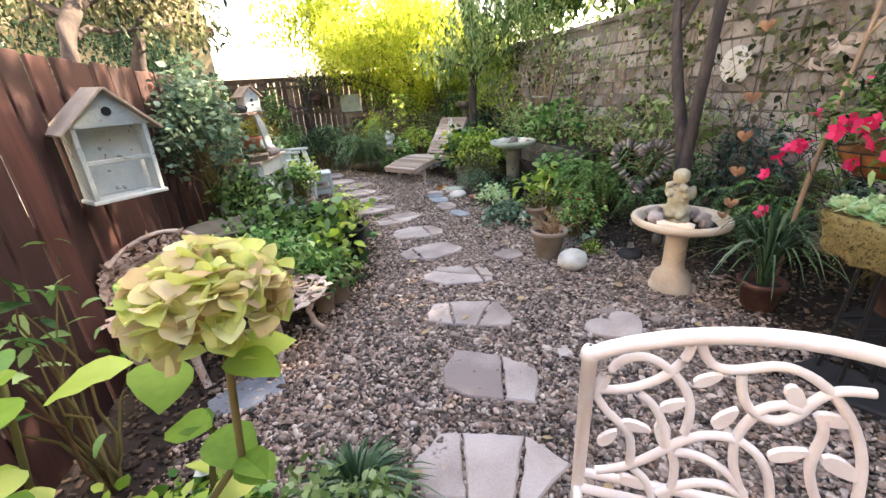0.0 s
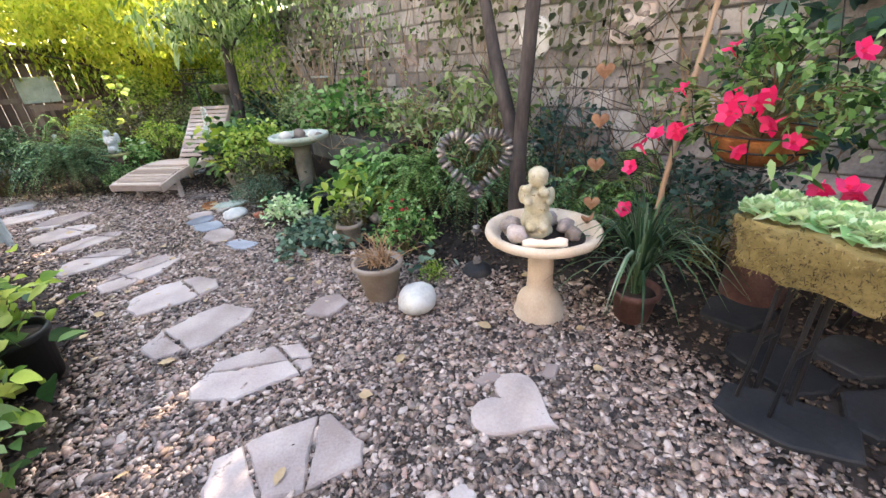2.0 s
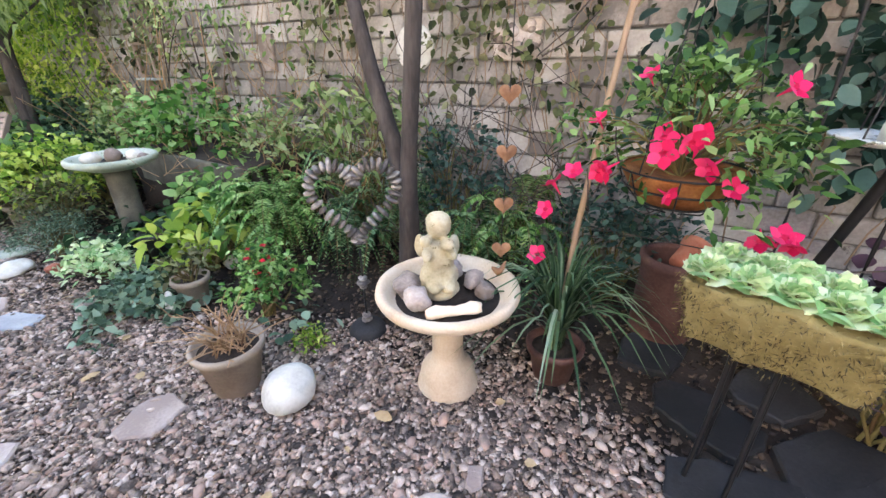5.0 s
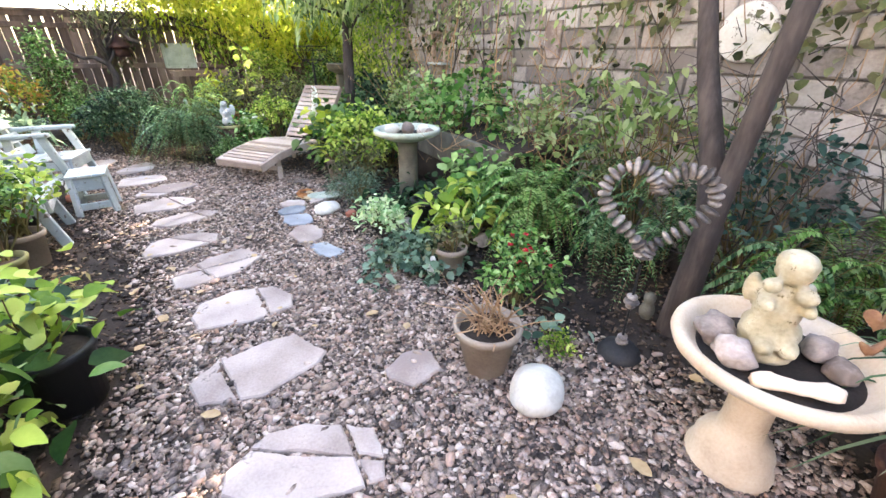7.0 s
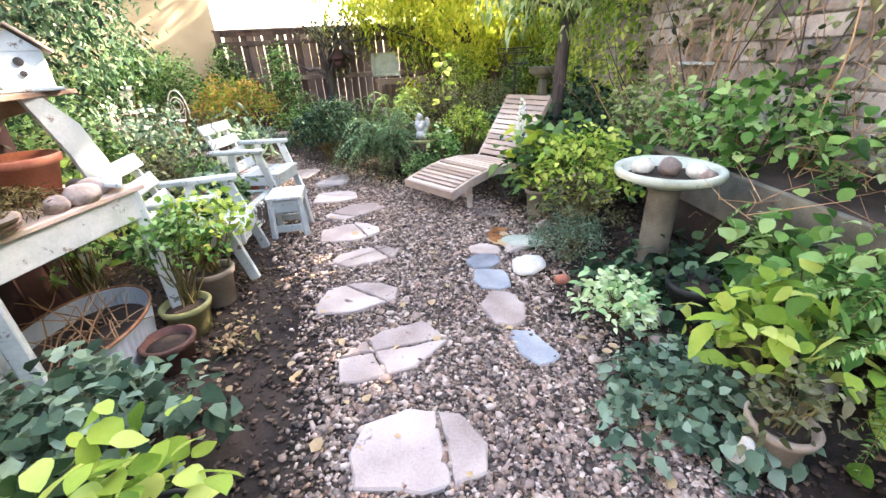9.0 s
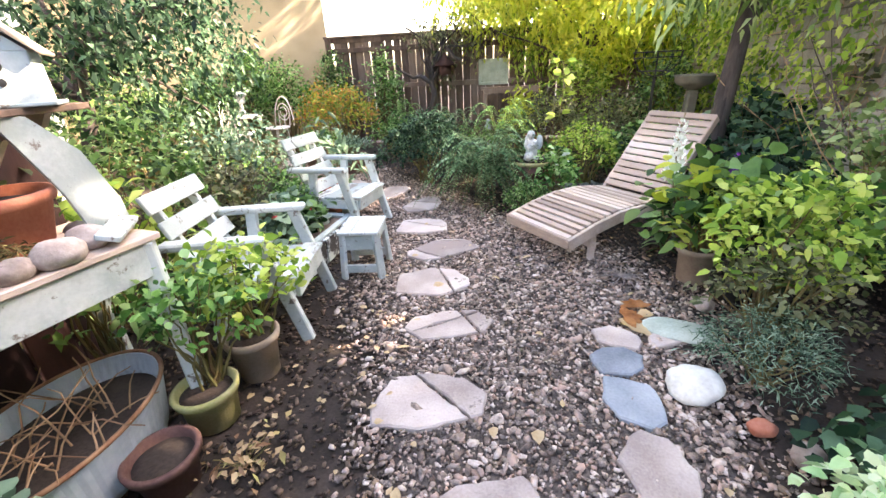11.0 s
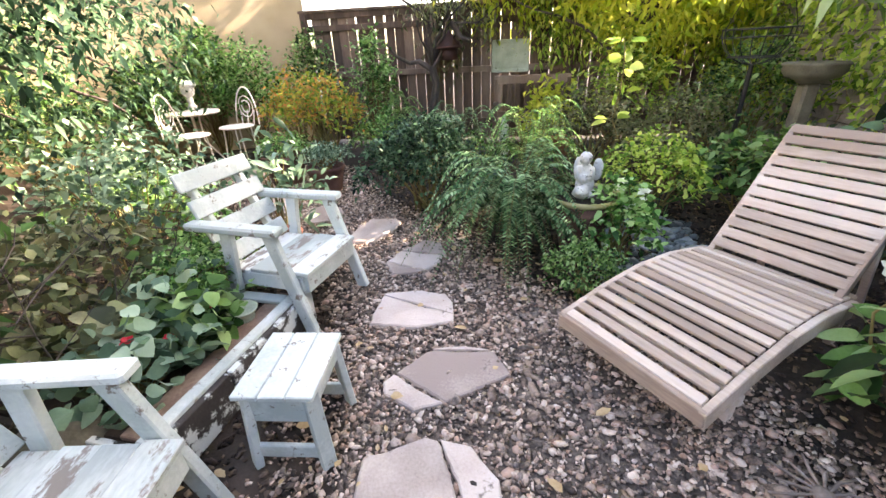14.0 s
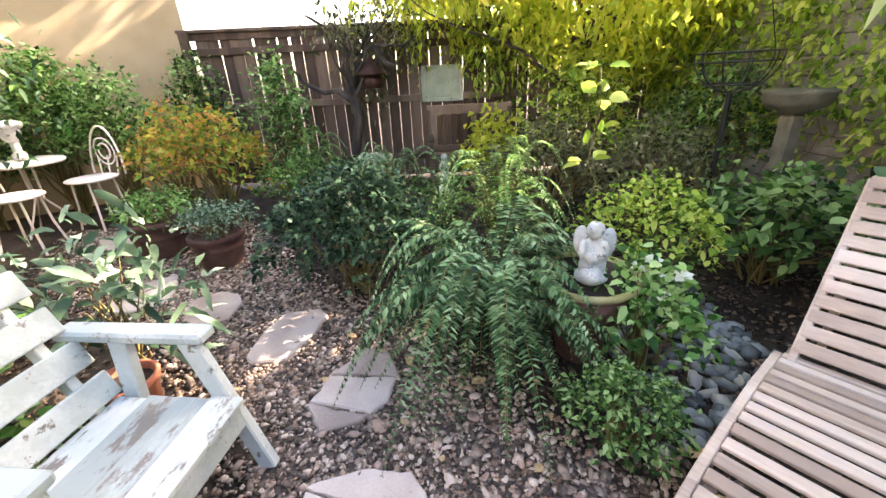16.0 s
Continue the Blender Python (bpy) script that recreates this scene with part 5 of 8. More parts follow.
# ---------------------------------------------------------------- wall: vines, plaques, lantern
def wall_vines(name, label, y0, y1, z0, z1, n, size, mat, seed, stems=10, x=WALL_X - 0.03, depth=0.05, aspect=0.8):
    rng = np.random.default_rng(seed)
    root = thing(name, pose(x, 0, 0), label, "vine")
    nc = max(4, n // 40)
    c = np.stack([rng.normal(0, 0.01, nc), rng.uniform(y0, y1, nc), rng.uniform(z0, z1, nc)], -1)
    C = np.repeat(c, n // nc, axis=0)
    P = C + rng.normal(0, 1, C.shape) * [0.0, 0.16, 0.16]
    P[:, 0] = -np.abs(rng.normal(0, depth, len(P))) - 0.01
    D = rng.normal(0, 0.6, P.shape) + [-0.35, 0, -0.5]
    L = size * rng.uniform(0.6, 1.3, len(P))
    v, f = leaves(P, D, L, L * aspect, rng, droop=0.15)
    v[:, 0] = np.minimum(v[:, 0], 0.012)
    link("foliage", np_mesh("foliage", v, f), mat, root)
    paths = []
    for i in range(stems):
        y = rng.uniform(y0, y1)
        yy, z, p = y, max(0.05, z0 - 0.6), []
        while z < z1 + 0.1:
            p.append((np.array([-0.012 - 0.01 * rng.random(), yy, z]), 0.0042 * (1.2 - 0.7 * z / 2.2)))
            yy += rng.normal(0, 0.06)
            z += rng.uniform(0.08, 0.2)
        if len(p) > 2:
            paths.append(p)
    if paths:
        v, f = tubes(paths, 5)
        link("branchwork", np_mesh("branchwork", v, f), STAKE, root)


# this ivy is thickened and overhangs to darken the planter corner
wall_vines("ivy", "dense dark ivy hanging over the block wall", -2.5, 1.35, 0.95, 2.45, 5200, 0.085, L_IVY, 1, 14, depth=0.22)
wall_vines("vine", "sparse brown vine with few leaves on the wall", 1.6, 4.4, 0.9, 2.1, 700, 0.06, L_OLIVE, 2, 30)
wall_vines("vine", "leafy vine creeping along the block wall top", 3.6, 7.0, 1.5, 2.3, 1000, 0.06, L_PALE, 3, 30, depth=0.12, aspect=0.5)
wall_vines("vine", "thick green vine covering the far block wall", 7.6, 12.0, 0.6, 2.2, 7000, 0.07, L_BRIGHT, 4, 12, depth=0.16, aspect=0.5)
wall_vines("vine", "tangled vine on the block wall beside lantern", 5.2, 7.8, 0.9, 2.0, 500, 0.07, L_OLIVE, 5, 22)


# ivy canopy added mostly out of view to block sky light above the planter
bush("ivy", 3.15, 0.25, 0.75, 1.5, 0.75, 230, 9, 0.09, L_IVY, "added ivy canopy over the wall top, shading the corner", "vine", 88, z=1.95, low=0.1, aspect=0.8)


def round_plaque(y, z, r):
    bm = lathe(bmesh.new(), [(r * 0.98, 0), (r, 0.012), (r * 0.93, 0.026), (r * 0.8, 0.016), (r * 0.74, 0.022), (r * 0.4, 0.018), (r * 0.28, 0.035), (0.005, 0.04)], 40, 0.012)
    ob = part("round_plaque", bm, PLASTER, smooth=True)
    ob.matrix_basis = pose(WALL_X - 0.008, y, z, 0, -90, 0)
    tagged(ob, "round grey plaster plaque hung on the block wall", "plaque")


round_plaque(3.10, 1.43, 0.16)


def relief_plaque():
    root = thing("relief_plaque", pose(WALL_X - 0.01, 2.32, 1.33), "tan carved stone relief plaque on the wall", "plaque")
    part("slab", box(bmesh.new(), (-0.02, 0, 0.13), (0.045, 0.32, 0.24), bevel=0.012), ROCK, root)
    rng = random.Random(5)
    for i in range(16):
        bm = bmesh.new()
        g = bmesh.ops.create_icosphere(bm, subdivisions=2, radius=1.0)
        y, z, s = rng.uniform(-0.13, 0.13), rng.uniform(0.05, 0.22), rng.uniform(0.025, 0.05)
        for v in g["verts"]:
            v.co = Vector((-0.043 + v.co.x * 0.02, y + v.co.y * s, z + v.co.z * s * 0.8))
        part("relief_boss", bm, ROCK, root, smooth=True)


relief_plaque()


def wall_lantern():
    root = thing("wall_frame", pose(WALL_X - 0.015, 6.64, 1.20), "empty wooden frame shelf hung on the wall", "frame")
    for y in (-0.15, 0.15):
        part("side", box(bmesh.new(), (-0.03, y, 0.17), (0.05, 0.03, 0.34), bevel=0.004), TEAK, root)
    part("top", box(bmesh.new(), (-0.03, 0, 0.345), (0.05, 0.33, 0.028), bevel=0.004), TEAK, root)
    part("shelf", box(bmesh.new(), (-0.05, 0, -0.012), (0.10, 0.38, 0.024), bevel=0.004), WHITEWOOD, root, "white painted shelf")


wall_lantern()
bm = box(bmesh.new(), (WALL_X - 0.02, 4.66, 1.42), (0.03, 0.19, 0.30), bevel=0.006)
tagged(part("plaque", bm, ROCK), "small pale tan rectangular plaque on the wall", "plaque")


# ---------------------------------------------------------------- flower basket, planter, hanging dish
def trumpet(rng, s):
    """A five-petalled trumpet flower along +z."""
    th = np.arange(5) * 2 * np.pi / 5
    D = np.stack([np.cos(th), np.sin(th), np.full(5, 0.35)], -1)
    P = np.stack([np.cos(th) * 0.1 * s, np.sin(th) * 0.1 * s, np.full(5, 0.55 * s)], -1)
    pv = leaves(P, D, 0.62 * s, 0.62 * s, rng, droop=-0.02, roll=0.05, fold=-0.15)
    tv = tubes([[(np.array((0, 0, -0.25 * s)), 0.03 * s), (np.array((0, 0, 0.2 * s)), 0.07 * s), (np.array((0, 0, 0.6 * s)), 0.16 * s)]], 8)
    v, f = join(pv, tv)
    return np_mesh("flower", v, f)


def flower_basket():
    rng = np.random.default_rng(21)
    x, y, z = 2.54, 1.30, 0.83
    root = thing("hanging_basket", pose(x, y, z), "coco-lined basket of pink mandevilla on a stake", "hanging basket")
    prof = [(0.03, 0.02), (0.11, 0.035), (0.16, 0.075), (0.195, 0.14), (0.205, 0.16), (0.19, 0.15), (0.02, 0.13)]
    part("liner", lathe(bmesh.new(), prof, 28, 0.025), COCO, root, "brown coco fibre liner", smooth=True)
    rings = []
    for r, zz in ((0.215, 0.16), (0.19, 0.1), (0.135, 0.04)):
        rings.append([(np.array((r * math.cos(a), r * math.sin(a), zz)), 0.004) for a in np.linspace(0, 2 * np.pi, 25)])
    for a in np.linspace(0, 2 * np.pi, 9)[:-1]:
        rings.append([(np.array((r * math.cos(a), r * math.sin(a), zz)), 0.003) for r, zz in ((0.215, 0.16), (0.185, 0.085), (0.12, 0.02), (0.03, -0.006))])
    v, f = tubes(rings, 5)
    link("wire_frame", np_mesh("wire_frame", v, f), BLACKIRON, root)
    for a in (0.4, 2.5, 4.6):
        v, f = tubes([[(np.array((0.21 * math.cos(a), 0.21 * math.sin(a), 0.16)), 0.0025), (np.array((0, 0, 1.27)), 0.0025)]], 5)
        link("hanging_wire", np_mesh("hanging_wire", v, f), BLACKIRON, root)
    T = shoots(rng, 70, 0.30, 0.36, 0.42, 0.2) + [0, 0, 0.12]
    T[:, 2] += -0.24 * (np.hypot(T[:, 0], T[:, 1]) > 0.2) * rng.random(70)
    sv = tubes([arc((0, 0, 0.12), t, 0.08, 6, 0.004, 0.002, rng) for t in T], 4)
    link("branchwork", np_mesh("branchwork", *sv), STEM, root)
    C = np.repeat(T, 17, axis=0)
    D = rng.normal(0, 0.7, C.shape) + unit(C) * 0.5
    L = 0.055 * rng.uniform(0.6, 1.2, len(C))
    lv, lf = leaves(C + rng.normal(0, 0.045, C.shape), D, L, L * 0.42, rng, droop=0.3)
    link("foliage", np_mesh("foliage", lv, lf), L_MID, root)
    face = Vector((-0.80, -0.15, 0.1))
    spots = [(-0.2, 0.1, 0.28), (-0.22, 0.02, 0.30), (-0.25, -0.08, 0.24), (-0.24, -0.12, 0.15), (-0.15, 0.34, 0.12), (-0.12, 0.40, 0.05), (-0.16, 0.42, -0.02), (-0.24, 0.2, 0.2), (-0.22, 0.26, 0.18), (-0.1, -0.2, 0.42), (-0.15, -0.3, -0.02), (-0.18, -0.33, 0.02), (-0.2, -0.24, 0.03), (-0.2, 0.05, 0.12), (-0.02, 0.15, 0.44), (-0.1, 0.28, 0.3), (-0.26, 0.06, 0.26), (-0.05, 0.46, -0.28), (-0.2, -0.05, 0.3)]
    for p in spots:
        ob = link("flower", trumpet(rng, 0.068 * rng.uniform(0.75, 1.1)), P_PINK, root)
        d = (face + Vector(rng.normal(0, 0.55, 3))).normalized()
        ob.matrix_basis = Matrix.Translation(p) @ d.to_track_quat("Z", "Y").to_matrix().to_4x4()


flower_basket()
st = thing("stake", pose(2.52, 1.64, 0), "leaning bare bamboo stake tied beside the basket", "stake")
v, f = tubes([[(np.array((0.0, 0.02, -0.03)), 0.014), (np.array((0.02, -0.01, 0.7)), 0.013), (np.array((0.04, -0.05, 1.2)), 0.012), (np.array((0.08, -0.13, 2.0)), 0.01)], [(np.array((0.055, -0.08, 1.5)), 0.009), (np.array((0.08, -0.22, 1.7)), 0.008), (np.array((0.1, -0.32, 1.95)), 0.006)]], 8)
link("pole", np_mesh("pole", v, f), STAKE, st)


def cabbage_planter():
    rng = np.random.default_rng(31)
    root = thing("moss_planter", pose(2.115, 0.985, 0, 0, 0, -19), "moss-lined trough planter of ornamental cabbages on stand", "planter")
    z0, z1 = 0.59, 0.78
    bm = bmesh.new()
    a = [bm.verts.new((sx * 0.095, sy * 0.185, z0)) for sx, sy in ((-1, -1), (1, -1), (1, 1), (-1, 1))]
    b = [bm.verts.new((sx * 0.125, sy * 0.235, z1)) for sx, sy in ((-1, -1), (1, -1), (1, 1), (-1, 1))]
    for i in range(4):
        bm.faces.new((a[i], a[(i + 1) % 4], b[(i + 1) % 4], b[i]))
    bm.faces.new(a)
    bm.faces.new(b)
    bmesh.ops.subdivide_edges(bm, edges=bm.edges[:], cuts=17, use_grid_fill=True)
    for v in bm.verts:
        v.co += Vector((noise.noise(v.co * 9), noise.noise(v.co * 9 + Vector((5, 0, 0))), noise.noise(v.co * 11 + Vector((0, 7, 0))))) * 0.02 + Vector((noise.noise(v.co * 40), noise.noise(v.co * 40 + Vector((3, 0, 0))), 0)) * 0.012
    pts = np.array([f.calc_center_median()[:] for f in bm.faces])
    nrm = np.array([f.normal[:] for f in bm.faces])
    part("moss_liner", bm, MOSS, root, "brown-green dry moss liner", smooth=True)
    k = rng.integers(0, len(pts), 9000)
    keep = nrm[k][:, 2] < 0.6
    P, N = pts[k][keep] + rng.normal(0, 0.012, (keep.sum(), 3)), nrm[k][keep]
    D = rng.normal(0, 1, P.shape) + N * 0.2
    v, f = leaves(P, D, rng.uniform(0.008, 0.022, len(P)), 0.0035, rng, droop=0.3, simple=True)
    link("moss_fringe", np_mesh("moss_fringe", v, f), MOSS, root, kind="stuff")
    for y in (-0.03, 0.08):
        v, f = tubes([[(np.array((-0.02, y, z0 + 0.01)), 0.008), (np.array((-0.03, y, 0.3)), 0.008), (np.array((-0.05, y * 1.1, -0.02)), 0.008)], [(np.array((0.07, y, z0 + 0.02)), 0.011), (np.array((0.08, y, 0.3)), 0.011), (np.array((0.09, y * 1.1, -0.02)), 0.011)], [(np.array((-0.03, y, 0.3)), 0.008), (np.array((0.08, y, 0.3)), 0.008)]], 8)
        link("stand_leg", np_mesh("stand_leg", v, f), BLACKIRON, root)
    spots = [(sx * 0.06 + rng.normal(0, 0.008), -0.18 + 0.09 * i + rng.normal(0, 0.008)) for i in range(5) for sx in (-1, 1)]
    for i, (x, y) in enumerate(spots):
        n = 46
        th = np.arange(n) * 2.4
        u = np.arange(n) / n
        P = np.stack([0.012 * np.cos(th), 0.012 * np.sin(th), 0.02 + 0.03 * (1 - u)], -1)
        D = np.stack([np.cos(th) * (0.25 + u), np.sin(th) * (0.25 + u), 1.25 - 1.0 * u], -1)
        L = (0.026 + 0.046 * u) * rng.uniform(0.85, 1.15, n)
        v, f = leaves(P, D, L, L * 1.15, rng, droop=0.1, fold=-0.4, roll=0.15)
        v += rng.normal(0, 0.0025, v.shape)
        link("cabbage", np_mesh("cabbage", v, f), L_CABB, root, "pale green-white ornamental cabbage", kind="stuff").location = (x, y, z1 - 0.005)


cabbage_planter()


def chimney_pot():
    root = thing("chimney_pot", pose(3.0, 1.22, 0), "old dark terracotta chimney pot holding a broken pot", "pot")
    part("pot", lathe(bmesh.new(), [(0.135, -0.01), (0.15, 0.03), (0.15, 0.4), (0.165, 0.42), (0.165, 0.46), (0.14, 0.465), (0.135, 0.44), (0.12, 0.12), (0.01, 0.12)], 28, 0.006), DARKTERRA, root, smooth=True)
    broken = part("broken_pot", pot_bm(0.06, 0.085, 0.15), TERRA, root, "pale broken terracotta pot", smooth=True)
    broken.matrix_basis = pose(-0.05, -0.02, 0.42, 55, 20, 40)


chimney_pot()
bush("purple_plant", 2.62, 0.42, 0.26, 0.28, 0.74, 60, 7, 0.10, L_PURPLE, "dark purple-leaved plant beside the planter", "plant", 90, aspect=0.8, low=0.3)


def hanging_dish():
    root = thing("hanging_dish", pose(2.60, 0.78, 1.10), "white hanging feeder dish holding a candle on chains", "hanging dish")
    part("dish", lathe(bmesh.new(), [(0.02, 0.0), (0.12, 0.006), (0.15, 0.022), (0.15, 0.03), (0.12, 0.018), (0.01, 0.014)], 32), WHITESTONE, root, smooth=True)
    part("candle", lathe(bmesh.new(), [(0.034, 0.014), (0.032, 0.06), (0.022, 0.12), (0.018, 0.155), (0.004, 0.16)], 16, 0.03), WHITEROCK, root, "cream candle", smooth=True)
    for a in (0.3, 2.4, 4.5):
        v, f = tubes([[(np.array((0.14 * math.cos(a), 0.14 * math.sin(a), 0.025)), 0.003), (np.array((0, 0, 0.75)), 0.003)]], 5)
        link("chain", np_mesh("chain", v, f), BLACKIRON, root)
    ar = thing("arbor_post", pose(2.95, 0.72, 0), "black leaning metal arbor posts with chains at wall", "arbor")
    v, f = tubes([[(np.array((0.05, 0.12, -0.02)), 0.02), (np.array((-0.2, -0.05, 1.1)), 0.02), (np.array((-0.42, -0.2, 2.3)), 0.02)]], 8)
    link("post", np_mesh("post", v, f), BLACKIRON, ar)
    v, f = tubes([[(np.array((-0.40, -0.2, 2.25)), 0.016), (np.array((-0.2, 0.5, 1.95)), 0.014), (np.array((0.4, 0.9, 1.7)), 0.012)], [(np.array((-0.36, 0.06, 1.86)), 0.01), (np.array((-0.30, -0.9, 1.75)), 0.01)], [(np.array((-0.40, -0.18, 2.2)), 0.012), (np.array((-0.41, 0.58, 2.105)), 0.012), (np.array((0.66, 0.7, 2.02)), 0.012)]], 8)
    link("crossbar", np_mesh("crossbar", v, f), BLACKIRON, ar)
    for dy in (-0.1, 0.18):
        pts = [(np.array((-0.12, dy, 0.2 + 0.1 * i)), 0.004 + 0.004 * (i % 2)) for i in range(18)]
        v, f = tubes([pts], 5)
        link("chain", np_mesh("chain", v, f), BLACKIRON, ar)


hanging_dish()


# ---------------------------------------------------------------- near start: metal chair, hydrangea, iron set
def metal_chair():
    """Cast chair seen from behind; local x along the back, local y towards the seat."""
    p0, p1 = Vector((0.45, 0.60, 0)), Vector((0.985, 0.26, 0))
    d = (p1 - p0).normalized()
    W = (p1 - p0).length
    yaw = math.degrees(math.atan2(d.y, d.x))
    root = thing("metal_chair", pose(p0.x, p0.y, 0, 0, 0, yaw), "white cast-metal garden chair with scrolled leaf back", "chair")
    H = 0.865
    def tube_part(name, paths, seg=8, label=""):
        v, f = tubes(paths, seg)
        return link(name, np_mesh(name, v, f), WHITEIRON, root, label)
    for x in (0.0, W):
        tube_part("post", [[(np.array((x, 0.10, -0.01)), 0.014), (np.array((x, 0.04, 0.42)), 0.015), (np.array((x, 0.0, H - 0.03)), 0.016), (np.array((x, 0.0, H - 0.028)), 0.019), (np.array((x, 0.0, H - 0.012)), 0.019), (np.array((x, 0.0, H)), 0.014), (np.array((x, 0.0, H + 0.004)), 0.004)]], 12)
        tube_part("front_leg", [[(np.array((x, -0.46, -0.01)), 0.014), (np.array((x, -0.42, 0.42)), 0.015)]], 10)
    xs = np.linspace(0, W, 19)
    tube_part("top_rail", [[(np.array((x, 0, H - 0.02 + 0.085 * math.sin(math.pi * x / W) ** 0.8)), 0.0165) for x in xs]], 12)
    tube_part("low_rail", [[(np.array((x, 0.035, 0.47)), 0.011) for x in xs]], 8)
    def sweep(pts, rad=0.0085, n=24):
        P = np.array(pts, float)
        t = np.linspace(0, len(P) - 1, n)
        k = np.arange(len(P))
        q = np.stack([np.interp(t, k, P[:, 0]), np.interp(t, k, P[:, 1])], -1)
        for _ in range(3):
            q[1:-1] = (q[:-2] + 2 * q[1:-1] + q[2:]) / 4
        return [(np.array((1.12 * a, 0.012, b)), rad) for a, b in q]
    tube_part("vine", [sweep([(0.028, 0.758), (0.037, 0.807), (0.063, 0.844), (0.099, 0.853), (0.132, 0.833), (0.161, 0.797), (0.179, 0.759), (0.184, 0.709), (0.179, 0.67)], 0.0095)])
    tube_part("vine", [sweep([(0.024, 0.75), (0.07, 0.76), (0.11, 0.786), (0.139, 0.817), (0.16, 0.858), (0.166, 0.897)], 0.0095)])
    tube_part("vine", [sweep([(0.176, 0.899), (0.185, 0.862), (0.207, 0.837), (0.238, 0.836), (0.285, 0.868), (0.311, 0.866), (0.345, 0.848), (0.371, 0.825), (0.397, 0.79), (0.427, 0.738), (0.449, 0.675), (0.457, 0.619), (0.463, 0.559)], 0.0095)])
    tube_part("vine", [sweep([(0.246, 0.838), (0.25, 0.802), (0.262, 0.764), (0.283, 0.741), (0.313, 0.731), (0.338, 0.748), (0.35, 0.785), (0.366, 0.815), (0.389, 0.829), (0.427, 0.828)], 0.0095)])
    tube_part("vine", [sweep([(0.281, 0.751), (0.298, 0.769), (0.32, 0.778), (0.341, 0.769)], 0.0095)])
    tube_part("vine", [sweep([(0.02, 0.73), (0.041, 0.692), (0.068, 0.667), (0.088, 0.636), (0.094, 0.597), (0.094, 0.545)], 0.0095)])
    tube_part("vine", [sweep([(0.09, 0.757), (0.115, 0.737), (0.135, 0.704), (0.147, 0.661), (0.154, 0.623)], 0.0095)])
    tube_part("vine", [sweep([(0.032, 0.512), (0.079, 0.532), (0.117, 0.57), (0.148, 0.609), (0.177, 0.649), (0.211, 0.674), (0.246, 0.68), (0.277, 0.671), (0.309, 0.638), (0.33, 0.59), (0.343, 0.513)], 0.0095)])
    tube_part("vine", [sweep([(0.279, 0.74), (0.267, 0.708), (0.26, 0.669), (0.267, 0.609), (0.282, 0.558), (0.308, 0.499)], 0.0095)])
    tube_part("vine", [sweep([(0.167, 0.611), (0.196, 0.615), (0.229, 0.605), (0.266, 0.577), (0.298, 0.53)], 0.0095)])
    tube_part("vine", [sweep([(0.161, 0.625), (0.175, 0.571), (0.177, 0.512), (0.157, 0.432)], 0.0095)])
    tube_part("vine", [sweep([(0.374, 0.758), (0.384, 0.719), (0.38, 0.675), (0.38, 0.631), (0.394, 0.581), (0.415, 0.532)], 0.0095)])
    tube_part("vine", [sweep([(0.099, 0.543), (0.128, 0.513), (0.155, 0.431)], 0.0095)])
    tube_part("vine", [sweep([(0.153, 0.476), (0.184, 0.514), (0.22, 0.536), (0.257, 0.544), (0.299, 0.522)], 0.0095)])
    tube_part("vine", [sweep([(0.343, 0.52), (0.36, 0.49), (0.40, 0.47)], 0.0095)])
    tube_part("vine", [sweep([(0.463, 0.56), (0.48, 0.50), (0.50, 0.47)], 0.0095)])
    tube_part("vine", [sweep([(0.02, 0.73), (0.018, 0.76), (0.028, 0.79)], 0.0095)])
    for x, z, a, s in ((0.179, 0.797, 35, 0.055), (0.223, 0.697, 58, 0.065), (0.133, 0.722, 34, 0.055), (0.07, 0.668, -7, 0.06), (0.032, 0.595, 54, 0.06), (0.139, 0.69, -81, 0.075), (0.079, 0.505, -15, 0.066), (0.318, 0.823, -64, 0.07), (0.362, 0.761, -9, 0.065), (0.317, 0.641, 28, 0.07), (0.393, 0.665, -31, 0.085)):
        x *= 1.12
        bm = bmesh.new()
        n = 12
        lo, hi = [], []
        for side, arr in ((-0.005, lo), (0.007, hi)):
            for i in range(n):
                t = i / n * 2 * math.pi
                u, w = s / 2 * (1 + math.cos(t)), s * 0.2 * math.sin(t) * (1 - 0.35 * math.cos(t))
                ca, sa = math.cos(radians(a)), math.sin(radians(a))
                arr.append(bm.verts.new((x + u * ca - w * sa, 0.012 + side, z + u * sa + w * ca)))
        bm.faces.new(lo)
        bm.faces.new(hi)
        for i in range(n):
            bm.faces.new((lo[i], lo[(i + 1) % n], hi[(i + 1) % n], hi[i]))
        part("leaf_ornament", bm, WHITEIRON, root)
    rim = [(0.0, 0.03), (W, 0.03), (W, -0.42), (0.0, -0.42), (0.0, 0.03)]
    tube_part("seat_rim", [[(np.array((a, b, 0.42)), 0.012) for a, b in rim]])
    for i in range(7):
        y = -0.04 - 0.055 * i
        tube_part("seat_bar", [[(np.array((x, y + 0.02 * math.sin(x * 22 + i), 0.42)), 0.007) for x in np.linspace(0, W, 16)]], 6)


metal_chair()


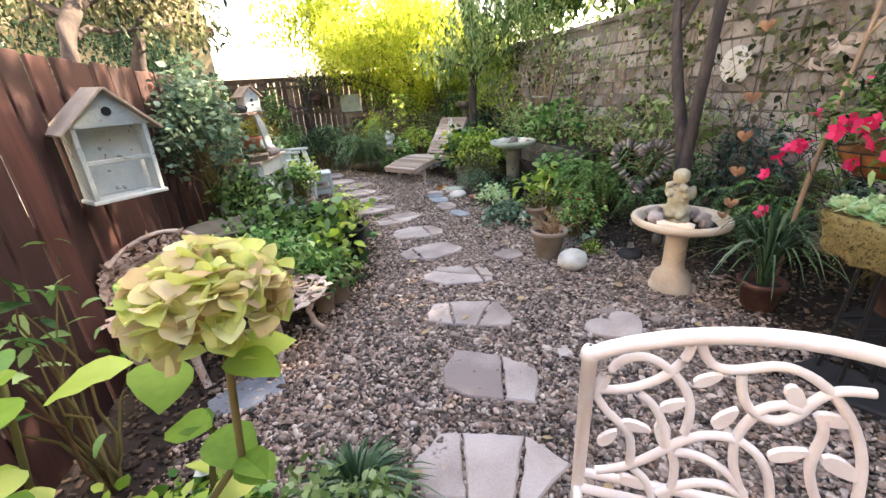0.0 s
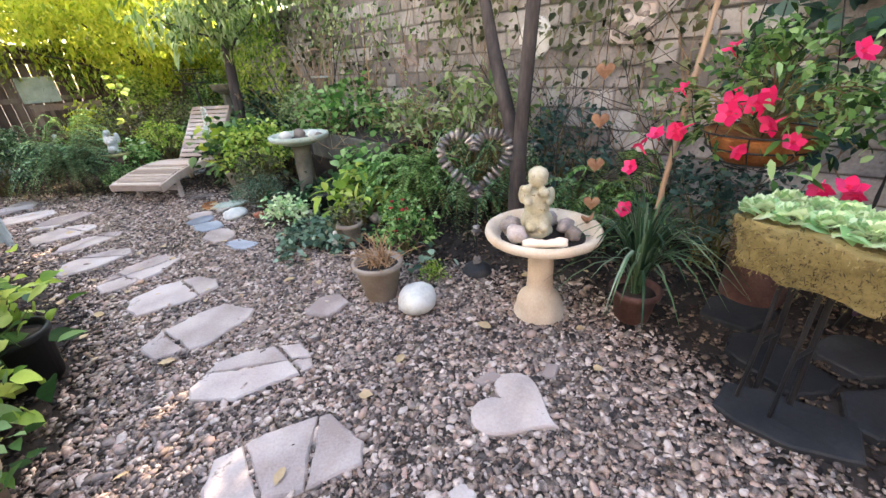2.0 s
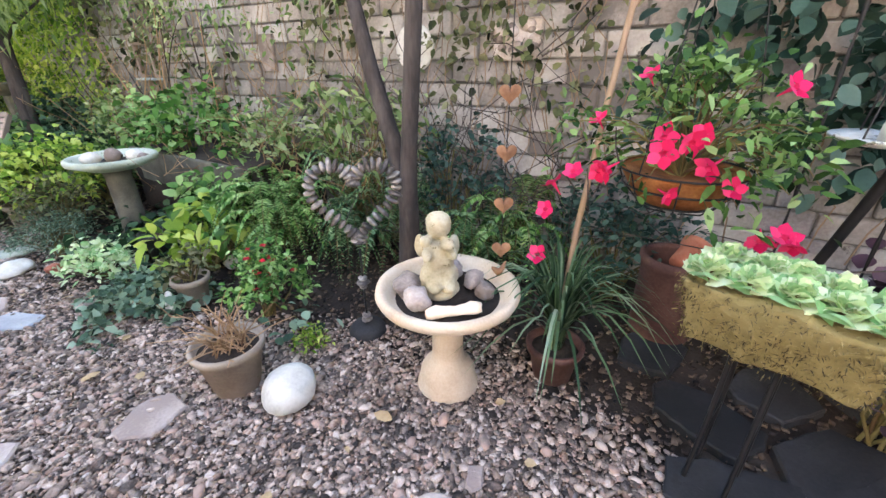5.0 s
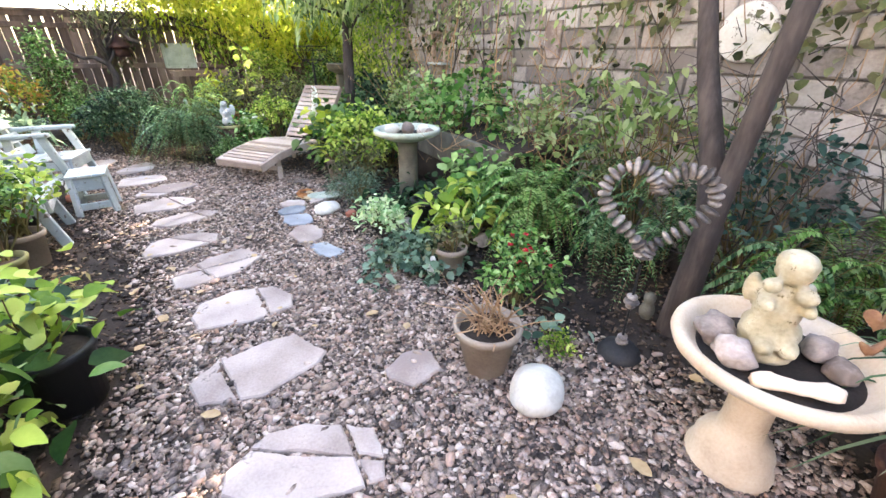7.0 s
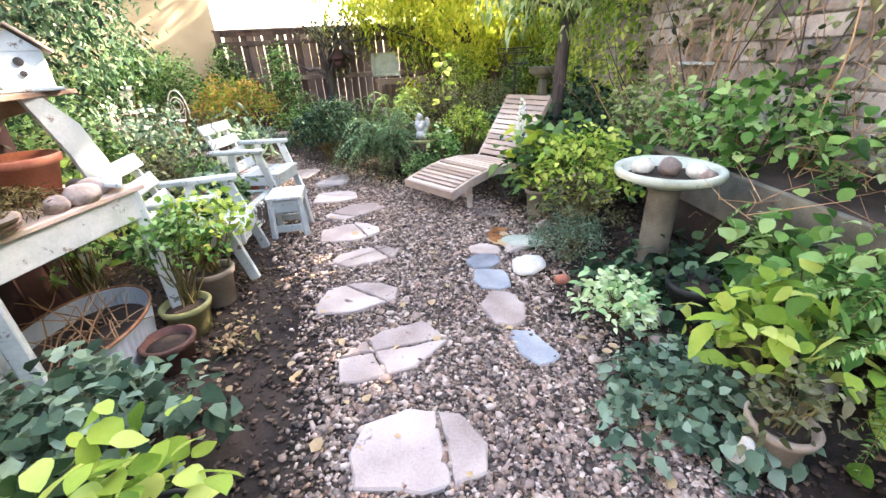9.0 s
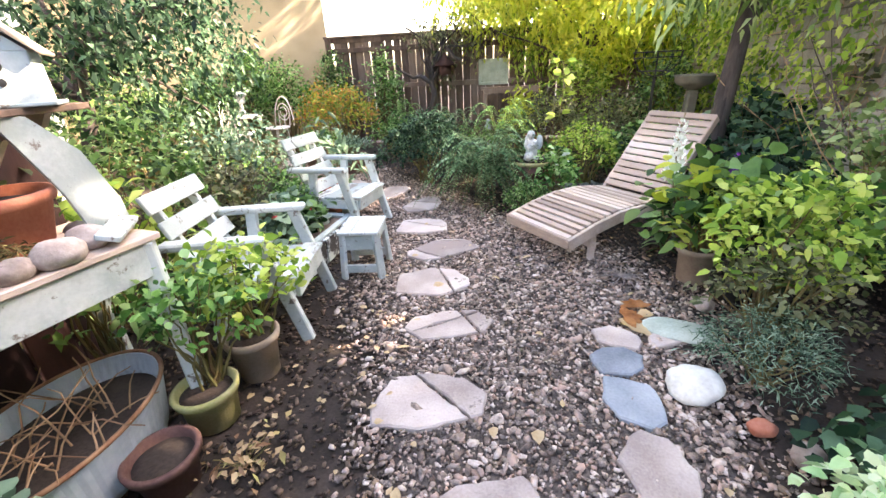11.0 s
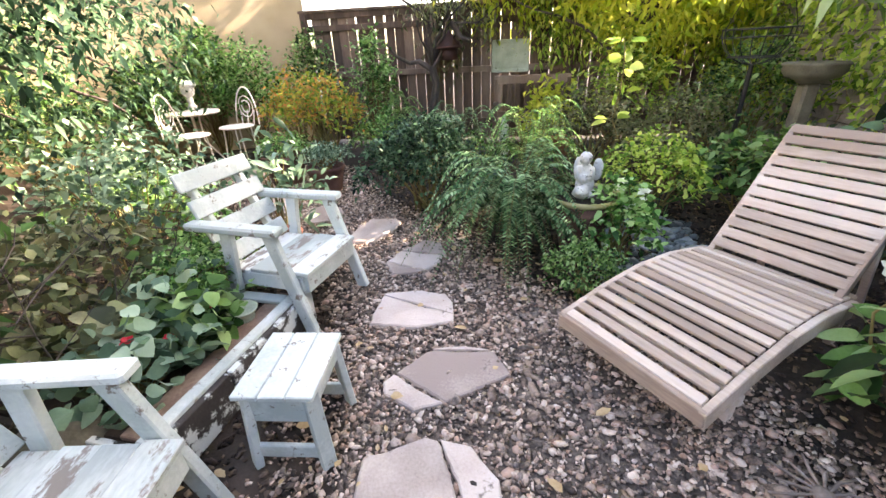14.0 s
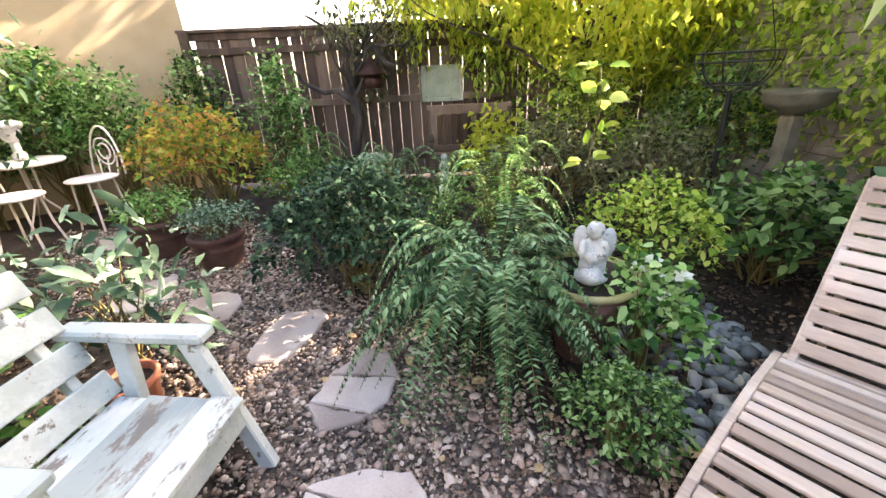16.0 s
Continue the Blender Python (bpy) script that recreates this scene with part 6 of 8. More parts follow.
def hydrangea_front():
    rng = np.random.default_rng(77)
    root = thing("hydrangea", pose(-0.42, 0.62, 0), "hydrangea with one large faded yellow-green flower head", "shrub")
    head = np.array((0.232, -0.08, 1.135))
    stems = [arc((0, 0, 0), head - [0, 0, 0.09], 0.02, 7, 0.009, 0.006, rng), arc((0.02, 0.02, 0), (0.14, 0.02, 0.85), 0.02, 7, 0.008, 0.005, rng), arc((-0.02, 0, 0), (-0.12, 0.04, 1.0), 0.02, 7, 0.008, 0.005, rng), arc((0, -0.05, 0), (-0.1, -0.1, 0.9), 0.02, 7, 0.008, 0.005, rng)]
    link("branchwork", np_mesh("branchwork", *tubes(stems, 7)), STEM, root)
    n = 380
    u = unit(rng.normal(0, 1, (n, 3)))
    u = u[u[:, 2] > -0.45]
    P = head + u * [0.085, 0.085, 0.066] * rng.uniform(0.86, 1.05, (len(u), 1))
    D = np.cross(u, rng.normal(0, 1, u.shape)) + u * 0.35
    v, f = leaves(P, D, rng.uniform(0.028, 0.042, len(P)), rng.uniform(0.032, 0.046, len(P)), rng, droop=0.12, roll=0.45, fold=0.35, rounded=True)
    link("flower_head", np_mesh("flower_head", v, f), P_HYD, root, "large faded yellow-green hydrangea flower head")
    P, D, L = [], [], []
    for s in stems:
        for p, r in s[3:]:
            for k in range(2):
                th = rng.uniform(0, 6.28)
                P.append(p), D.append((math.cos(th), math.sin(th), 0.1)), L.append(rng.uniform(0.07, 0.11))
    for p, d in (((0.10, 0.04, 0.99), (0.2, -1.0, 0.1)), ((0.05, 0.05, 0.99), (-1.0, -0.4, 0.1)), ((-0.1, 0.03, 0.98), (-0.3, -1, 0.2)), ((0.14, 0.02, 0.84), (0.6, -0.7, 0.1)), ((-0.14, -0.1, 0.9), (-0.4, -0.8, 0.1)), ((-0.12, 0.0, 0.86), (-1, -0.3, 0))):
        P.append(p), D.append(d), L.append(0.12)
    L = np.array(L)
    v, f = leaves(np.array(P), np.array(D), L, L * 0.75, rng, droop=0.25, roll=0.3)
    link("foliage", np_mesh("foliage", v, f), L_BRIGHT, root)


hydrangea_front()
bush("plant", -0.26, 0.80, 0.30, 0.30, 0.34, 120, 9, 0.05, L_PALE, "soft green leafy plant below the hydrangea", "plant", 101)
bush("plant", -0.66, 0.80, 0.24, 0.28, 0.42, 70, 8, 0.06, L_BRIGHT, "green leafy plant near the red fence", "plant", 102)
bush("plant", -0.50, 1.02, 0.12, 0.12, 0.36, 20, 6, 0.05, L_FERN, "green plant with a white flower", "plant", 103, flowers=(P_WHITE, 1, 0.1, "flower"))
grass_plant(-0.10, 1.05, 0.0, 260, 0.30, 0.26, "soft green grass tuft with seed heads", 16)
bush("plant", -1.02, 1.45, 0.16, 0.22, 0.95, 14, 4, 0.12, L_FERN, "long-leaved green plant before the red fence", "plant", 104, aspect=0.25, low=0.4)


def lacy_disc(r, z, hole, mat, root, name, seed, thick=0.014, cx=0, cy=0):
    """A pierced cast plate: rings, spokes and leafy lobes."""
    rng = np.random.default_rng(seed)
    paths = [[(np.array((cx + q * math.cos(a), cy + q * math.sin(a), z)), thick * 0.6) for a in np.linspace(0, 2 * np.pi, 33)] for q in (r * 0.97, r * 0.62, r * 0.3)]
    for i in range(18):
        a = 2 * np.pi * i / 18
        paths.append([(np.array((cx + q * math.cos(a + 0.25 * math.sin(9 * q / r)), cy + q * math.sin(a + 0.25 * math.sin(9 * q / r)), z)), thick * 0.6) for q in np.linspace(r * 0.1, r * 0.97, 8)])
    a = join(tubes(paths, 6))
    n = 90
    th, q = rng.uniform(0, 6.28, n), r * np.sqrt(rng.uniform(0.03, 0.9, n))
    P = np.stack([cx + q * np.cos(th), cy + q * np.sin(th), np.full(n, z + 0.004)], -1)
    D = np.stack([np.cos(th * 3.1), np.sin(th * 3.1), np.zeros(n)], -1)
    b = leaves(P, D, r * 0.26, r * 0.16, rng, droop=0.02, roll=0.02)
    v, f = join(a, b)
    return link(name, np_mesh(name, v, f), mat, root)


def iron_table():
    root = thing("iron_side_table", pose(-0.43, 2.29, 0), "small rusty white cast-iron lace side table", "table")
    lacy_disc(0.27, 0.335, 0.05, RUSTWHITE, root, "tabletop", 3)
    for i in range(3):
        a = radians(20 + 120 * i)
        c, s = math.cos(a), math.sin(a)
        v, f = tubes([[(np.array((c * q, s * q, z)), r) for q, z, r in ((0.20, 0.33, 0.02), (0.17, 0.25, 0.026), (0.14, 0.16, 0.02), (0.17, 0.06, 0.016), (0.21, 0.005, 0.02))]], 8)
        link("leg", np_mesh("leg", v, f), RUSTWHITE, root)


iron_table()
pot(-0.42, 2.30, 0.065, 0.09, 0.14, GREYPOT, "grey pot of mint standing on the iron table", z=0.345)
bush("plant", -0.42, 2.30, 0.20, 0.20, 0.24, 50, 7, 0.05, L_FERN, "fresh green bushy mint in a grey pot", "plant", 110, z=0.46, aspect=0.7)


def iron_chair():
    root = thing("iron_chair", pose(-0.965, 2.17, 0, 0, 0, -6), "rusty white cast-iron lace garden chair", "chair")
    lacy_disc(0.25, 0.40, 0.05, RUSTWHITE, root, "seat", 5)
    rng = np.random.default_rng(6)
    n = 420
    th = rng.uniform(-0.2, 3.34, n)
    q = rng.uniform(0.3, 1.0, n)
    P = np.stack([0.25 * np.cos(th), 0.22 * np.sin(th) + 0.02, 0.42 + 0.34 * q * (0.55 + 0.45 * np.sin(np.clip(th, 0, 3.14)))], -1)
    lean = rng.uniform(0, 2 * np.pi, n)
    D = np.stack([-np.sin(th) * np.cos(lean), np.cos(th) * np.cos(lean), np.sin(lean)], -1)
    out = np.stack([np.cos(th), np.sin(th), np.zeros(n)], -1)
    P -= out * 0.004
    a = join(*[leaves(P[i:i + 1], D[i:i + 1], 0.055, 0.04, rng, droop=0.0, roll=0.25) for i in range(n)])
    rails = [[(np.array((0.25 * math.cos(t), 0.22 * math.sin(t) + 0.02, 0.42 + 0.34 * k * (0.55 + 0.45 * math.sin(max(0, min(3.14, t)))))), 0.011) for t in np.linspace(-0.2, 3.34, 26)] for k in (0.3, 0.65, 1.0)]
    v, f = join(a, tubes(rails, 6))
    link("back", np_mesh("back", v, f), RUSTWHITE, root)
    for i in range(4):
        a = radians(45 + 90 * i)
        c, s = math.cos(a), math.sin(a)
        v, f = tubes([[(np.array((c * q, s * q, z)), r) for q, z, r in ((0.2, 0.4, 0.026), (0.2, 0.28, 0.032), (0.17, 0.14, 0.022), (0.22, 0.0, 0.02))]], 8)
        link("leg", np_mesh("leg", v, f), RUSTWHITE, root)


iron_chair()


def wall_birdhouse():
    root = thing("birdhouse", pose(-1.07, 2.42, 0.985, 3, 0, 46) @ Matrix.Scale(0.80, 4), "white window-framed birdhouse hung on the red fence", "birdhouse")
    W, H, D = 0.40, 0.42, 0.14
    # local x along the front, local -y is the front
    part("back_panel", box(bmesh.new(), (0, D / 2, H / 2), (W, 0.016, H), bevel=0.003), WHITEWOOD, root)
    for x in (-W / 2 + 0.012, W / 2 - 0.012):
        part("side_post", box(bmesh.new(), (x, -D / 2 + 0.01, H / 2), (0.026, 0.024, H), bevel=0.003), WHITEWOOD, root)
        part("side_panel", box(bmesh.new(), (x, 0, H / 2), (0.012, D - 0.04, H)), WHITEWOOD, root)
    part("floor", box(bmesh.new(), (0, 0, -0.012), (W + 0.03, D + 0.03, 0.022), bevel=0.003), WHITEWOOD, root)
    part("mid_rail", box(bmesh.new(), (0, -D / 2 + 0.012, H * 0.52), (W - 0.03, 0.02, 0.028), bevel=0.003), WHITEWOOD, root)
    bm = bmesh.new()
    f = [bm.verts.new(p) for p in ((-W / 2 - 0.02, -D / 2 - 0.005, H), (W / 2 + 0.02, -D / 2 - 0.005, H), (0, -D / 2 - 0.005, H + 0.2))]
    b = [bm.verts.new(p) for p in ((-W / 2 - 0.02, D / 2, H), (W / 2 + 0.02, D / 2, H), (0, D / 2, H + 0.2))]
    bm.faces.new(f)
    bm.faces.new(b)
    for i in range(3):
        bm.faces.new((f[i], f[(i + 1) % 3], b[(i + 1) % 3], b[i]))
    gable = part("gable", bm, WHITEWOOD, root)
    # no opening is cut: a black disc gives the hole's inner darkness
    hole = part("entry_hole", lathe(bmesh.new(), [(0.026, 0), (0.026, 0.004), (0.002, 0.005)], 20), BLACKPLASTIC, gable)
    hole.matrix_basis = pose(0, -D / 2 - 0.005, H + 0.085, 90, 0, 0)
    for sx in (-1, 1):
        part("roof_panel", beam(bmesh.new(), (sx * (W / 2 + 0.07), 0, H - 0.03), (sx * 0.004, 0, H + 0.215), D + 0.1, 0.016, 0.003, up=(sx * 0.6, 0, 0.8)), GREYPOT, root, "grey weathered roof board")


wall_birdhouse()


# ---------------------------------------------------------------- left border: pots, tub, table things
pot(0.02, 3.56, 0.12, 0.15, 0.28, BLACKPLASTIC, "black plastic nursery pot with broad-leaved plant")
bush("hydrangea", 0.02, 3.54, 0.17, 0.17, 0.34, 14, 6, 0.10, L_BRIGHT, "broad yellow-green leaves in a black pot", "plant", 120, z=0.22, aspect=0.6)
bush("hydrangea", -0.38, 3.40, 0.34, 0.32, 0.50, 60, 6, 0.12, L_MID, "leafy green hydrangea at the path side", "shrub", 121, aspect=0.65)
bush("hydrangea", -0.16, 3.15, 0.16, 0.16, 0.42, 16, 6, 0.10, L_BRIGHT, "yellow-green hydrangea shoots beside the path", "shrub", 122, aspect=0.6)
bush("plant", -0.48, 4.02, 0.40, 0.30, 0.40, 130, 5, 0.075, L_GREY, "dense grey-green heart-leaved plant by the path", "plant", 123, aspect=0.8)
bush("shrub", -0.74, 3.5, 0.22, 0.24, 0.95, 90, 8, 0.065, L_MID, "leafy green shrub in front of the potting table", "shrub", 119)
bush("plant", -0.62, 3.05, 0.36, 0.30, 0.62, 110, 8, 0.06, L_MID, "leafy green plants in pots along the fence", "plant", 124)
bush("plant", -0.30, 2.72, 0.24, 0.2, 0.45, 70, 8, 0.06, L_FERN, "fresh green leafy plant behind the iron table", "plant", 125)
fern(-0.75, 3.55, 26, 0.55, 0.5, L_FERN, "light green fern beside the potting table", 126)
pot(-0.12, 2.74, 0.07, 0.10, 0.2, GREYPOT, "grey clay pot beside the path")
bush("plant", -0.12, 2.74, 0.12, 0.12, 0.16, 18, 5, 0.07, L_MID, "leafy seedling in a grey clay pot", "plant", 127, z=0.16)
pot(-0.22, 2.62, 0.06, 0.085, 0.16, GREYPOT, "small grey clay pot behind the iron table")
bush("vine", -1.0, 3.75, 0.22, 0.48, 1.05, 190, 8, 0.07, L_GREY, "grey-green vine hanging over the red fence", "vine", 128, z=0.62, low=0.1)
bush("vine", -1.12, 4.2, 0.12, 0.35, 0.75, 60, 7, 0.06, L_OLIVE, "brownish vine hanging over the red fence", "vine", 129, z=0.95, low=0.1)


def stone_bowl():
    root = thing("stone_bowl", pose(-0.86, 3.05, 0), "old dark stone bowl on a terracotta column", "planter")
    part("bowl", lathe(bmesh.new(), [(0.05, 0.44), (0.16, 0.5), (0.24, 0.56), (0.25, 0.58), (0.22, 0.58), (0.12, 0.53), (0.01, 0.52)], 28, 0.02), DARKCON, root, smooth=True)
    part("column", lathe(bmesh.new(), [(0.1, -0.01), (0.09, 0.03), (0.05, 0.1), (0.045, 0.38), (0.07, 0.45), (0.02, 0.46)], 20), TERRA, root, smooth=True)


stone_bowl()


def tin_tub():
    root = thing("metal_tub", pose(-0.82, 4.62, 0, 0, 0, 5), "oval corrugated galvanised tub with rusty rim", "tub")
    bm = bmesh.new()
    n, prof = 120, [(0.82, 0.02), (0.9, 0.06), (1.0, 0.25), (1.03, 0.27), (1.02, 0.285), (0.985, 0.28), (0.95, 0.2)]
    rings = []
    for k, z in prof:
        ring = []
        for i in range(n):
            a = 2 * math.pi * i / n
            rib = 1 + (0.012 if 0.04 < z < 0.26 and i % 2 else 0)
            ring.append(bm.verts.new((0.26 * k * rib * math.cos(a), 0.38 * k * rib * math.sin(a), z)))
        rings.append(ring)
    for p, q in zip(rings, rings[1:]):
        for i in range(n):
            bm.faces.new((p[i], p[(i + 1) % n], q[(i + 1) % n], q[i]))
    bm.faces.new(rings[0])
    part("tub", bm, ZINC, root)
    v, f = tubes([[(np.array((0.265 * math.cos(a), 0.388 * math.sin(a), 0.282)), 0.009) for a in np.linspace(0, 2 * np.pi, 49)]], 8)
    link("rim", np_mesh("rim", v, f), RUST, root, "rusty rolled rim")
    bm = bmesh.new()
    bm.faces.new([bm.verts.new((0.24 * math.cos(2 * math.pi * i / 40), 0.355 * math.sin(2 * math.pi * i / 40), 0.19)) for i in range(40)])
    part("soil", bm, SOIL, root)
    rng = np.random.default_rng(3)
    v, f = tubes([arc((rng.normal(0, 0.08), rng.normal(0, 0.15), 0.18), (rng.normal(0, 0.15), rng.normal(0, 0.2), rng.uniform(0.25, 0.5)), 0.03, 5, 0.004, 0.002, rng) for _ in range(30)], 5)
    link("dry_growth", np_mesh("dry_growth", v, f), DRYSTEM, root)


tin_tub()
pot(-0.46, 4.62, 0.085, 0.12, 0.17, DARKTERRA, "empty dark brown plastic pot beside the tub")
pot(-0.50, 4.92, 0.095, 0.125, 0.19, MOSSPOT, "mossy yellow-green clay pot beside the table")
pot(-0.46, 5.22, 0.09, 0.125, 0.24, GREYPOT, "grey clay pot before the white armchair")
bush("shrub", -0.50, 4.98, 0.20, 0.20, 0.58, 34, 11, 0.055, L_FERN, "bright leafy shrub growing from clay pots", "shrub", 130, z=0.14, low=0.35)
bush("shrub", -0.46, 5.26, 0.22, 0.22, 0.52, 36, 10, 0.06, L_BRIGHT, "bright leafy shrub in a grey clay pot", "shrub", 131, z=0.2, low=0.2)
bush("plant", -0.25, 4.72, 0.1, 0.1, 0.08, 18, 4, 0.04, L_DRY, "withered plant remains on the dark soil", "plant", 132)
TZ = 0.851
pot(-0.88, 4.80, 0.10, 0.155, 0.20, TERRA, "large orange terracotta pot on the potting table", z=TZ)
for i, (x, y, s) in enumerate(((-0.66, 4.86, 0.13), (-0.62, 4.72, 0.14), (-0.66, 4.62, 0.11), (-0.78, 4.93, 0.1))):
    stone("rock", x, y, TZ, (s, s * 0.8, s * 0.6), ROCK, "rounded tan stone on the potting table", 80 + i, 50 * i, group="stones on the potting table")
for i in range(3):
    sc = part("saucer", lathe(bmesh.new(), [(0.09, 0), (0.115, 0.02), (0.12, 0.024), (0.108, 0.02), (0.085, 0.006), (0.01, 0.006)], 28), GREYPOT, smooth=True)
    sc.location = (-0.74, 4.37, TZ + 0.016 * i)
    tagged(sc, "grey clay saucer in a stack on the table", "saucer", "stack of clay saucers")
pot(-0.93, 4.39, 0.06, 0.085, 0.14, TERRA, "small pale terracotta pot on the potting table", z=TZ)
rngm = np.random.default_rng(8)
mh = thing("moss_heap", pose(-0.78, 4.58, TZ), "heap of dry brown moss on the potting table", "moss")
P = shoots(rngm, 900, 0.14, 0.14, 0.12, 0.02)
v, f = leaves(P, rngm.normal(0, 1, P.shape), rngm.uniform(0.02, 0.06, 900), 0.006, rngm, simple=True)
v[:, 2] = np.maximum(v[:, 2], 0.002)
link("moss", np_mesh("moss", v, f), MOSS, mh)


def wall_shelf():
    root = thing("wall_shelf", pose(-1.04, 4.70, 1.285), "dark wooden shelf on brackets against the red fence", "shelf")
    part("shelf_board", box(bmesh.new(), (0.1, 0, 0), (0.44, 0.80, 0.022), bevel=0.003), FENCE, root)
    for y in (-0.3, 0.32):
        bm = bmesh.new()
        f = [bm.verts.new((px, y - 0.012, pz)) for px, pz in ((-0.12, -0.011), (0.24, -0.011), (0.2, -0.06), (0.02, -0.1), (-0.1, -0.22), (-0.12, -0.22))]
        b = [bm.verts.new((v.co.x, y + 0.012, v.co.z)) for v in f]
        bm.faces.new(f)
        bm.faces.new(b)
        for i in range(6):
            bm.faces.new((f[i], f[(i + 1) % 6], b[(i + 1) % 6], b[i]))
        part("bracket", bm, GREYPOT, root)


wall_shelf()


def shelf_birdhouse(x, y, z, yaw, s=1.0):
    root = thing("birdhouse", pose(x, y, z, 0, 0, yaw), "white wooden birdhouse with grey roof on a shelf", "birdhouse")
    body = part("body", box(bmesh.new(), (0, 0, 0.08), (0.15, 0.17, 0.15), bevel=0.004), WHITEWOOD, root)
    part("base", box(bmesh.new(), (0, 0, 0.006), (0.2, 0.22, 0.012), bevel=0.003), WHITEWOOD, root)
    bm = bmesh.new()
    f = [bm.verts.new((-0.075, yy, zz)) for yy, zz in ((-0.085, 0.155), (0.085, 0.155), (0, 0.235))]
    b = [bm.verts.new((0.075, yy, zz)) for yy, zz in ((-0.085, 0.155), (0.085, 0.155), (0, 0.235))]
    bm.faces.new(f)
    bm.faces.new(b)
    for i in range(3):
        bm.faces.new((f[i], f[(i + 1) % 3], b[(i + 1) % 3], b[i]))
    part("gable", bm, WHITEWOOD, root)
    for sy in (-1, 1):
        part("roof_panel", beam(bmesh.new(), (0, sy * 0.12, 0.145), (0, sy * 0.003, 0.255), 0.2, 0.012, 0.003, up=(0, sy * 0.7, 0.7)), GREYPOT, root)
    # black discs on the closed front paint the dark inside of the holes
    for zz, r in ((0.115, 0.017), (0.07, 0.012)):
        h = part("entry_hole", lathe(bmesh.new(), [(r, 0), (r, 0.003), (0.002, 0.004)], 16), BLACKPLASTIC, body)
        h.matrix_basis = pose(0.0765, 0, zz, 0, 90, 0)


shelf_birdhouse(-0.80, 4.94, 1.297, -50)
for i, (x, y, s) in enumerate(((-0.84, 4.72, 0.12), (-0.82, 4.56, 0.1), (-0.94, 4.45, 0.13))):
    stone("rock", x, y, 1.297, (s, s * 0.8, s * 0.65), SLATE, "grey stone resting on the wall shelf", 90 + i, 30 * i, group="stones on the shelf")
bm = bmesh.new()
t = [(0.0, 0.0), (0.12, 0.0), (0.11, 0.12), (0.05, 0.3), (-0.05, 0.42), (-0.14, 0.44), (-0.1, 0.34), (-0.04, 0.18)]
fr = [bm.verts.new((0.0, a, b)) for a, b in t]
bk = [bm.verts.new((0.022, a, b)) for a, b in t]
bm.faces.new(fr)
bm.faces.new(bk)
for i in range(8):
    bm.faces.new((fr[i], fr[(i + 1) % 8], bk[(i + 1) % 8], bk[i]))
ob = part("white_bracket", bm, WHITEWOOD)
ob.matrix_basis = pose(-0.72, 4.93, TZ, 0, 0, -20)
tagged(ob, "curved white peeling wooden bracket leaning on table", "bracket")
bm = box(bmesh.new(), (0, 0, 0.011), (0.07, 0.24, 0.022), bevel=0.004)
ob = part("white_plank", bm, WHITEWOOD)
ob.matrix_basis = pose(-0.62, 4.93, TZ + 0.03, 0, 18, 30)
tagged(ob, "short white painted plank on the potting table", "plank")


# ---------------------------------------------------------------- raised bed between the armchairs
bed = thing("raised_bed", pose(-0.65, 6.10, 0, 0, 0, 84), "raised bed edged with peeling black and white boards", "raised bed")
part("edge_board", box(bmesh.new(), (0.17, -0.02, 0.1), (0.34, 0.03, 0.19), bevel=0.004), PEELING, bed)
part("edge_board", box(bmesh.new(), (0.65, -0.022, 0.1), (0.60, 0.03, 0.19), bevel=0.004), PEELING, bed)
part("edge_cap", box(bmesh.new(), (0.47, 0.02, 0.202), (0.98, 0.055, 0.022), bevel=0.004), WHITEWOOD, bed)
part("inner_plank", box(bmesh.new(), (0.47, 0.10, 0.185), (0.94, 0.09, 0.022), bevel=0.004), FENCE, bed)
part("end_board", box(bmesh.new(), (-0.02, 0.4, 0.09), (0.03, 0.8, 0.18), bevel=0.004), PEELING, bed)
part("end_plank", box(bmesh.new(), (0.86, 0.26, 0.205), (0.07, 0.42, 0.022), bevel=0.004), WHITEWOOD, bed)
part("corner_post", box(bmesh.new(), (-0.012, -0.012, 0.11), (0.055, 0.055, 0.22), bevel=0.006), PEELING, bed)
part("corner_post", box(bmesh.new(), (0.965, -0.012, 0.115), (0.05, 0.05, 0.23), bevel=0.006), PEELING, bed)
part("soil", box(bmesh.new(), (0.45, 0.42, 0.07), (0.9, 0.76, 0.16), bevel=0.02), SOIL, bed)
cup = part("ceramic_dish", lathe(bmesh.new(), [(0.045, 0), (0.05, 0.01), (0.04, 0.02), (0.065, 0.045), (0.075, 0.06), (0.066, 0.06), (0.04, 0.035), (0.004, 0.03)], 28, 0.01), GREENCON, smooth=True)
cup.location = (-0.735, 6.80, 0.196)
tagged(cup, "small pale green ceramic dish on the bed edge", "dish")
for i, (x, y, z, s, m, lab) in enumerate(((-0.90, 6.36, 0.15, 0.17, L_GREY, 1), (-1.0, 6.72, 0.15, 0.18, L_GREY, 0), (-0.84, 6.66, 0.15, 0.10, L_MID, 1), (-1.2, 6.95, 0.15, 0.2, L_MID, 0), (-1.22, 6.45, 0.15, 0.2, L_OLIVE, 0))):
    bush("begonia", x, y, s, s, 0.26, 34, 5, 0.085, m, "round-leaved begonia with red blooms in raised bed" if lab else "leafy bedding plant in the raised bed", "plant", 140 + i, z=z, aspect=0.85, flowers=(P_RED, 2, 0.06, "flower") if lab else None)
pot(-1.06, 6.86, 0.12, 0.15, 0.16, BLACKPLASTIC, "shallow dark pot of feathery greenery in the bed", z=0.15)
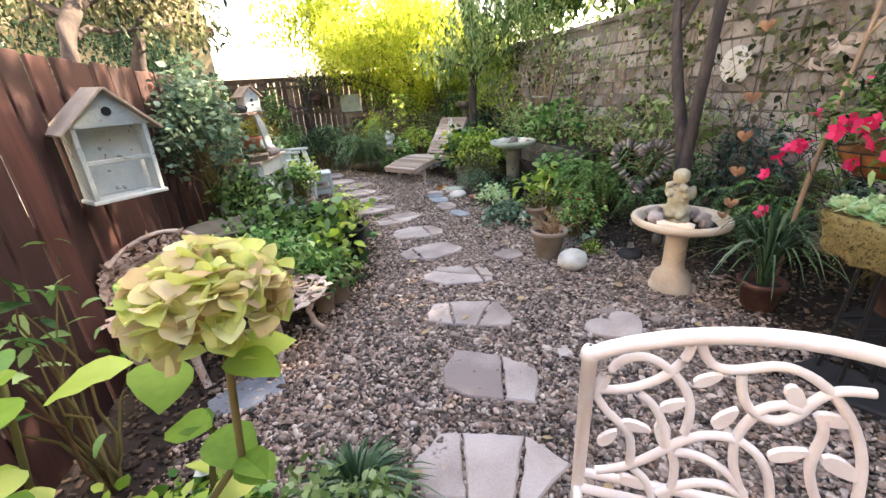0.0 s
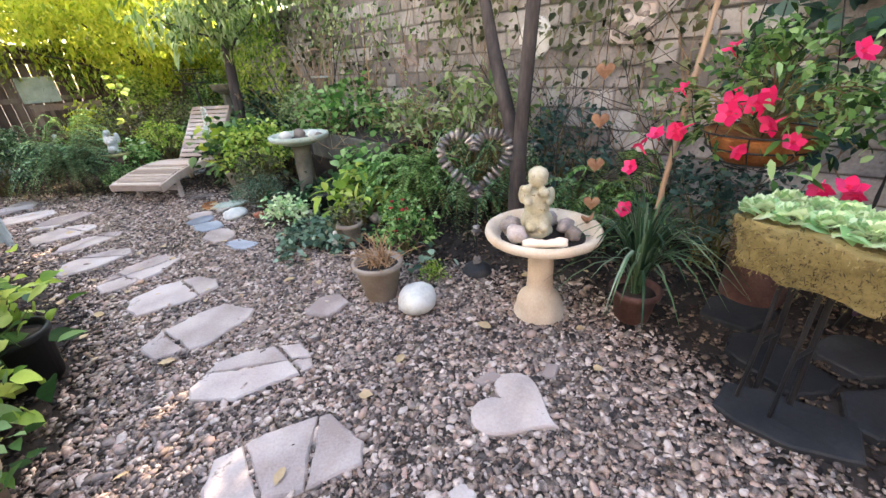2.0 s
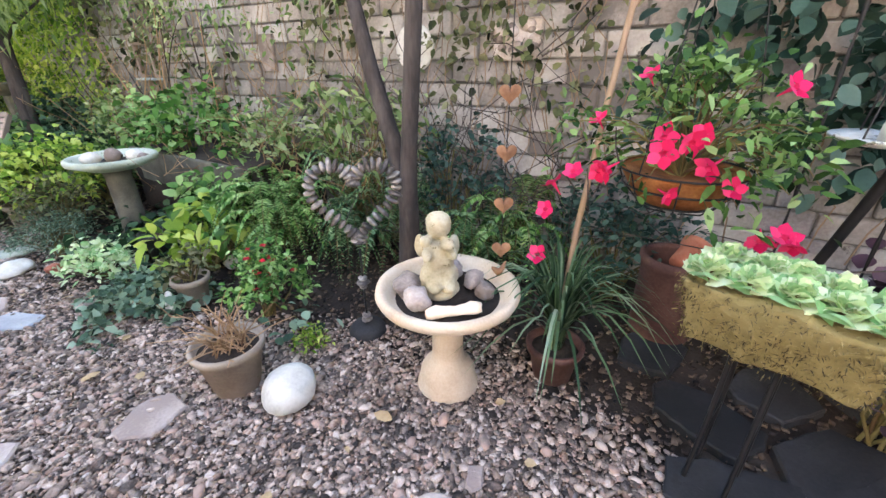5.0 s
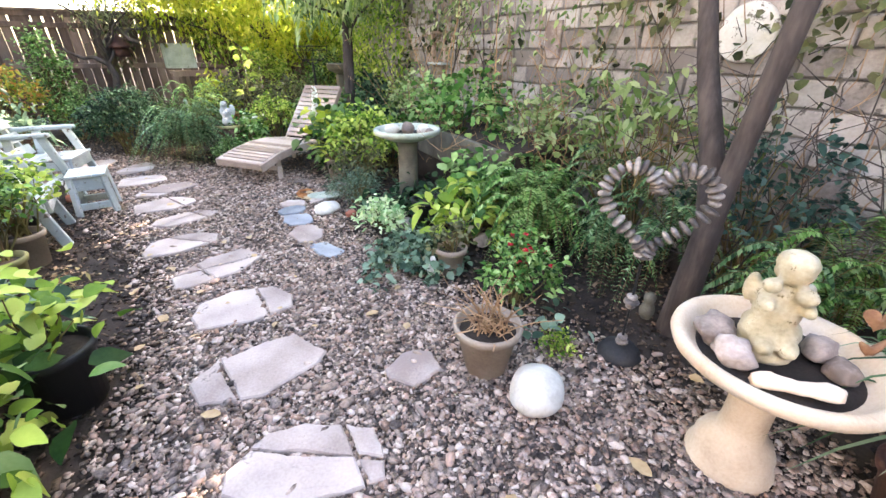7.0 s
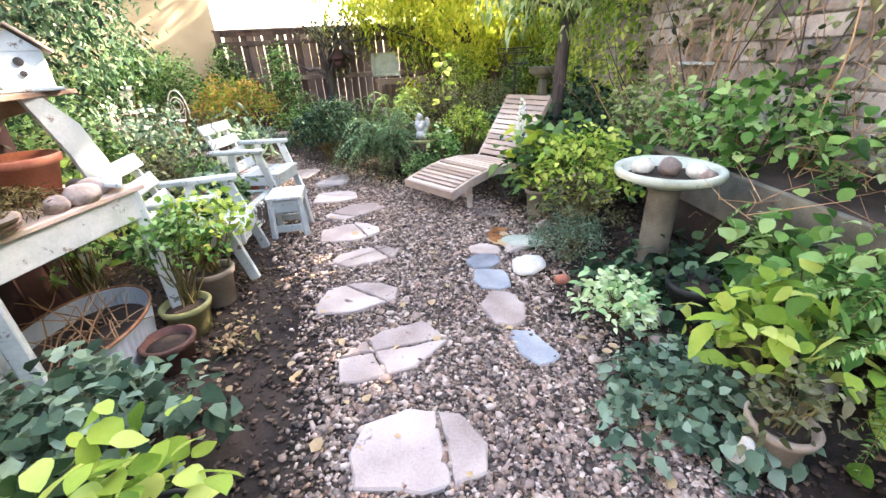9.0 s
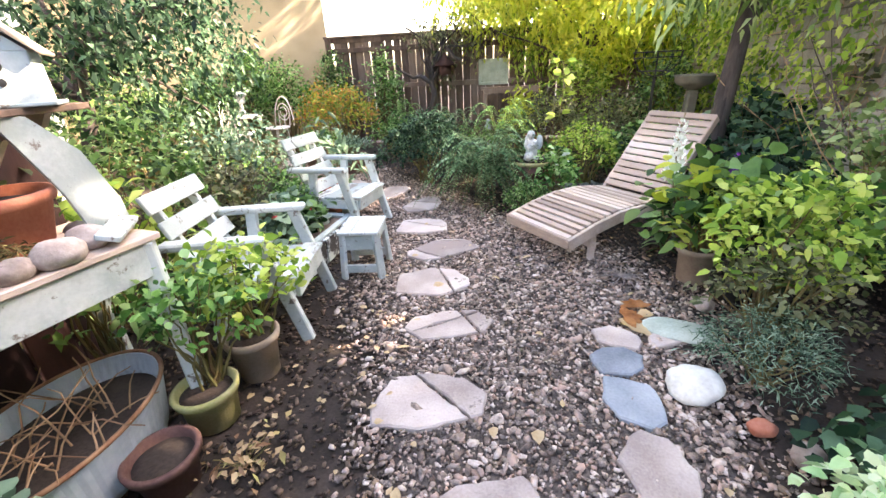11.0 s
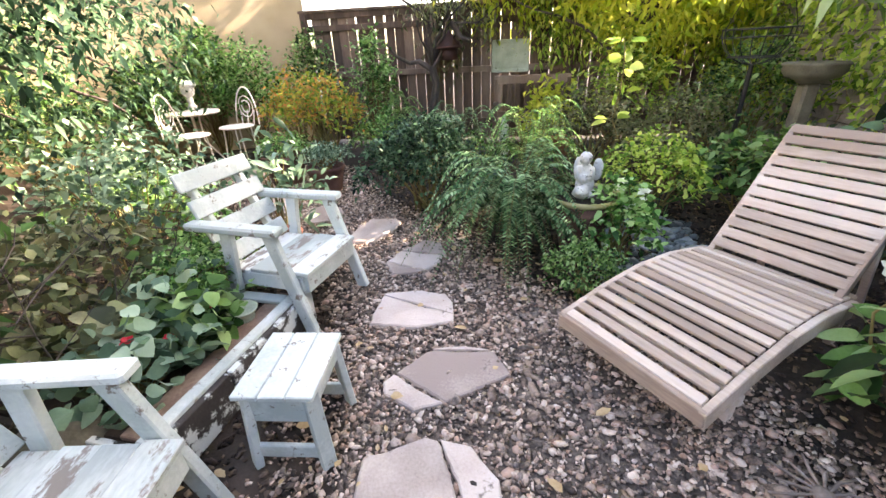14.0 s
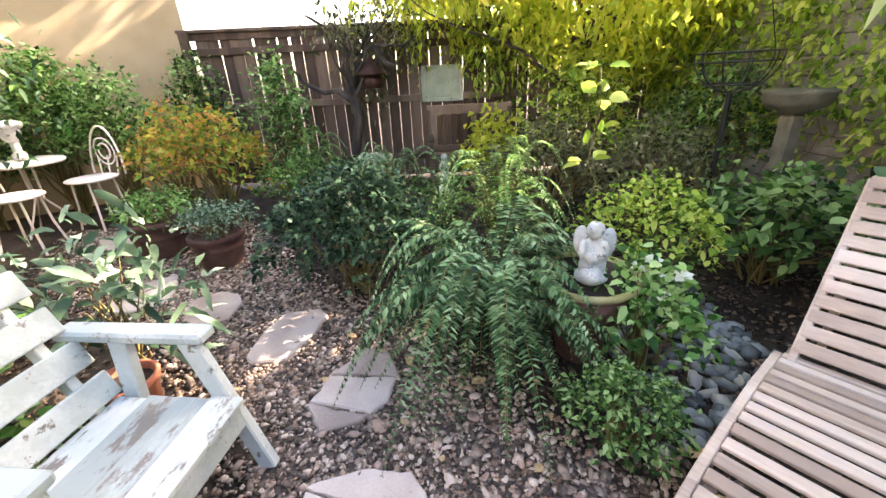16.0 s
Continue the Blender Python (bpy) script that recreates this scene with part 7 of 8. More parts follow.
bush("plant", -1.06, 6.86, 0.2, 0.2, 0.24, 90, 10, 0.035, L_FERN, "feathery green plant in a dark bowl", "plant", 146, z=0.28)
stone("rock", -0.53, 6.75, 0.0, (0.1, 0.08, 0.07), TERRA, "orange-brown lump beside the chair leg", 4)


# ---------------------------------------------------------------- left jungle behind the chairs
for i, (x, y, rx, ry, h, tips, per, size, m, lab, z, asp) in enumerate((
        (-1.45, 5.55, 0.35, 0.4, 0.85, 60, 6, 0.12, L_BRIGHT, "bright broad-leaved shrub behind the white armchair", 0, 0.5),
        (-1.85, 6.2, 0.5, 0.5, 1.25, 120, 8, 0.08, L_MID, "tall tangled green shrub behind the chairs", 0, 0.5),
        (-1.55, 6.75, 0.45, 0.5, 0.75, 110, 7, 0.075, L_OLIVE, "dry olive-brown tangled shrub behind raised bed", 0, 0.5),
        (-1.9, 7.5, 0.55, 0.5, 1.1, 120, 8, 0.075, L_GREY, "tangled grey-green shrub behind the far armchair", 0, 0.5),
        (-1.25, 7.25, 0.25, 0.3, 0.5, 70, 7, 0.06, L_FERN, "leafy green plant behind the far armchair", 0, 0.6),
        (-2.6, 8.1, 0.45, 0.45, 0.6, 120, 7, 0.08, L_MID, "leafy green shrub near the bistro set", 0, 0.55),
        (-2.1, 8.05, 0.3, 0.3, 0.55, 70, 6, 0.08, L_FERN, "low leafy green clump near the path", 0, 0.6),
        (-4.1, 8.9, 0.6, 0.6, 1.3, 150, 8, 0.09, L_MID, "tall green shrub beside the bistro set", 0, 0.5),
        (-4.35, 10.7, 0.5, 0.3, 1.5, 220, 9, 0.09, L_MID, "tall green shrub against the tan house", 0, 0.5),
        (-3.1, 11.2, 0.55, 0.28, 1.6, 230, 8, 0.08, L_FERN, "leafy shrub against the tan house wall", 0, 0.5),
        (-3.75, 11.2, 0.5, 0.25, 1.85, 240, 9, 0.085, L_FERN, "tall fresh green shrub along the tan house wall", 0, 0.5),
        (-2.35, 11.75, 0.4, 0.3, 1.7, 170, 8, 0.08, L_MID, "leafy green shrub at the tan house corner", 0, 0.5),
        (-1.0, 5.0, 0.12, 0.12, 0.9, 26, 6, 0.07, L_FERN, "thin leafy plant at the fence end", 0, 0.5),
        (-1.75, 5.1, 0.4, 0.4, 1.5, 100, 8, 0.08, L_OLIVE, "tall tangled shrub at the fence end", 0, 0.5))):
    bush("shrub", x, y, rx, ry, h, tips, per, size, m, lab, "shrub", 150 + i, z=z, aspect=asp)
bush("shrub", -1.12, 7.98, 0.2, 0.2, 0.78, 16, 9, 0.16, L_GREY, "tall plant with long grey-green leaves", "plant", 165, aspect=0.25, low=0.35, z=0.0)
pot(-0.98, 7.72, 0.09, 0.12, 0.26, TERRA, "orange terracotta pot beside the far armchair")
stone("log", -1.05, 6.1, 0.0, (0.34, 0.3, 0.24), DARKCON, "dark weathered stump behind the armchair", 7, 20, "log")


def bistro_chair(x, y, yaw):
    root = thing("bistro_chair", pose(x, y, 0, 0, 0, yaw) @ Matrix.Scale(1.15, 4), "white wire bistro chair with curled back", "chair", "white wire bistro chairs")
    bm = lathe(bmesh.new(), [(0.19, 0.44), (0.2, 0.45), (0.19, 0.46), (0.01, 0.462)], 28)
    part("seat", bm, WHITEIRON, root, smooth=True)
    for i in range(4):
        a = radians(45 + 90 * i)
        c, s = math.cos(a), math.sin(a)
        v, f = tubes([[(np.array((c * 0.15, s * 0.15, 0.45)), 0.009), (np.array((c * 0.17, s * 0.17, 0.2)), 0.009), (np.array((c * 0.21, s * 0.21, 0.0)), 0.009)]], 6)
        link("leg", np_mesh("leg", v, f), WHITEIRON, root)
    paths = [[(np.array((-0.17 - 0.04 * math.sin(a), 0.2 * math.cos(a), 0.46 + 0.42 * math.sin(a))), 0.009) for a in np.linspace(0, math.pi, 20)]]
    for r in (0.12, 0.07):
        paths.append([(np.array((-0.19, r * math.cos(a), 0.66 + r * math.sin(a))), 0.007) for a in np.linspace(0, 2 * math.pi, 20)])
    for y0 in (-0.1, 0, 0.1):
        paths.append([(np.array((-0.17, y0, 0.45)), 0.007), (np.array((-0.2, y0 * 1.2, 0.62)), 0.007)])
    v, f = tubes(paths, 6)
    link("back", np_mesh("back", v, f), WHITEIRON, root)
    return root


bistro_chair(-3.32, 10.0, 10)
bistro_chair(-3.10, 10.65, 250)
bt = thing("bistro_table", pose(-3.66, 10.6, 0) @ Matrix.Scale(1.14, 4), "round white wire bistro table", "table")
part("tabletop", lathe(bmesh.new(), [(0.29, 0.62), (0.3, 0.635), (0.29, 0.65), (0.01, 0.652)], 32), WHITEIRON, bt, smooth=True)
for i in range(3):
    a = radians(30 + 120 * i)
    v, f = tubes([[(np.array((0.05 * math.cos(a), 0.05 * math.sin(a), 0.62)), 0.01), (np.array((0.04 * math.cos(a), 0.04 * math.sin(a), 0.3)), 0.01), (np.array((0.24 * math.cos(a), 0.24 * math.sin(a), 0.0)), 0.01)]], 6)
    link("leg", np_mesh("leg", v, f), WHITEIRON, bt)
blob_statue("bust_ornament", [(0, 0, 0.05, 0.06, 0.06, 0.05), (0, 0, 0.14, 0.04, 0.04, 0.07), (0, 0, 0.27, 0.09, 0.08, 0.09), (0.03, 0, 0.34, 0.1, 0.1, 0.05)], WHITESTONE, pose(-3.62, 10.57, 0.743), "pale stone bust ornament on the bistro table", "ornament")


# ---------------------------------------------------------------- back of the garden
def barrel_pot(x, y, r, h, mat, label):
    root = thing("flower_pot", pose(x, y, 0), label, "pot")
    part("pot", lathe(bmesh.new(), [(r * 0.72, 0), (r * 0.76, 0.02), (r * 0.9, h * 0.55), (r * 0.92, h * 0.57), (r * 0.93, h * 0.63), (r * 0.92, h * 0.65), (r, h - 0.05), (r * 1.06, h - 0.04), (r * 1.06, h - 0.01), (r, h), (r * 0.93, h - 0.005), (r * 0.9, h - 0.05), (0.01, h - 0.05)], 32), mat, root, smooth=True)


barrel_pot(-1.98, 9.72, 0.24, 0.34, DARKTERRA, "brown banded plastic pot of mixed greenery")
barrel_pot(-1.36, 9.42, 0.20, 0.28, DARKTERRA, "dark brown pot of feathery greenery")
bush("plant", -1.98, 9.72, 0.28, 0.28, 0.25, 70, 7, 0.055, L_FERN, "mixed green plants in a brown pot", "plant", 170, z=0.3)
bush("plant", -1.36, 9.42, 0.26, 0.26, 0.26, 110, 9, 0.04, L_GREY, "feathery grey-green plant in a dark pot", "plant", 171, z=0.24)
bush("shrub", -1.75, 10.45, 0.55, 0.4, 1.15, 130, 9, 0.075, L_RED, "shrub with orange, red and yellow-green leaves", "shrub", 172, low=0.35)
bush("shrub", -2.3, 10.9, 0.4, 0.35, 1.2, 90, 8, 0.07, L_RED, "autumn-tinted shrub near the tan house", "shrub", 173, low=0.35)
bush("shrub", -1.25, 11.3, 0.28, 0.28, 1.75, 90, 10, 0.08, L_FERN, "tall bright green vine on the fence", "vine", 174, low=0.15)
bush("shrub", -1.0, 10.6, 0.4, 0.4, 0.7, 90, 9, 0.06, L_FERN, "feathery green shrub below the fence", "shrub", 175)
bush("shrub", -0.45, 10.2, 0.45, 0.45, 0.55, 100, 8, 0.06, L_MID, "low green shrub near the fence", "shrub", 176)
bush("shrub", -0.15, 8.82, 0.50, 0.46, 0.86, 300, 15, 0.045, L_DARK, "dense dark green fine-leaved shrub at path bend", "shrub", 177)
bush("shrub", 0.42, 9.4, 0.3, 0.3, 0.7, 70, 8, 0.05, L_MID, "wispy green shrub behind the dark shrub", "shrub", 178)
fern(0.62, 8.02, 74, 0.90, 0.64, L_BLUEFERN, "large green sword fern spilling over the gravel", 180, 0.16, 0.068, drop=0.28)
fern(0.6, 8.0, 34, 0.66, 0.22, L_BLUEFERN, "dark lower fronds of the large fern", 181, 0.26, 0.062, drop=0.38)
fern(0.78, 8.75, 36, 0.72, 0.85, L_FERN, "upright light green fern behind the angel", 182, 0.2, 0.05, drop=0.2)
fern(0.1, 9.5, 24, 0.6, 0.75, L_BLUEFERN, "fern with dusty fronds behind dark shrub", 183, 0.2, 0.05, drop=0.2)
fern(-0.9, 11.0, 26, 0.6, 0.7, L_FERN, "light green fern against the fence", 184, 0.2, 0.06)
bush("shrub", 1.0, 7.40, 0.22, 0.20, 0.36, 130, 12, 0.032, L_MID, "small fine-leaved green mound at the gravel edge", "shrub", 185)
bush("hydrangea", 1.28, 7.80, 0.2, 0.2, 0.58, 60, 8, 0.065, L_FERN, "green hydrangea with white flower heads", "shrub", 186, flowers=(P_WHITE, 5, 0.1, "flower"))


def angel_planter():
    root = thing("bowl_planter", pose(1.08, 8.0, 0), "dark bowl planter with yellow-green rim beside fern", "planter")
    part("bowl", lathe(bmesh.new(), [(0.12, -0.01), (0.13, 0.05), (0.19, 0.3), (0.225, 0.40), (0.2, 0.41), (0.01, 0.41)], 32, 0.02), DARKTERRA, root, smooth=True)
    part("rim", lathe(bmesh.new(), [(0.2, 0.40), (0.235, 0.41), (0.25, 0.435), (0.24, 0.45), (0.215, 0.44), (0.2, 0.42)], 32, 0.02), MOSSPOT, root, "yellow-green mossy rim", smooth=True)
    part("soil", lathe(bmesh.new(), [(0.225, 0.422), (0.2, 0.44), (0.01, 0.445)], 24, 0.03), SOIL, root, smooth=True)
    blob_statue("angel_statue", [(0, 0, 0.03, 0.075, 0.08, 0.035), (0.0, 0.0, 0.09, 0.06, 0.06, 0.07), (0, 0.0, 0.17, 0.045, 0.045, 0.06), (0.0, -0.03, 0.265, 0.04, 0.042, 0.042), (0, -0.06, 0.06, 0.05, 0.05, 0.04), (0.045, -0.03, 0.17, 0.02, 0.035, 0.05), (-0.045, -0.03, 0.17, 0.02, 0.035, 0.05), (0.06, 0.055, 0.18, 0.035, 0.02, 0.075), (-0.06, 0.055, 0.18, 0.035, 0.02, 0.075), (0, -0.055, 0.14, 0.03, 0.02, 0.03)], WHITESTONE, pose(1.06, 7.93, 0.44, 0, 0, -25), "pale stone kneeling angel statue in the bowl planter", voxel=0.0075)


angel_planter()
rngp = np.random.default_rng(12)
n = 420
px, py = rngp.uniform(1.15, 2.0, n), rngp.uniform(7.3, 8.6, n)
ok = (py - 7.3) > (px - 1.2) * 0.55
pebbles("river_pebbles", px[ok], py[ok], rngp.uniform(0.025, 0.05, ok.sum()), DARKPEB, "smooth dark grey river pebbles beside the lounger", 13, 0.6)
for i, (x, y, rx, ry, h, tips, per, size, m, lab) in enumerate((
        (1.75, 8.65, 0.42, 0.4, 0.72, 120, 8, 0.055, L_BRIGHT, "light yellow-green small-leaved shrub"),
        (2.5, 8.55, 0.5, 0.45, 0.75, 110, 7, 0.09, L_MID, "leafy green shrub behind the lounger"),
        (2.2, 9.5, 0.6, 0.5, 0.95, 150, 9, 0.06, L_OLIVE, "tangled olive shrub at the back"),
        (1.45, 9.9, 0.5, 0.5, 1.0, 130, 9, 0.06, L_OLIVE, "tangled olive shrub near the wooden bench"),
        (3.0, 10.0, 0.5, 0.6, 1.4, 150, 9, 0.07, L_MID, "tall green shrub near the block wall"),
        (2.0, 10.7, 0.6, 0.5, 1.5, 160, 9, 0.075, L_BRIGHT, "tall sunlit yellow-green shrub at the fence"),
        (1.1, 10.9, 0.3, 0.25, 0.9, 50, 7, 0.11, L_YELLOW, "bright yellow-green broad-leaved shrub by the bench"),
        (3.05, 8.0, 0.35, 0.5, 1.0, 90, 7, 0.11, L_DARK, "dark leafy shrub below the leaning tree"),
        (2.9, 7.2, 0.35, 0.4, 0.7, 70, 7, 0.10, L_DARK, "dark leafy shrub beside the lounger"))):
    bush("shrub", x, y, rx, ry, h, tips, per, size, m, lab, "shrub", 190 + i)
tw = thing("sapling", pose(1.55, 8.95, 0), "thin sapling with broad bright green leaves", "sapling")
rs = np.random.default_rng(14)
stp = arc((0, 0, 0), (-0.08, 0.05, 1.35), 0.0, 8, 0.008, 0.003, rs)
link("stem", np_mesh("stem", *tubes([stp], 6)), STEM, tw)
P = np.repeat(np.array([p for p, r in stp[4:]]), 4, axis=0)
D = rs.normal(0, 1, P.shape) * [1, 1, 0.4]
link("foliage", np_mesh("foliage", *leaves(P + unit(D) * 0.05, D, 0.13, 0.085, rs, droop=0.2)), L_BRIGHT, tw)


def urn():
    root = thing("stone_urn", pose(3.02, 9.2, 0), "grey stone urn planter on a dark plinth", "urn")
    part("plinth", box(bmesh.new(), (0, 0, 0.48), (0.12, 0.12, 1.0), bevel=0.02), DARKCON, root)
    part("bowl", lathe(bmesh.new(), [(0.09, 0.98), (0.1, 1.0), (0.18, 1.03), (0.21, 1.07), (0.21, 1.11), (0.225, 1.125), (0.215, 1.14), (0.18, 1.13), (0.01, 1.1)], 32, 0.01), DARKCON, root, smooth=True)


urn()
wb = thing("wire_basket", pose(2.62, 9.35, 1.12), "dark half-round wire basket hanging among shrubs", "basket")
paths = [[(np.array((0.27 * k * math.cos(a), 0.27 * k * math.sin(a), z)), 0.006) for a in np.linspace(0, 2 * np.pi, 33)] for k, z in ((1, 0.28), (0.98, 0.22), (0.7, 0.07))]
for a in np.linspace(0, 2 * np.pi, 11)[:-1]:
    paths.append([(np.array((0.27 * math.cos(b) * math.cos(a), 0.27 * math.cos(b) * math.sin(a), 0.28 - 0.27 * math.sin(b))), 0.005) for b in np.linspace(0, 1.57, 9)])
paths.append([(np.array((0.27, 0, 0.28)), 0.004), (np.array((0, 0, 1.0)), 0.004), (np.array((-0.27, 0, 0.28)), 0.004)])
for path in paths:
    link("wire", np_mesh("wire", *tubes([path], 5)), BLACKIRON, wb)
link("post", np_mesh("post", *tubes([[(np.array((0, 0.0, 0.02)), 0.02), (np.array((0.02, 0.02, -1.14)), 0.022)]], 8)), BLACKIRON, wb)


def wooden_bench():
    root = thing("wooden_bench", pose(0.98, 11.65, 0), "brown slatted wooden bench against the fence", "bench")
    part("top_rail", box(bmesh.new(), (0, 0.1, 0.92), (1.1, 0.035, 0.12), bevel=0.006), FENCE, root)
    part("low_rail", box(bmesh.new(), (0, 0.08, 0.45), (1.1, 0.03, 0.06), bevel=0.005), FENCE, root)
    for i in range(8):
        part("back_slat", box(bmesh.new(), (-0.46 + 0.131 * i, 0.09, 0.67), (0.07, 0.02, 0.40), bevel=0.004), FENCE, root)
    for i in range(4):
        part("seat_slat", box(bmesh.new(), (0, -0.06 - 0.1 * i, 0.40), (1.1, 0.09, 0.022), bevel=0.004), FENCE, root)
    for x in (-0.52, 0.52):
        part("rear_leg", box(bmesh.new(), (x, 0.1, 0.46), (0.055, 0.055, 0.94), bevel=0.005), FENCE, root)
        part("front_leg", box(bmesh.new(), (x, -0.36, 0.29), (0.055, 0.055, 0.6), bevel=0.005), FENCE, root)
        part("arm", box(bmesh.new(), (x, -0.15, 0.61), (0.07, 0.5, 0.03), bevel=0.005), FENCE, root)


wooden_bench()
bmx = thing("fence_sign", pose(0.66, 12.06, 1.02), "blank grey framed board hung on the fence", "sign")
part("panel", box(bmesh.new(), (0, 0.0, 0.21), (0.5, 0.02, 0.4)), GREENCON, bmx)
for x in (-0.25, 0.25):
    part("frame_side", box(bmesh.new(), (x, -0.008, 0.21), (0.05, 0.03, 0.44), bevel=0.005), GREENCON, bmx)
for z in (0.01, 0.41):
    part("frame_rail", box(bmesh.new(), (0, -0.008, z), (0.45, 0.03, 0.05), bevel=0.005), GREENCON, bmx)
cb = thing("birdhouse", pose(-0.2, 11.55, 1.22), "brown copper-roofed hanging birdhouse in the twisted tree", "birdhouse")
part("body", lathe(bmesh.new(), [(0.1, 0.0), (0.12, 0.01), (0.12, 0.16), (0.02, 0.17)], 20), COPPER, cb, smooth=True)
part("roof", lathe(bmesh.new(), [(0.19, 0.15), (0.17, 0.18), (0.1, 0.27), (0.03, 0.34), (0.01, 0.38)], 20), COPPER, cb, "conical brown metal roof", smooth=True)
link("hanger", np_mesh("hanger", *tubes([[(np.array((0, 0, 0.36)), 0.004), (np.array((0.0, 0, 0.62)), 0.004)]], 5)), BLACKIRON, cb)
blob_statue("statue", [(0, 0, 0.08, 0.08, 0.08, 0.1), (0, 0, 0.24, 0.06, 0.06, 0.12), (0, 0, 0.38, 0.065, 0.05, 0.07), (0, 0, 0.48, 0.04, 0.04, 0.045)], GREENCON, pose(0.58, 10.9, 0), "small grey standing stone figure near the fence")
mt = thing("mushroom_stool", pose(-0.2, 11.0, 0), "small flat-topped stone mushroom seat", "stool")
part("cap", lathe(bmesh.new(), [(0.08, 0.44), (0.18, 0.46), (0.2, 0.5), (0.19, 0.53), (0.02, 0.54)], 24, 0.01), GREENCON, mt, smooth=True)
part("stalk", lathe(bmesh.new(), [(0.11, -0.01), (0.08, 0.1), (0.075, 0.4), (0.09, 0.46), (0.02, 0.47)], 20, 0.01), GREENCON, mt, smooth=True)
pot(1.35, 11.0, 0.1, 0.14, 0.24, TERRA, "terracotta pot near the wooden bench")
part_stones = ((0.15, 9.95, 0.4, 0.25, 20), (0.35, 10.3, 0.42, 0.28, 70), (0.5, 10.6, 0.4, 0.25, 120))
for i, (x, y, L, W, a) in enumerate(part_stones):
    stepping_stone(x, y, L, W, a, (), 130 + i, SLATE, "grey flat stone step between the shrubs", 0.06)


# ---------------------------------------------------------------- beside the lounger
pot(1.98, 6.26, 0.09, 0.12, 0.24, GREYPOT, "grey clay pot of hydrangea beside the lounger")
bush("hydrangea", 2.05, 6.28, 0.26, 0.24, 0.5, 40, 6, 0.13, L_MID, "broad-leaved green hydrangea in a grey pot", "shrub", 210, z=0.2, aspect=0.75)
bush("hydrangea", 1.96, 6.26, 0.22, 0.2, 0.62, 9, 4, 0.12, L_YELLOW, "yellowing broad hydrangea leaves beside the lounger", "shrub", 211, z=0.2, aspect=0.75)


def foxglove(x, y, h, mat, label, seed):
    rng = np.random.default_rng(seed)
    root = thing("foxglove", pose(x, y, 0), label, "flower")
    spike = link("stem", np_mesh("stem", *tubes([arc((0, 0, 0), (0.02, 0.02, h), 0, 8, 0.007, 0.003, rng)], 6)), STEM, root)
    for i in range(34):
        z = h * (0.58 + 0.4 * i / 34)
        a = i * 2.4
        s = 0.055 * (1.15 - 0.75 * i / 34)
        ob = link("bell", trumpet(rng, s), mat, spike)
        d = Vector((math.cos(a), math.sin(a), -0.45)).normalized()
        ob.matrix_basis = Matrix.Translation((0.02 * z / h, 0.02 * z / h, z)) @ d.to_track_quat("Z", "Y").to_matrix().to_4x4() @ pose(0, 0, s * 0.3)
    P = np.stack([rng.normal(0, 0.02, 30), rng.normal(0, 0.02, 30), rng.uniform(0.03, h * 0.45, 30)], -1)
    D = rng.normal(0, 1, P.shape) * [1, 1, 0.3] + [0, 0, 0.2]
    link("foliage", np_mesh("foliage", *leaves(P, D, 0.16, 0.06, rng, droop=0.4)), L_MID, root)


foxglove(1.93, 6.72, 1.0, P_WHITE, "cream white foxglove spire beside the lounger", 3)
foxglove(2.35, 6.75, 0.75, P_PURPLE, "purple flower spike behind the hydrangea", 4)


def sunburst():
    root = thing("metal_flower", pose(1.54, 6.24, 0.004), "rusty cut-metal starburst lying on the gravel", "garden ornament")
    paths = []
    for i in range(14):
        a = 2 * np.pi * i / 14
        r = 0.12 + 0.04 * (i % 2)
        paths.append([(np.array((0.03 * math.cos(a), 0.03 * math.sin(a), 0.03)), 0.005), (np.array((0.08 * math.cos(a + 0.1), 0.08 * math.sin(a + 0.1), 0.034)), 0.006), (np.array((r * math.cos(a), r * math.sin(a), 0.022)), 0.004)])
    link("ray_ring", np_mesh("ray_ring", *tubes(paths, 5)), ROCK, root)
    part("hub", lathe(bmesh.new(), [(0.035, 0.02), (0.036, 0.03), (0.02, 0.038), (0.004, 0.04)], 16), ROCK, root, smooth=True)


sunburst()
gb = part("gazing_ball", lathe(bmesh.new(), [(0.03, 0.0), (0.06, 0.01), (0.09, 0.05), (0.095, 0.09), (0.08, 0.14), (0.045, 0.17), (0.03, 0.175), (0.035, 0.19), (0.01, 0.19)], 28), BLACKIRON, smooth=True)
gb.matrix_basis = pose(2.12, 5.98, 0.0, 0, 0, 0)
tagged(gb, "dark round metal vase on the soil", "vase")
stone("rock", 2.02, 5.72, 0, (0.17, 0.14, 0.09), DARKCON, "dark mossy rock at the gravel edge", 44)
stone("rock", 1.66, 5.66, 0, (0.36, 0.2, 0.05), GREENCON, "flat mossy stone with cracked face", 45, -20)


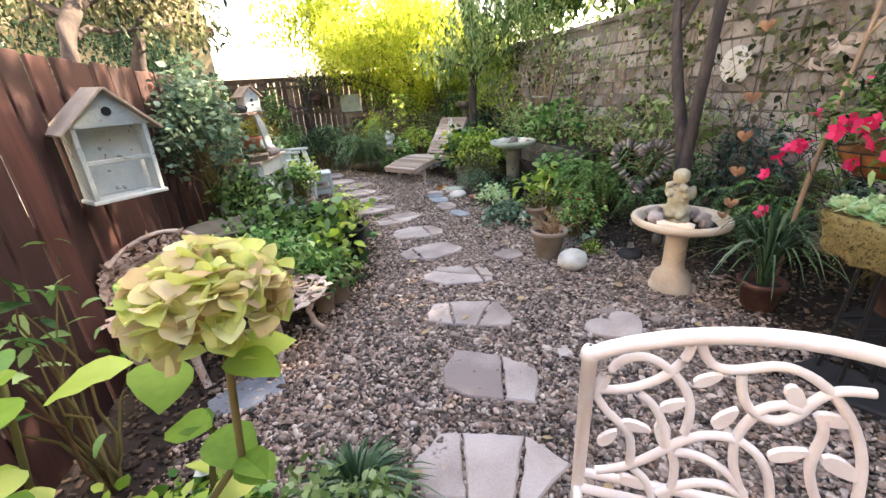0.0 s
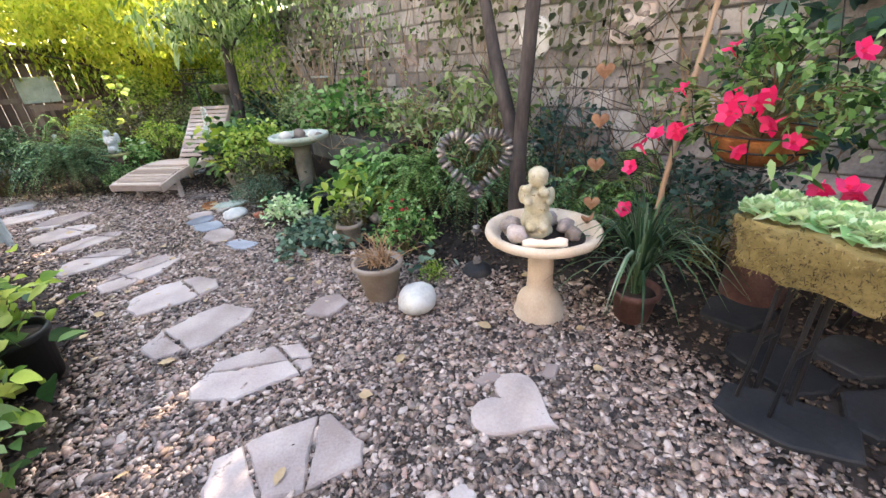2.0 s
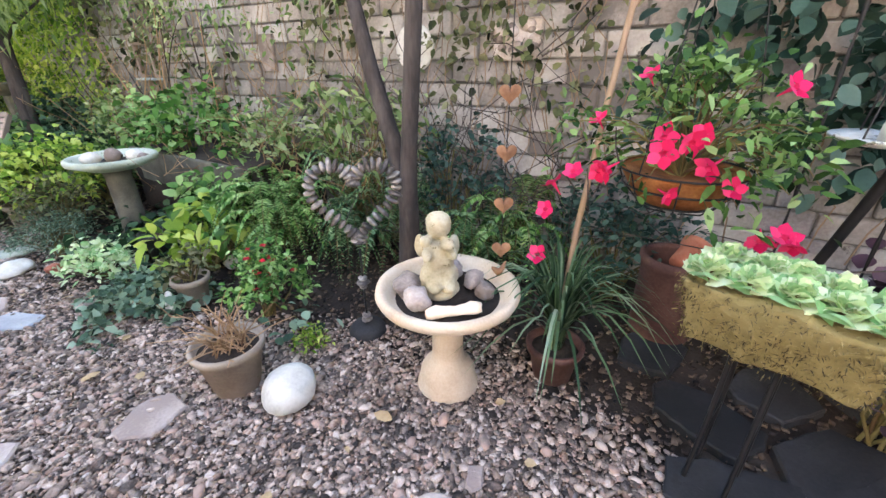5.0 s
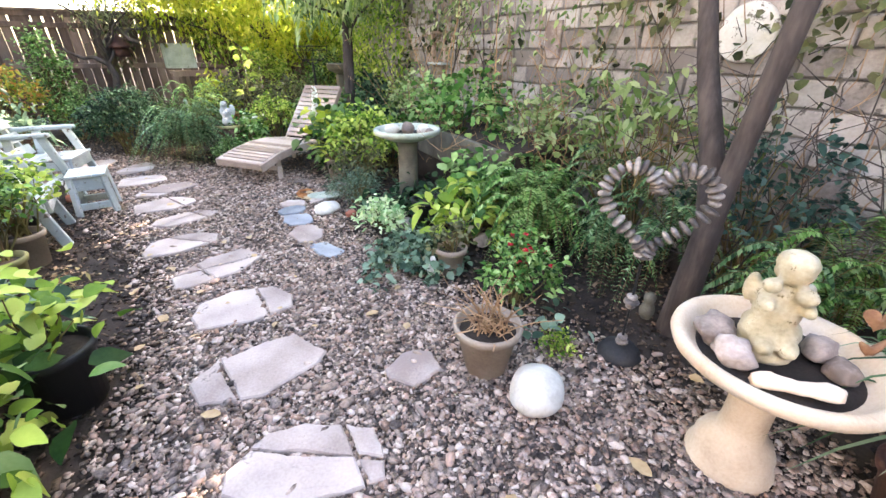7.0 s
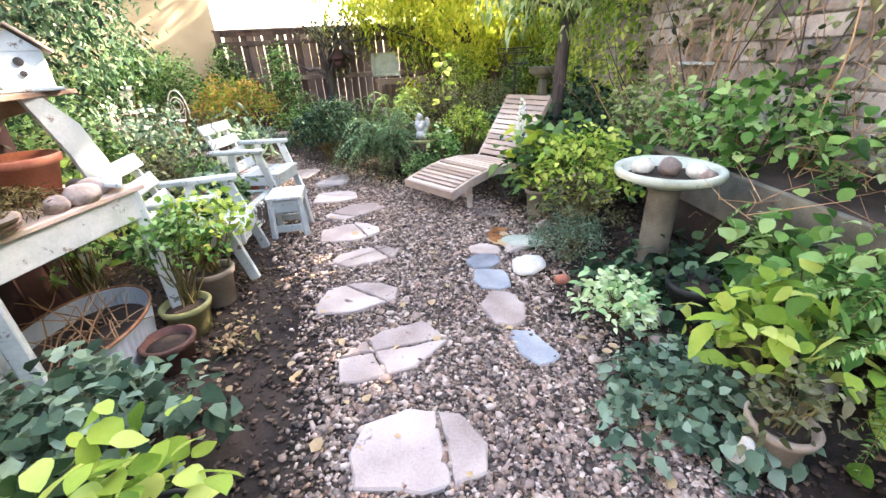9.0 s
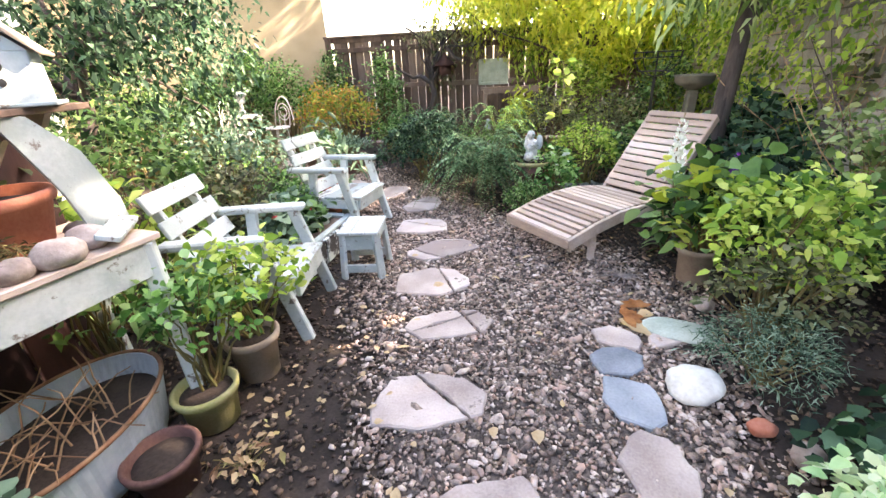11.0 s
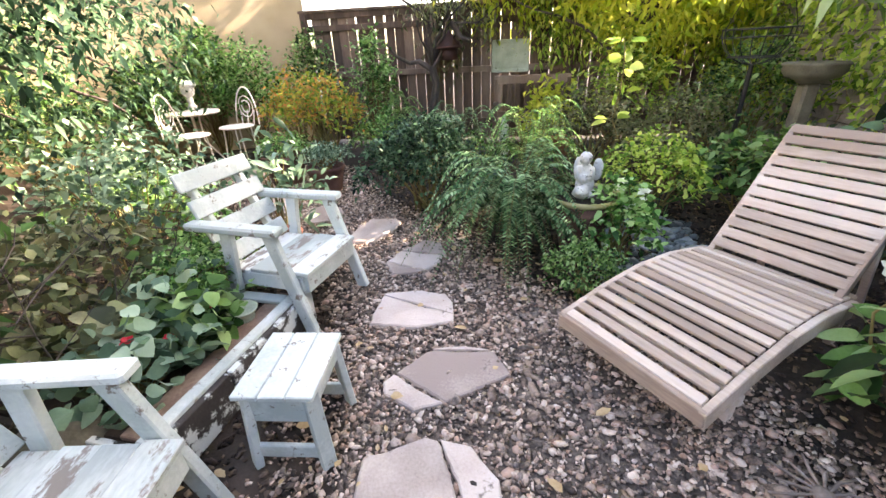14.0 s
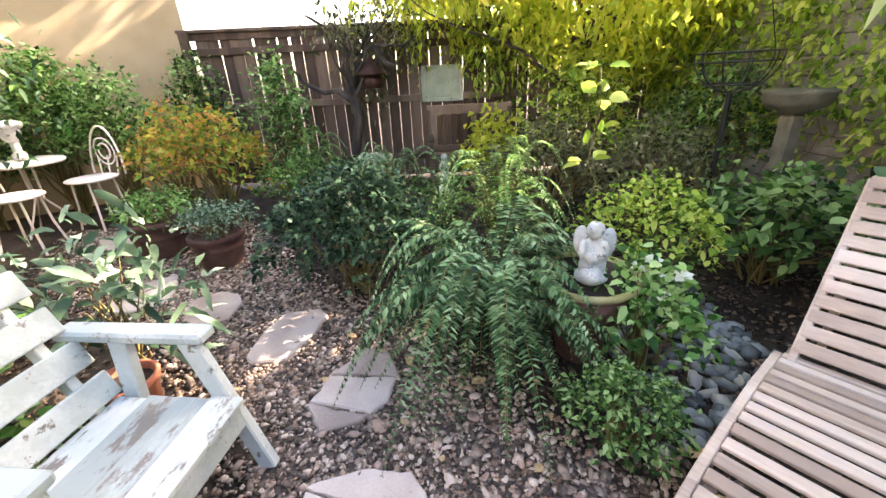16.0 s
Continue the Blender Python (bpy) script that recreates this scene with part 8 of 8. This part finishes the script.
# ---------------------------------------------------------------- fallen leaves
def fallen_leaves():
    rng = np.random.default_rng(55)
    me = [np_mesh("fallen_leaf", *leaves([(0, 0, 0)], [(1, 0, 0.12)], s, s * w, rng, droop=0.1, roll=0.05)) for s, w in ((0.07, 0.7), (0.05, 0.5), (0.045, 0.8), (0.09, 0.55))]
    for m in me:
        m.materials.append(L_DRY)
    spots = [(1.38, 5.74, 2.2), (1.5, 5.8, 2.0), (1.2, 6.3, 0.9), (0.9, 6.5, 0.8)]
    for i in range(110):
        y = rng.uniform(3.6, 7.0)
        a, b = gravel_span(y)
        spots.append((a + rng.uniform(-0.55, 0.4), y, rng.uniform(0.35, 0.85)))
    for i in range(90):
        y = rng.uniform(0.8, 8.5)
        a, b = gravel_span(y)
        spots.append((rng.uniform(a - 0.2, b + 0.3), y, rng.uniform(0.6, 1.1)))
    for x, y, s in spots:
        ob = new("fallen_leaf", me[rng.integers(0, 4)])
        ob.matrix_basis = pose(x, y, 0.026, rng.uniform(-15, 15), rng.uniform(-8, 8), rng.uniform(0, 360)) @ Matrix.Diagonal((s, s, s, 1))
        tagged(ob, "dry tan fallen leaf lying on the gravel", "leaf", "fallen leaves")


fallen_leaves()


def fence_creeper(x0, x1, z0, z1, n, mat, label, seed, y=11.95):
    """Foliage hanging over the back fence."""
    rng = np.random.default_rng(seed)
    root = thing("creeper", pose(0, y, 0), label, "vine")
    c = np.stack([rng.uniform(x0, x1, n // 40), rng.normal(0, 0.1, n // 40), rng.uniform(z0, z1, n // 40)], -1)
    C = np.repeat(c, 40, axis=0)
    P = C + rng.normal(0, 1, C.shape) * [0.1, 0.08, 0.2]
    P[:, 1] = np.minimum(P[:, 1], 0.06)
    D = rng.normal(0, 0.5, P.shape) + [0, -0.2, -0.8]
    L = rng.uniform(0.05, 0.11, len(P))
    link("foliage", np_mesh("foliage", *leaves(P, D, L, L * 0.4, rng, droop=0.2)), mat, root)
    link("branchwork", np_mesh("branchwork", *tubes([arc((p[0], 0.0, z1 + 0.1), p, 0.1, 6, 0.006, 0.002, rng) for p in c], 5)), BARK, root)


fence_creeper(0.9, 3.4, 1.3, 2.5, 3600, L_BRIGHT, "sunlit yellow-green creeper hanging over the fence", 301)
fence_creeper(0.0, 1.2, 1.7, 2.5, 1000, L_YELLOW, "yellow creeper hanging over the fence top", 302)
fence_creeper(-0.6, 0.5, 1.2, 2.0, 500, L_OLIVE, "thin dry creeper on the fence", 303)


# bare climbing branches on the block wall, and the hedge closing the west side
rb = np.random.default_rng(71)
bare = thing("bare_climber", pose(3.35, 5.9, 0.05), "bare brown climbing branches against the block wall", "vine")
for i in range(16):
    p = np.array([rb.normal(0, 0.05), rb.uniform(-0.9, 0.9), 0.0])
    d = np.array([0.02, rb.normal(0, 0.5), 1.0])
    path = []
    for k in range(13):
        path.append((p.copy(), 0.012 * (1 - k / 16)))
        d = d + rb.normal(0, 0.38, 3) * [0.3, 1, 0.6] + [0, 0, 0.1]
        p = p + unit(d) * 0.15
        p[0] = min(0.2, max(-0.25, p[0]))
    link("branch", np_mesh("branch", *tubes([path], 6)), DRYSTEM if i % 3 == 0 else BARK, bare)
for i, (x, y, h) in enumerate(((-5.0, 8.3, 1.9), (-5.1, 9.6, 2.1), (-5.2, 7.0, 1.7))):
    bush("hedge", x, y, 0.7, 0.75, h, 170, 9, 0.09, L_MID, "dense green hedge closing the west side", "hedge", 320 + i)
for i, (x, y, n, m) in enumerate(((1.42, 5.76, 5, 0.11), (1.52, 5.86, 5, 0.1))):
    rl = np.random.default_rng(400 + i)
    th = np.linspace(-1.3, 1.3, n)
    ob = link("fallen_leaf", np_mesh("fallen_leaf", *leaves(np.zeros((n, 3)), np.stack([np.cos(th), np.sin(th), np.full(n, 0.1)], -1), m, m * 0.5, rl, droop=0.12, roll=0.05)), COCO)
    ob.matrix_basis = pose(x, y, 0.028, 0, 0, 100 * i)
    tagged(ob, "large orange-brown lobed fallen leaf on gravel", "leaf", "fallen leaves")


def twig_tangle(x0, x1, y0, y1, h, n, mat, label, seed):
    """Dry wiry stems standing before the wall, each with side twigs."""
    rng = np.random.default_rng(seed)
    root = thing("dry_plant", pose((x0 + x1) / 2, (y0 + y1) / 2, 0), label, "plant")
    paths = []
    for i in range(n):
        p = np.array([rng.uniform(x0 - x1, x1 - x0) / 2, rng.uniform(y0 - y1, y1 - y0) / 2, 0.0])
        d = np.array([rng.normal(0, 0.12), rng.normal(0, 0.35), 1.0])
        k = int(rng.integers(6, 11))
        top = h * rng.uniform(0.6, 1.1)
        path = []
        for j in range(k):
            path.append((p.copy(), 0.0055 * (1 - 0.8 * j / k)))
            d = unit(d + rng.normal(0, 0.22, 3))
            p = p + d * top / k
            p[0] = min(p[0], 3.5 - (x0 + x1) / 2)
            if j > 2:
                e = p + (rng.normal(0, 0.10), rng.normal(0, 0.16), rng.uniform(0.02, 0.2))
                e[0] = min(e[0], 3.5 - (x0 + x1) / 2)
                paths.append([(p.copy(), 0.003), ((p + e) / 2 + rng.normal(0, 0.012, 3), 0.0022), (e, 0.0014)])
        paths.append(path)
    link("branchwork", np_mesh("branchwork", *tubes(paths, 4)), mat, root)


twig_tangle(2.95, 3.45, 3.2, 5.2, 1.45, 34, DRYSTEM, "pale dry wiry stems standing against the block wall", 501)
twig_tangle(3.0, 3.5, 5.0, 7.4, 1.6, 40, DRYSTEM, "tall bleached wiry stems before the block wall", 502)
twig_tangle(3.2, 3.5, 1.7, 3.2, 1.7, 26, BARK, "thin dark wiry stems on the block wall", 503)
twig_tangle(-1.9, -1.1, 5.8, 7.0, 0.9, 16, BARK, "tangle of dry brown stems behind the raised bed", 504)
